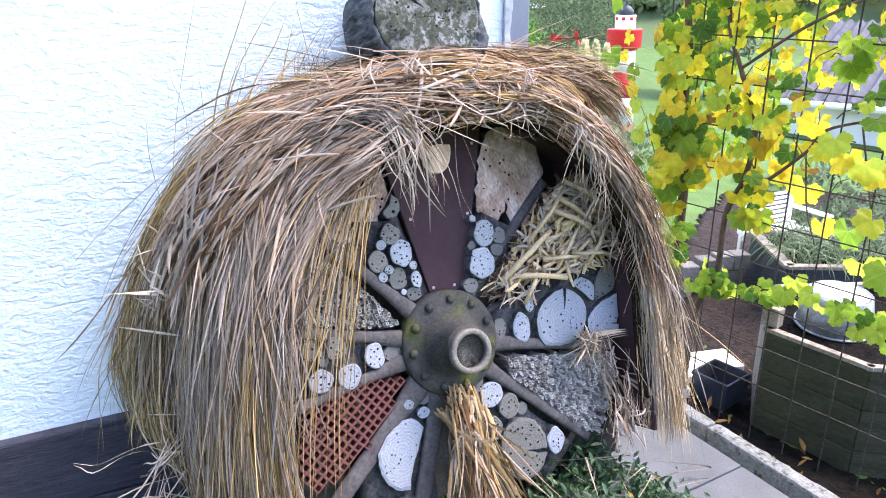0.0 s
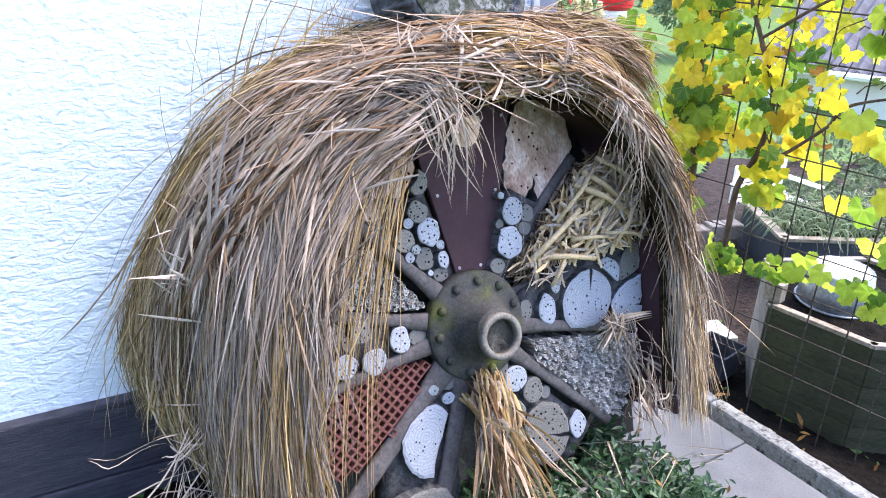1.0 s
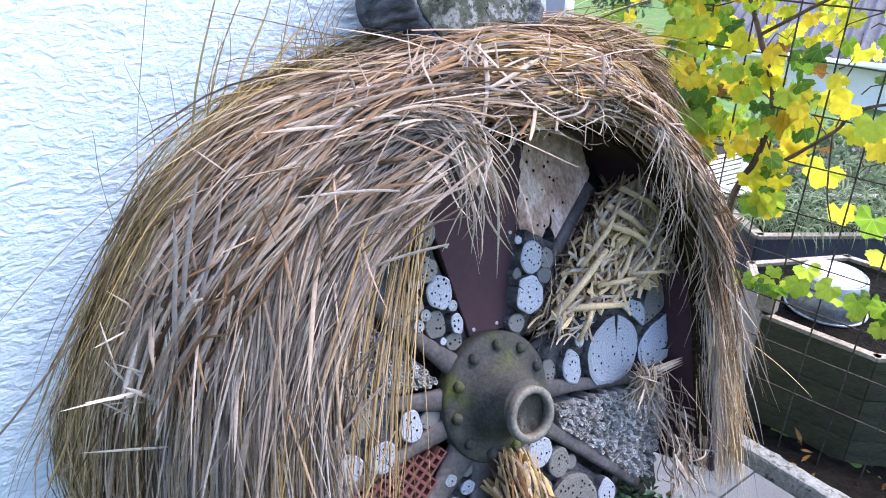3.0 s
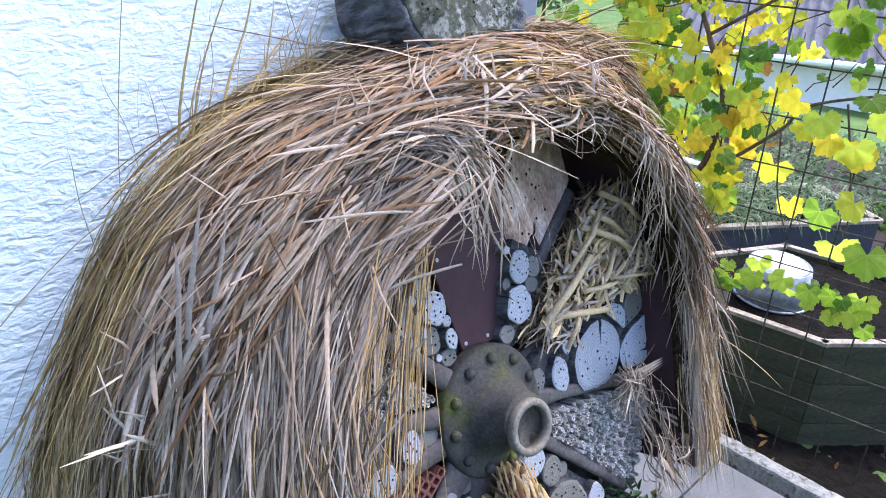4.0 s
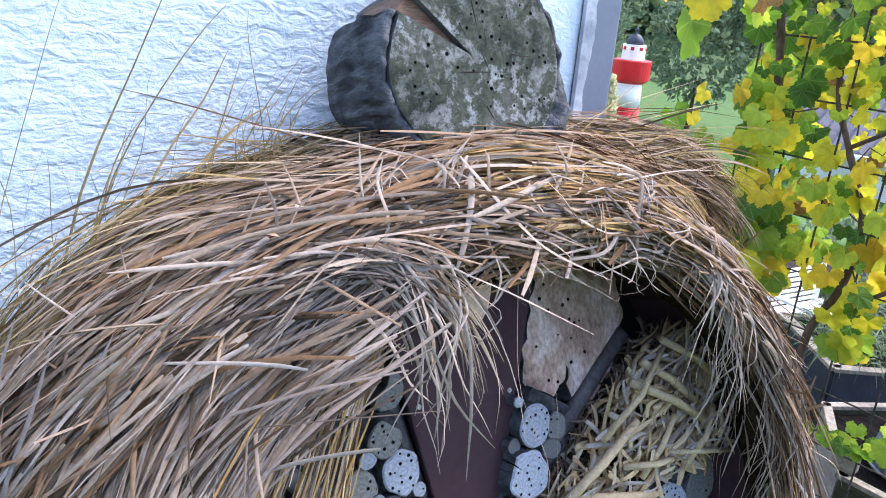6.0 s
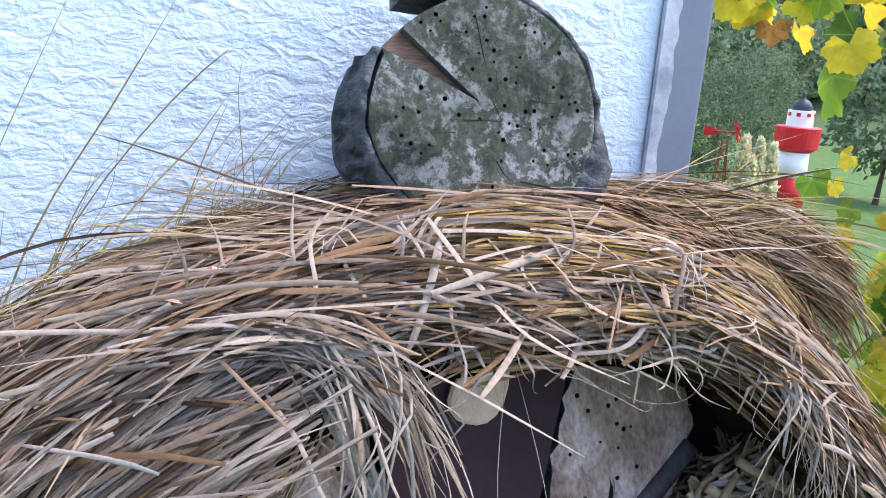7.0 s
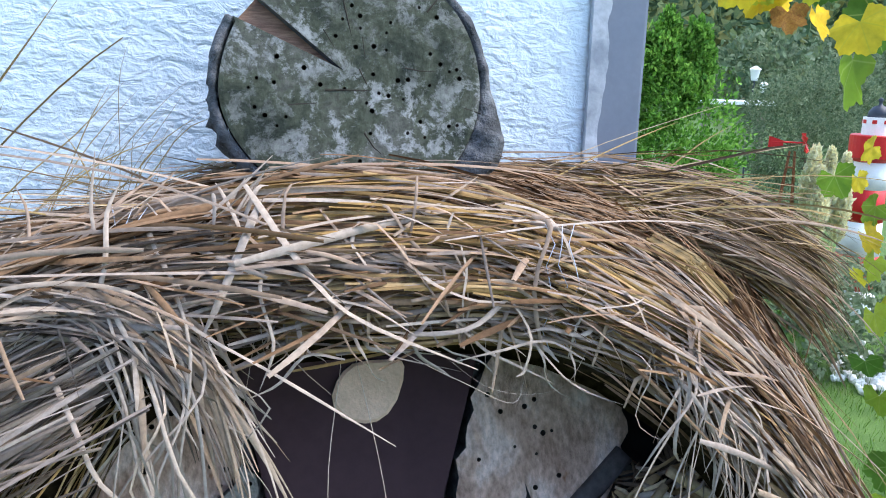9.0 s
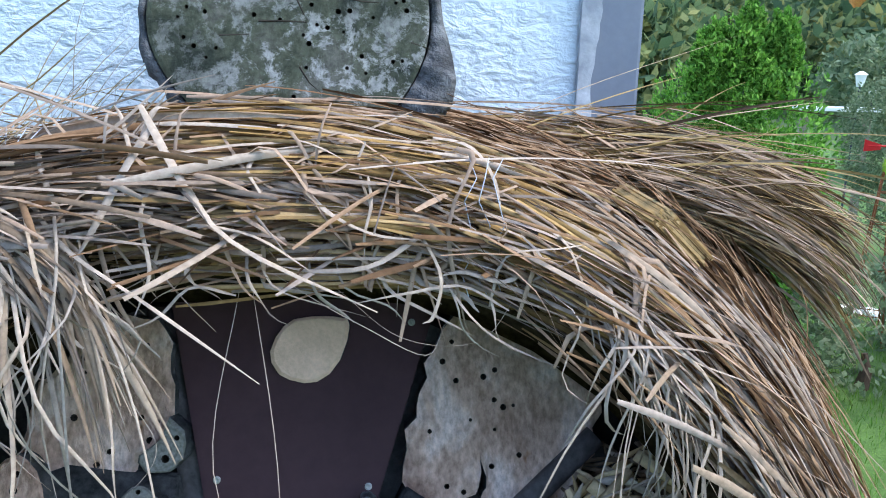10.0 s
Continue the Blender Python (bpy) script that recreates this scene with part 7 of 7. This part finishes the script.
def windmill():
    w = thing("garden_windmill", pose(1.14, 6.20, -0.10), "small red ornamental windmill in the border", "windmill")
    for sx, sy in ((-1, -1), (1, -1), (1, 1), (-1, 1)):
        part("tower_leg", tube(bmesh.new(), [(sx * .11, sy * .11, 0), (sx * .016, sy * .016, 1.33)], .006, .005, 6), RUST, w)
    for z in (.3, .6, .9, 1.1, 1.22):
        s = .11 - .07 * z
        for k in range(4):
            p, q = ((-1, -1), (1, -1), (1, 1), (-1, 1))[k], ((1, -1), (1, 1), (-1, 1), (-1, -1))[k]
            part("tower_brace", tube(bmesh.new(), [(p[0] * s, p[1] * s, z), (q[0] * s, q[1] * s, z)], .004, seg=5), RUST, w)
    part("axle", tube(bmesh.new(), [(-.13, 0, 1.39), (.08, 0, 1.39)], .006, seg=8), RED, w)
    part("tail_vane", extrude_poly([(-.155, 1.352), (-.062, 1.366), (-.062, 1.40), (-.155, 1.428)], -.004, .004), RED, w, m=pose(0, 0, 0, 90, 0, 0))
    for k in range(8):
        part("blade", extrude_poly([(-.008, .014), (.008, .014), (.024, .068), (-.024, .068)], -.002, .002), RED, w, m=pose(.075, 0, 1.39, 0, 75, 0) @ pose(0, 0, 0, 0, 0, 45 * k) @ pose(0, 0, 0, 0, 25, 0))


windmill()


def lighthouse():
    l = thing("garden_lighthouse", pose(1.70, 6.50, 0), "red and white striped ornamental lighthouse", "lighthouse")
    r = lambda z: .165 - .050 * z
    for k, (z0, z1) in enumerate(((0, .25), (.25, .50), (.50, .74), (.74, .97), (.97, 1.16))):
        part("band", lathe([(0, z0), (r(z0), z0), (r(z1), z1 - .001), (0, z1 - .001)], 32), RED if k % 2 else WHITE, l, smooth=True)
    part("gallery", lathe([(0, 1.16), (.115, 1.16), (.155, 1.19), (.158, 1.34), (.150, 1.345), (0, 1.345)], 32), RED, l, "red gallery")
    part("lantern_room", lathe([(0, 1.345), (.092, 1.345), (.092, 1.465), (0, 1.465)], 24), WHITE, l, "white lantern room")
    for k in range(8):
        q = radians(45 * k + 20)
        part("lantern_window", box(bmesh.new(), .088, 0, 1.435, .016, .028, .026), RED, l, m=Matrix.Rotation(q, 4, "Z"))
    part("cap", lathe([(0, 1.465), (.070, 1.465), (.066, 1.50), (.040, 1.535), (.012, 1.548), (.012, 1.57), (.018, 1.585), (0, 1.60)], 24), POT, l, "dark domed cap", smooth=True)


lighthouse()


def pampas():
    p = thing("pampas_grass", pose(1.40, 6.20, 0), "cream pampas grass with feathery plumes", "pampas grass")
    g = np.random.default_rng(121)
    for k in range(7):
        x, y, h = g.normal(0, .085), g.normal(0, .06), g.uniform(1.02, 1.24)
        me = cloud(1500, [(x, y, h - .06 * j, .026 + .012 * j, .026 + .012 * j, .07) for j in range(5)] + [(x, y, h - .34, .055, .055, .09)], .03, 130 + k, 2.4)
        me.materials.append(PAMPAS)
        plume = part("plume", me, None, p)
        part("stalk", tube(bmesh.new(), [(x * .4, y * .4, 0), (x, y, h - .2)], .006, .004, 5), PAMPAS, plume)
    n = 320
    a, L = g.uniform(0, 6.28, n), g.uniform(.2, .5, n)
    c = np.stack((g.normal(0, .06, n), g.normal(0, .06, n), np.zeros(n)), 1)
    d = np.stack((np.cos(a), np.sin(a), np.zeros(n)), 1) * L[:, None]
    me = ribbons(spline(np.stack((c, c + d * .25 + (0, 0, .4), c + d * .65 + (0, 0, .5), c + d + (0, 0, .25)), 1), np.tile(np.linspace(0, 1, 7), (n, 1))), g.uniform(.006, .012, n), centre=(0, 0, -2), seed=9)
    me.materials.append(SHRUB)
    tagged(part("leaf_clump", me, None, p, "grey-green arching leaves"), kind="stuff")


pampas()


def lamps():
    for x, y, z in ((1.46, 12.44, 1.88), (1.99, 16.0, 1.66)):
        l = thing("garden_lamp", pose(x, y, z - 1.17) @ Matrix.Diagonal((.45, .45, .45, 1)), "slim lamp post with a white lantern", "street lamp", "lamp posts")
        part("pole", tube(bmesh.new(), [(0, 0, -2), (0, 0, 2.3)], .035, .03, 8), POT, l)
        part("lantern", lathe([(0, 2.2), (.10, 2.2), (.16, 2.55), (0, 2.55)], 16), WINDOW, l, "white lantern glass")
        part("cap", lathe([(0, 2.55), (.2, 2.55), (.05, 2.65), (0, 2.66)], 16), WHITE, l)


lamps()


def shed():
    m = pose(8.9, 9.3, -1.1, 0, 0, -40)
    s = thing("garden_shed", m, "low white shed with a grey corrugated roof", "shed")
    part("wall", box(bmesh.new(), -.4, 0, .55, 6.4, 2.6, 1.4, .01), WHITE, s)
    bm = bmesh.new()
    rows = []
    for y, z in ((-1.6, 1.20), (1.7, 2.15)):
        rows.append([[bm.verts.new((-3.8 + 6.8 * i / 240, y, z + .03 * math.sin(i * 1.05) + o)) for i in range(241)] for o in (0, .02)])
    for i in range(240):
        for o in (0, 1):
            bm.faces.new((rows[0][o][i], rows[0][o][i + 1], rows[1][o][i + 1], rows[1][o][i]))
        bm.faces.new((rows[0][0][i], rows[0][0][i + 1], rows[0][1][i + 1], rows[0][1][i]))
    part("roof", bm, SHEETROOF, s, "grey corrugated roof")
    part("terrace", box(bmesh.new(), -.4, -2.9, .02, 7.2, 3.0, .08, .01), WHITE, s, "pale terrace slab before the shed")
    part("gutter", tube(bmesh.new(), [(-3.8, -1.66, 1.17), (3, -1.66, 1.17)], .05, seg=8), WHITE, s, "pale gutter")


shed()


def shelter():
    s = thing("garden_table", pose(1.12, 11.0, .30, 0, 0, 10), "small white-topped wooden garden table", "table")
    part("top", box(bmesh.new(), 0, 0, 1.12, .9, .5, .05, .008), WHITE, s, "white top")
    for x in (-.35, .35):
        part("leg", box(bmesh.new(), x, 0, .40, .09, .09, 1.4, .01), CAPWOOD, s)


shelter()


def grass():
    g = np.random.default_rng(141)
    n = 9000
    x, y = g.uniform(.7, 3.2, n), g.uniform(3.6, 7.2, n)
    keep = (x < 1.55 + .18 * (y - 3.5)) & (x > .2)
    x, y = x[keep], y[keep]
    n = len(x)
    c = np.stack((x, y, np.zeros(n)), 1)
    d = g.normal(0, .014, (n, 3)) + (0, 0, .045)
    me = ribbons(np.stack((c, c + d * .5, c + d + g.normal(0, .006, (n, 3))), 1), g.uniform(.003, .006, n), centre=(0, 0, -50), seed=8)
    me.materials.append(GRASS)
    thing("lawn_grass", Matrix(), "short mown green lawn grass", "grass", kind="stuff", data=me)


grass()


def pebbles():
    g = np.random.default_rng(151)
    bm = bmesh.new()
    for k in range(260):
        x, y = (1.62 + g.normal(0, .10), 5.35 + g.normal(0, .20)) if k % 2 else (1.0 + .6 * g.random(), 6.9 + g.normal(0, .05))
        bmesh.ops.create_icosphere(bm, subdivisions=1, radius=1, matrix=pose(x, y, .02, *g.uniform(0, 360, 3)) @ Matrix.Diagonal((*(g.uniform(.015, .035, 3)), 1)))
    thing("pebble_edge", Matrix(), "pale pebbles edging the lawn", "pebbles", kind="stuff", data=mesh_of(bm, WHITE))


pebbles()
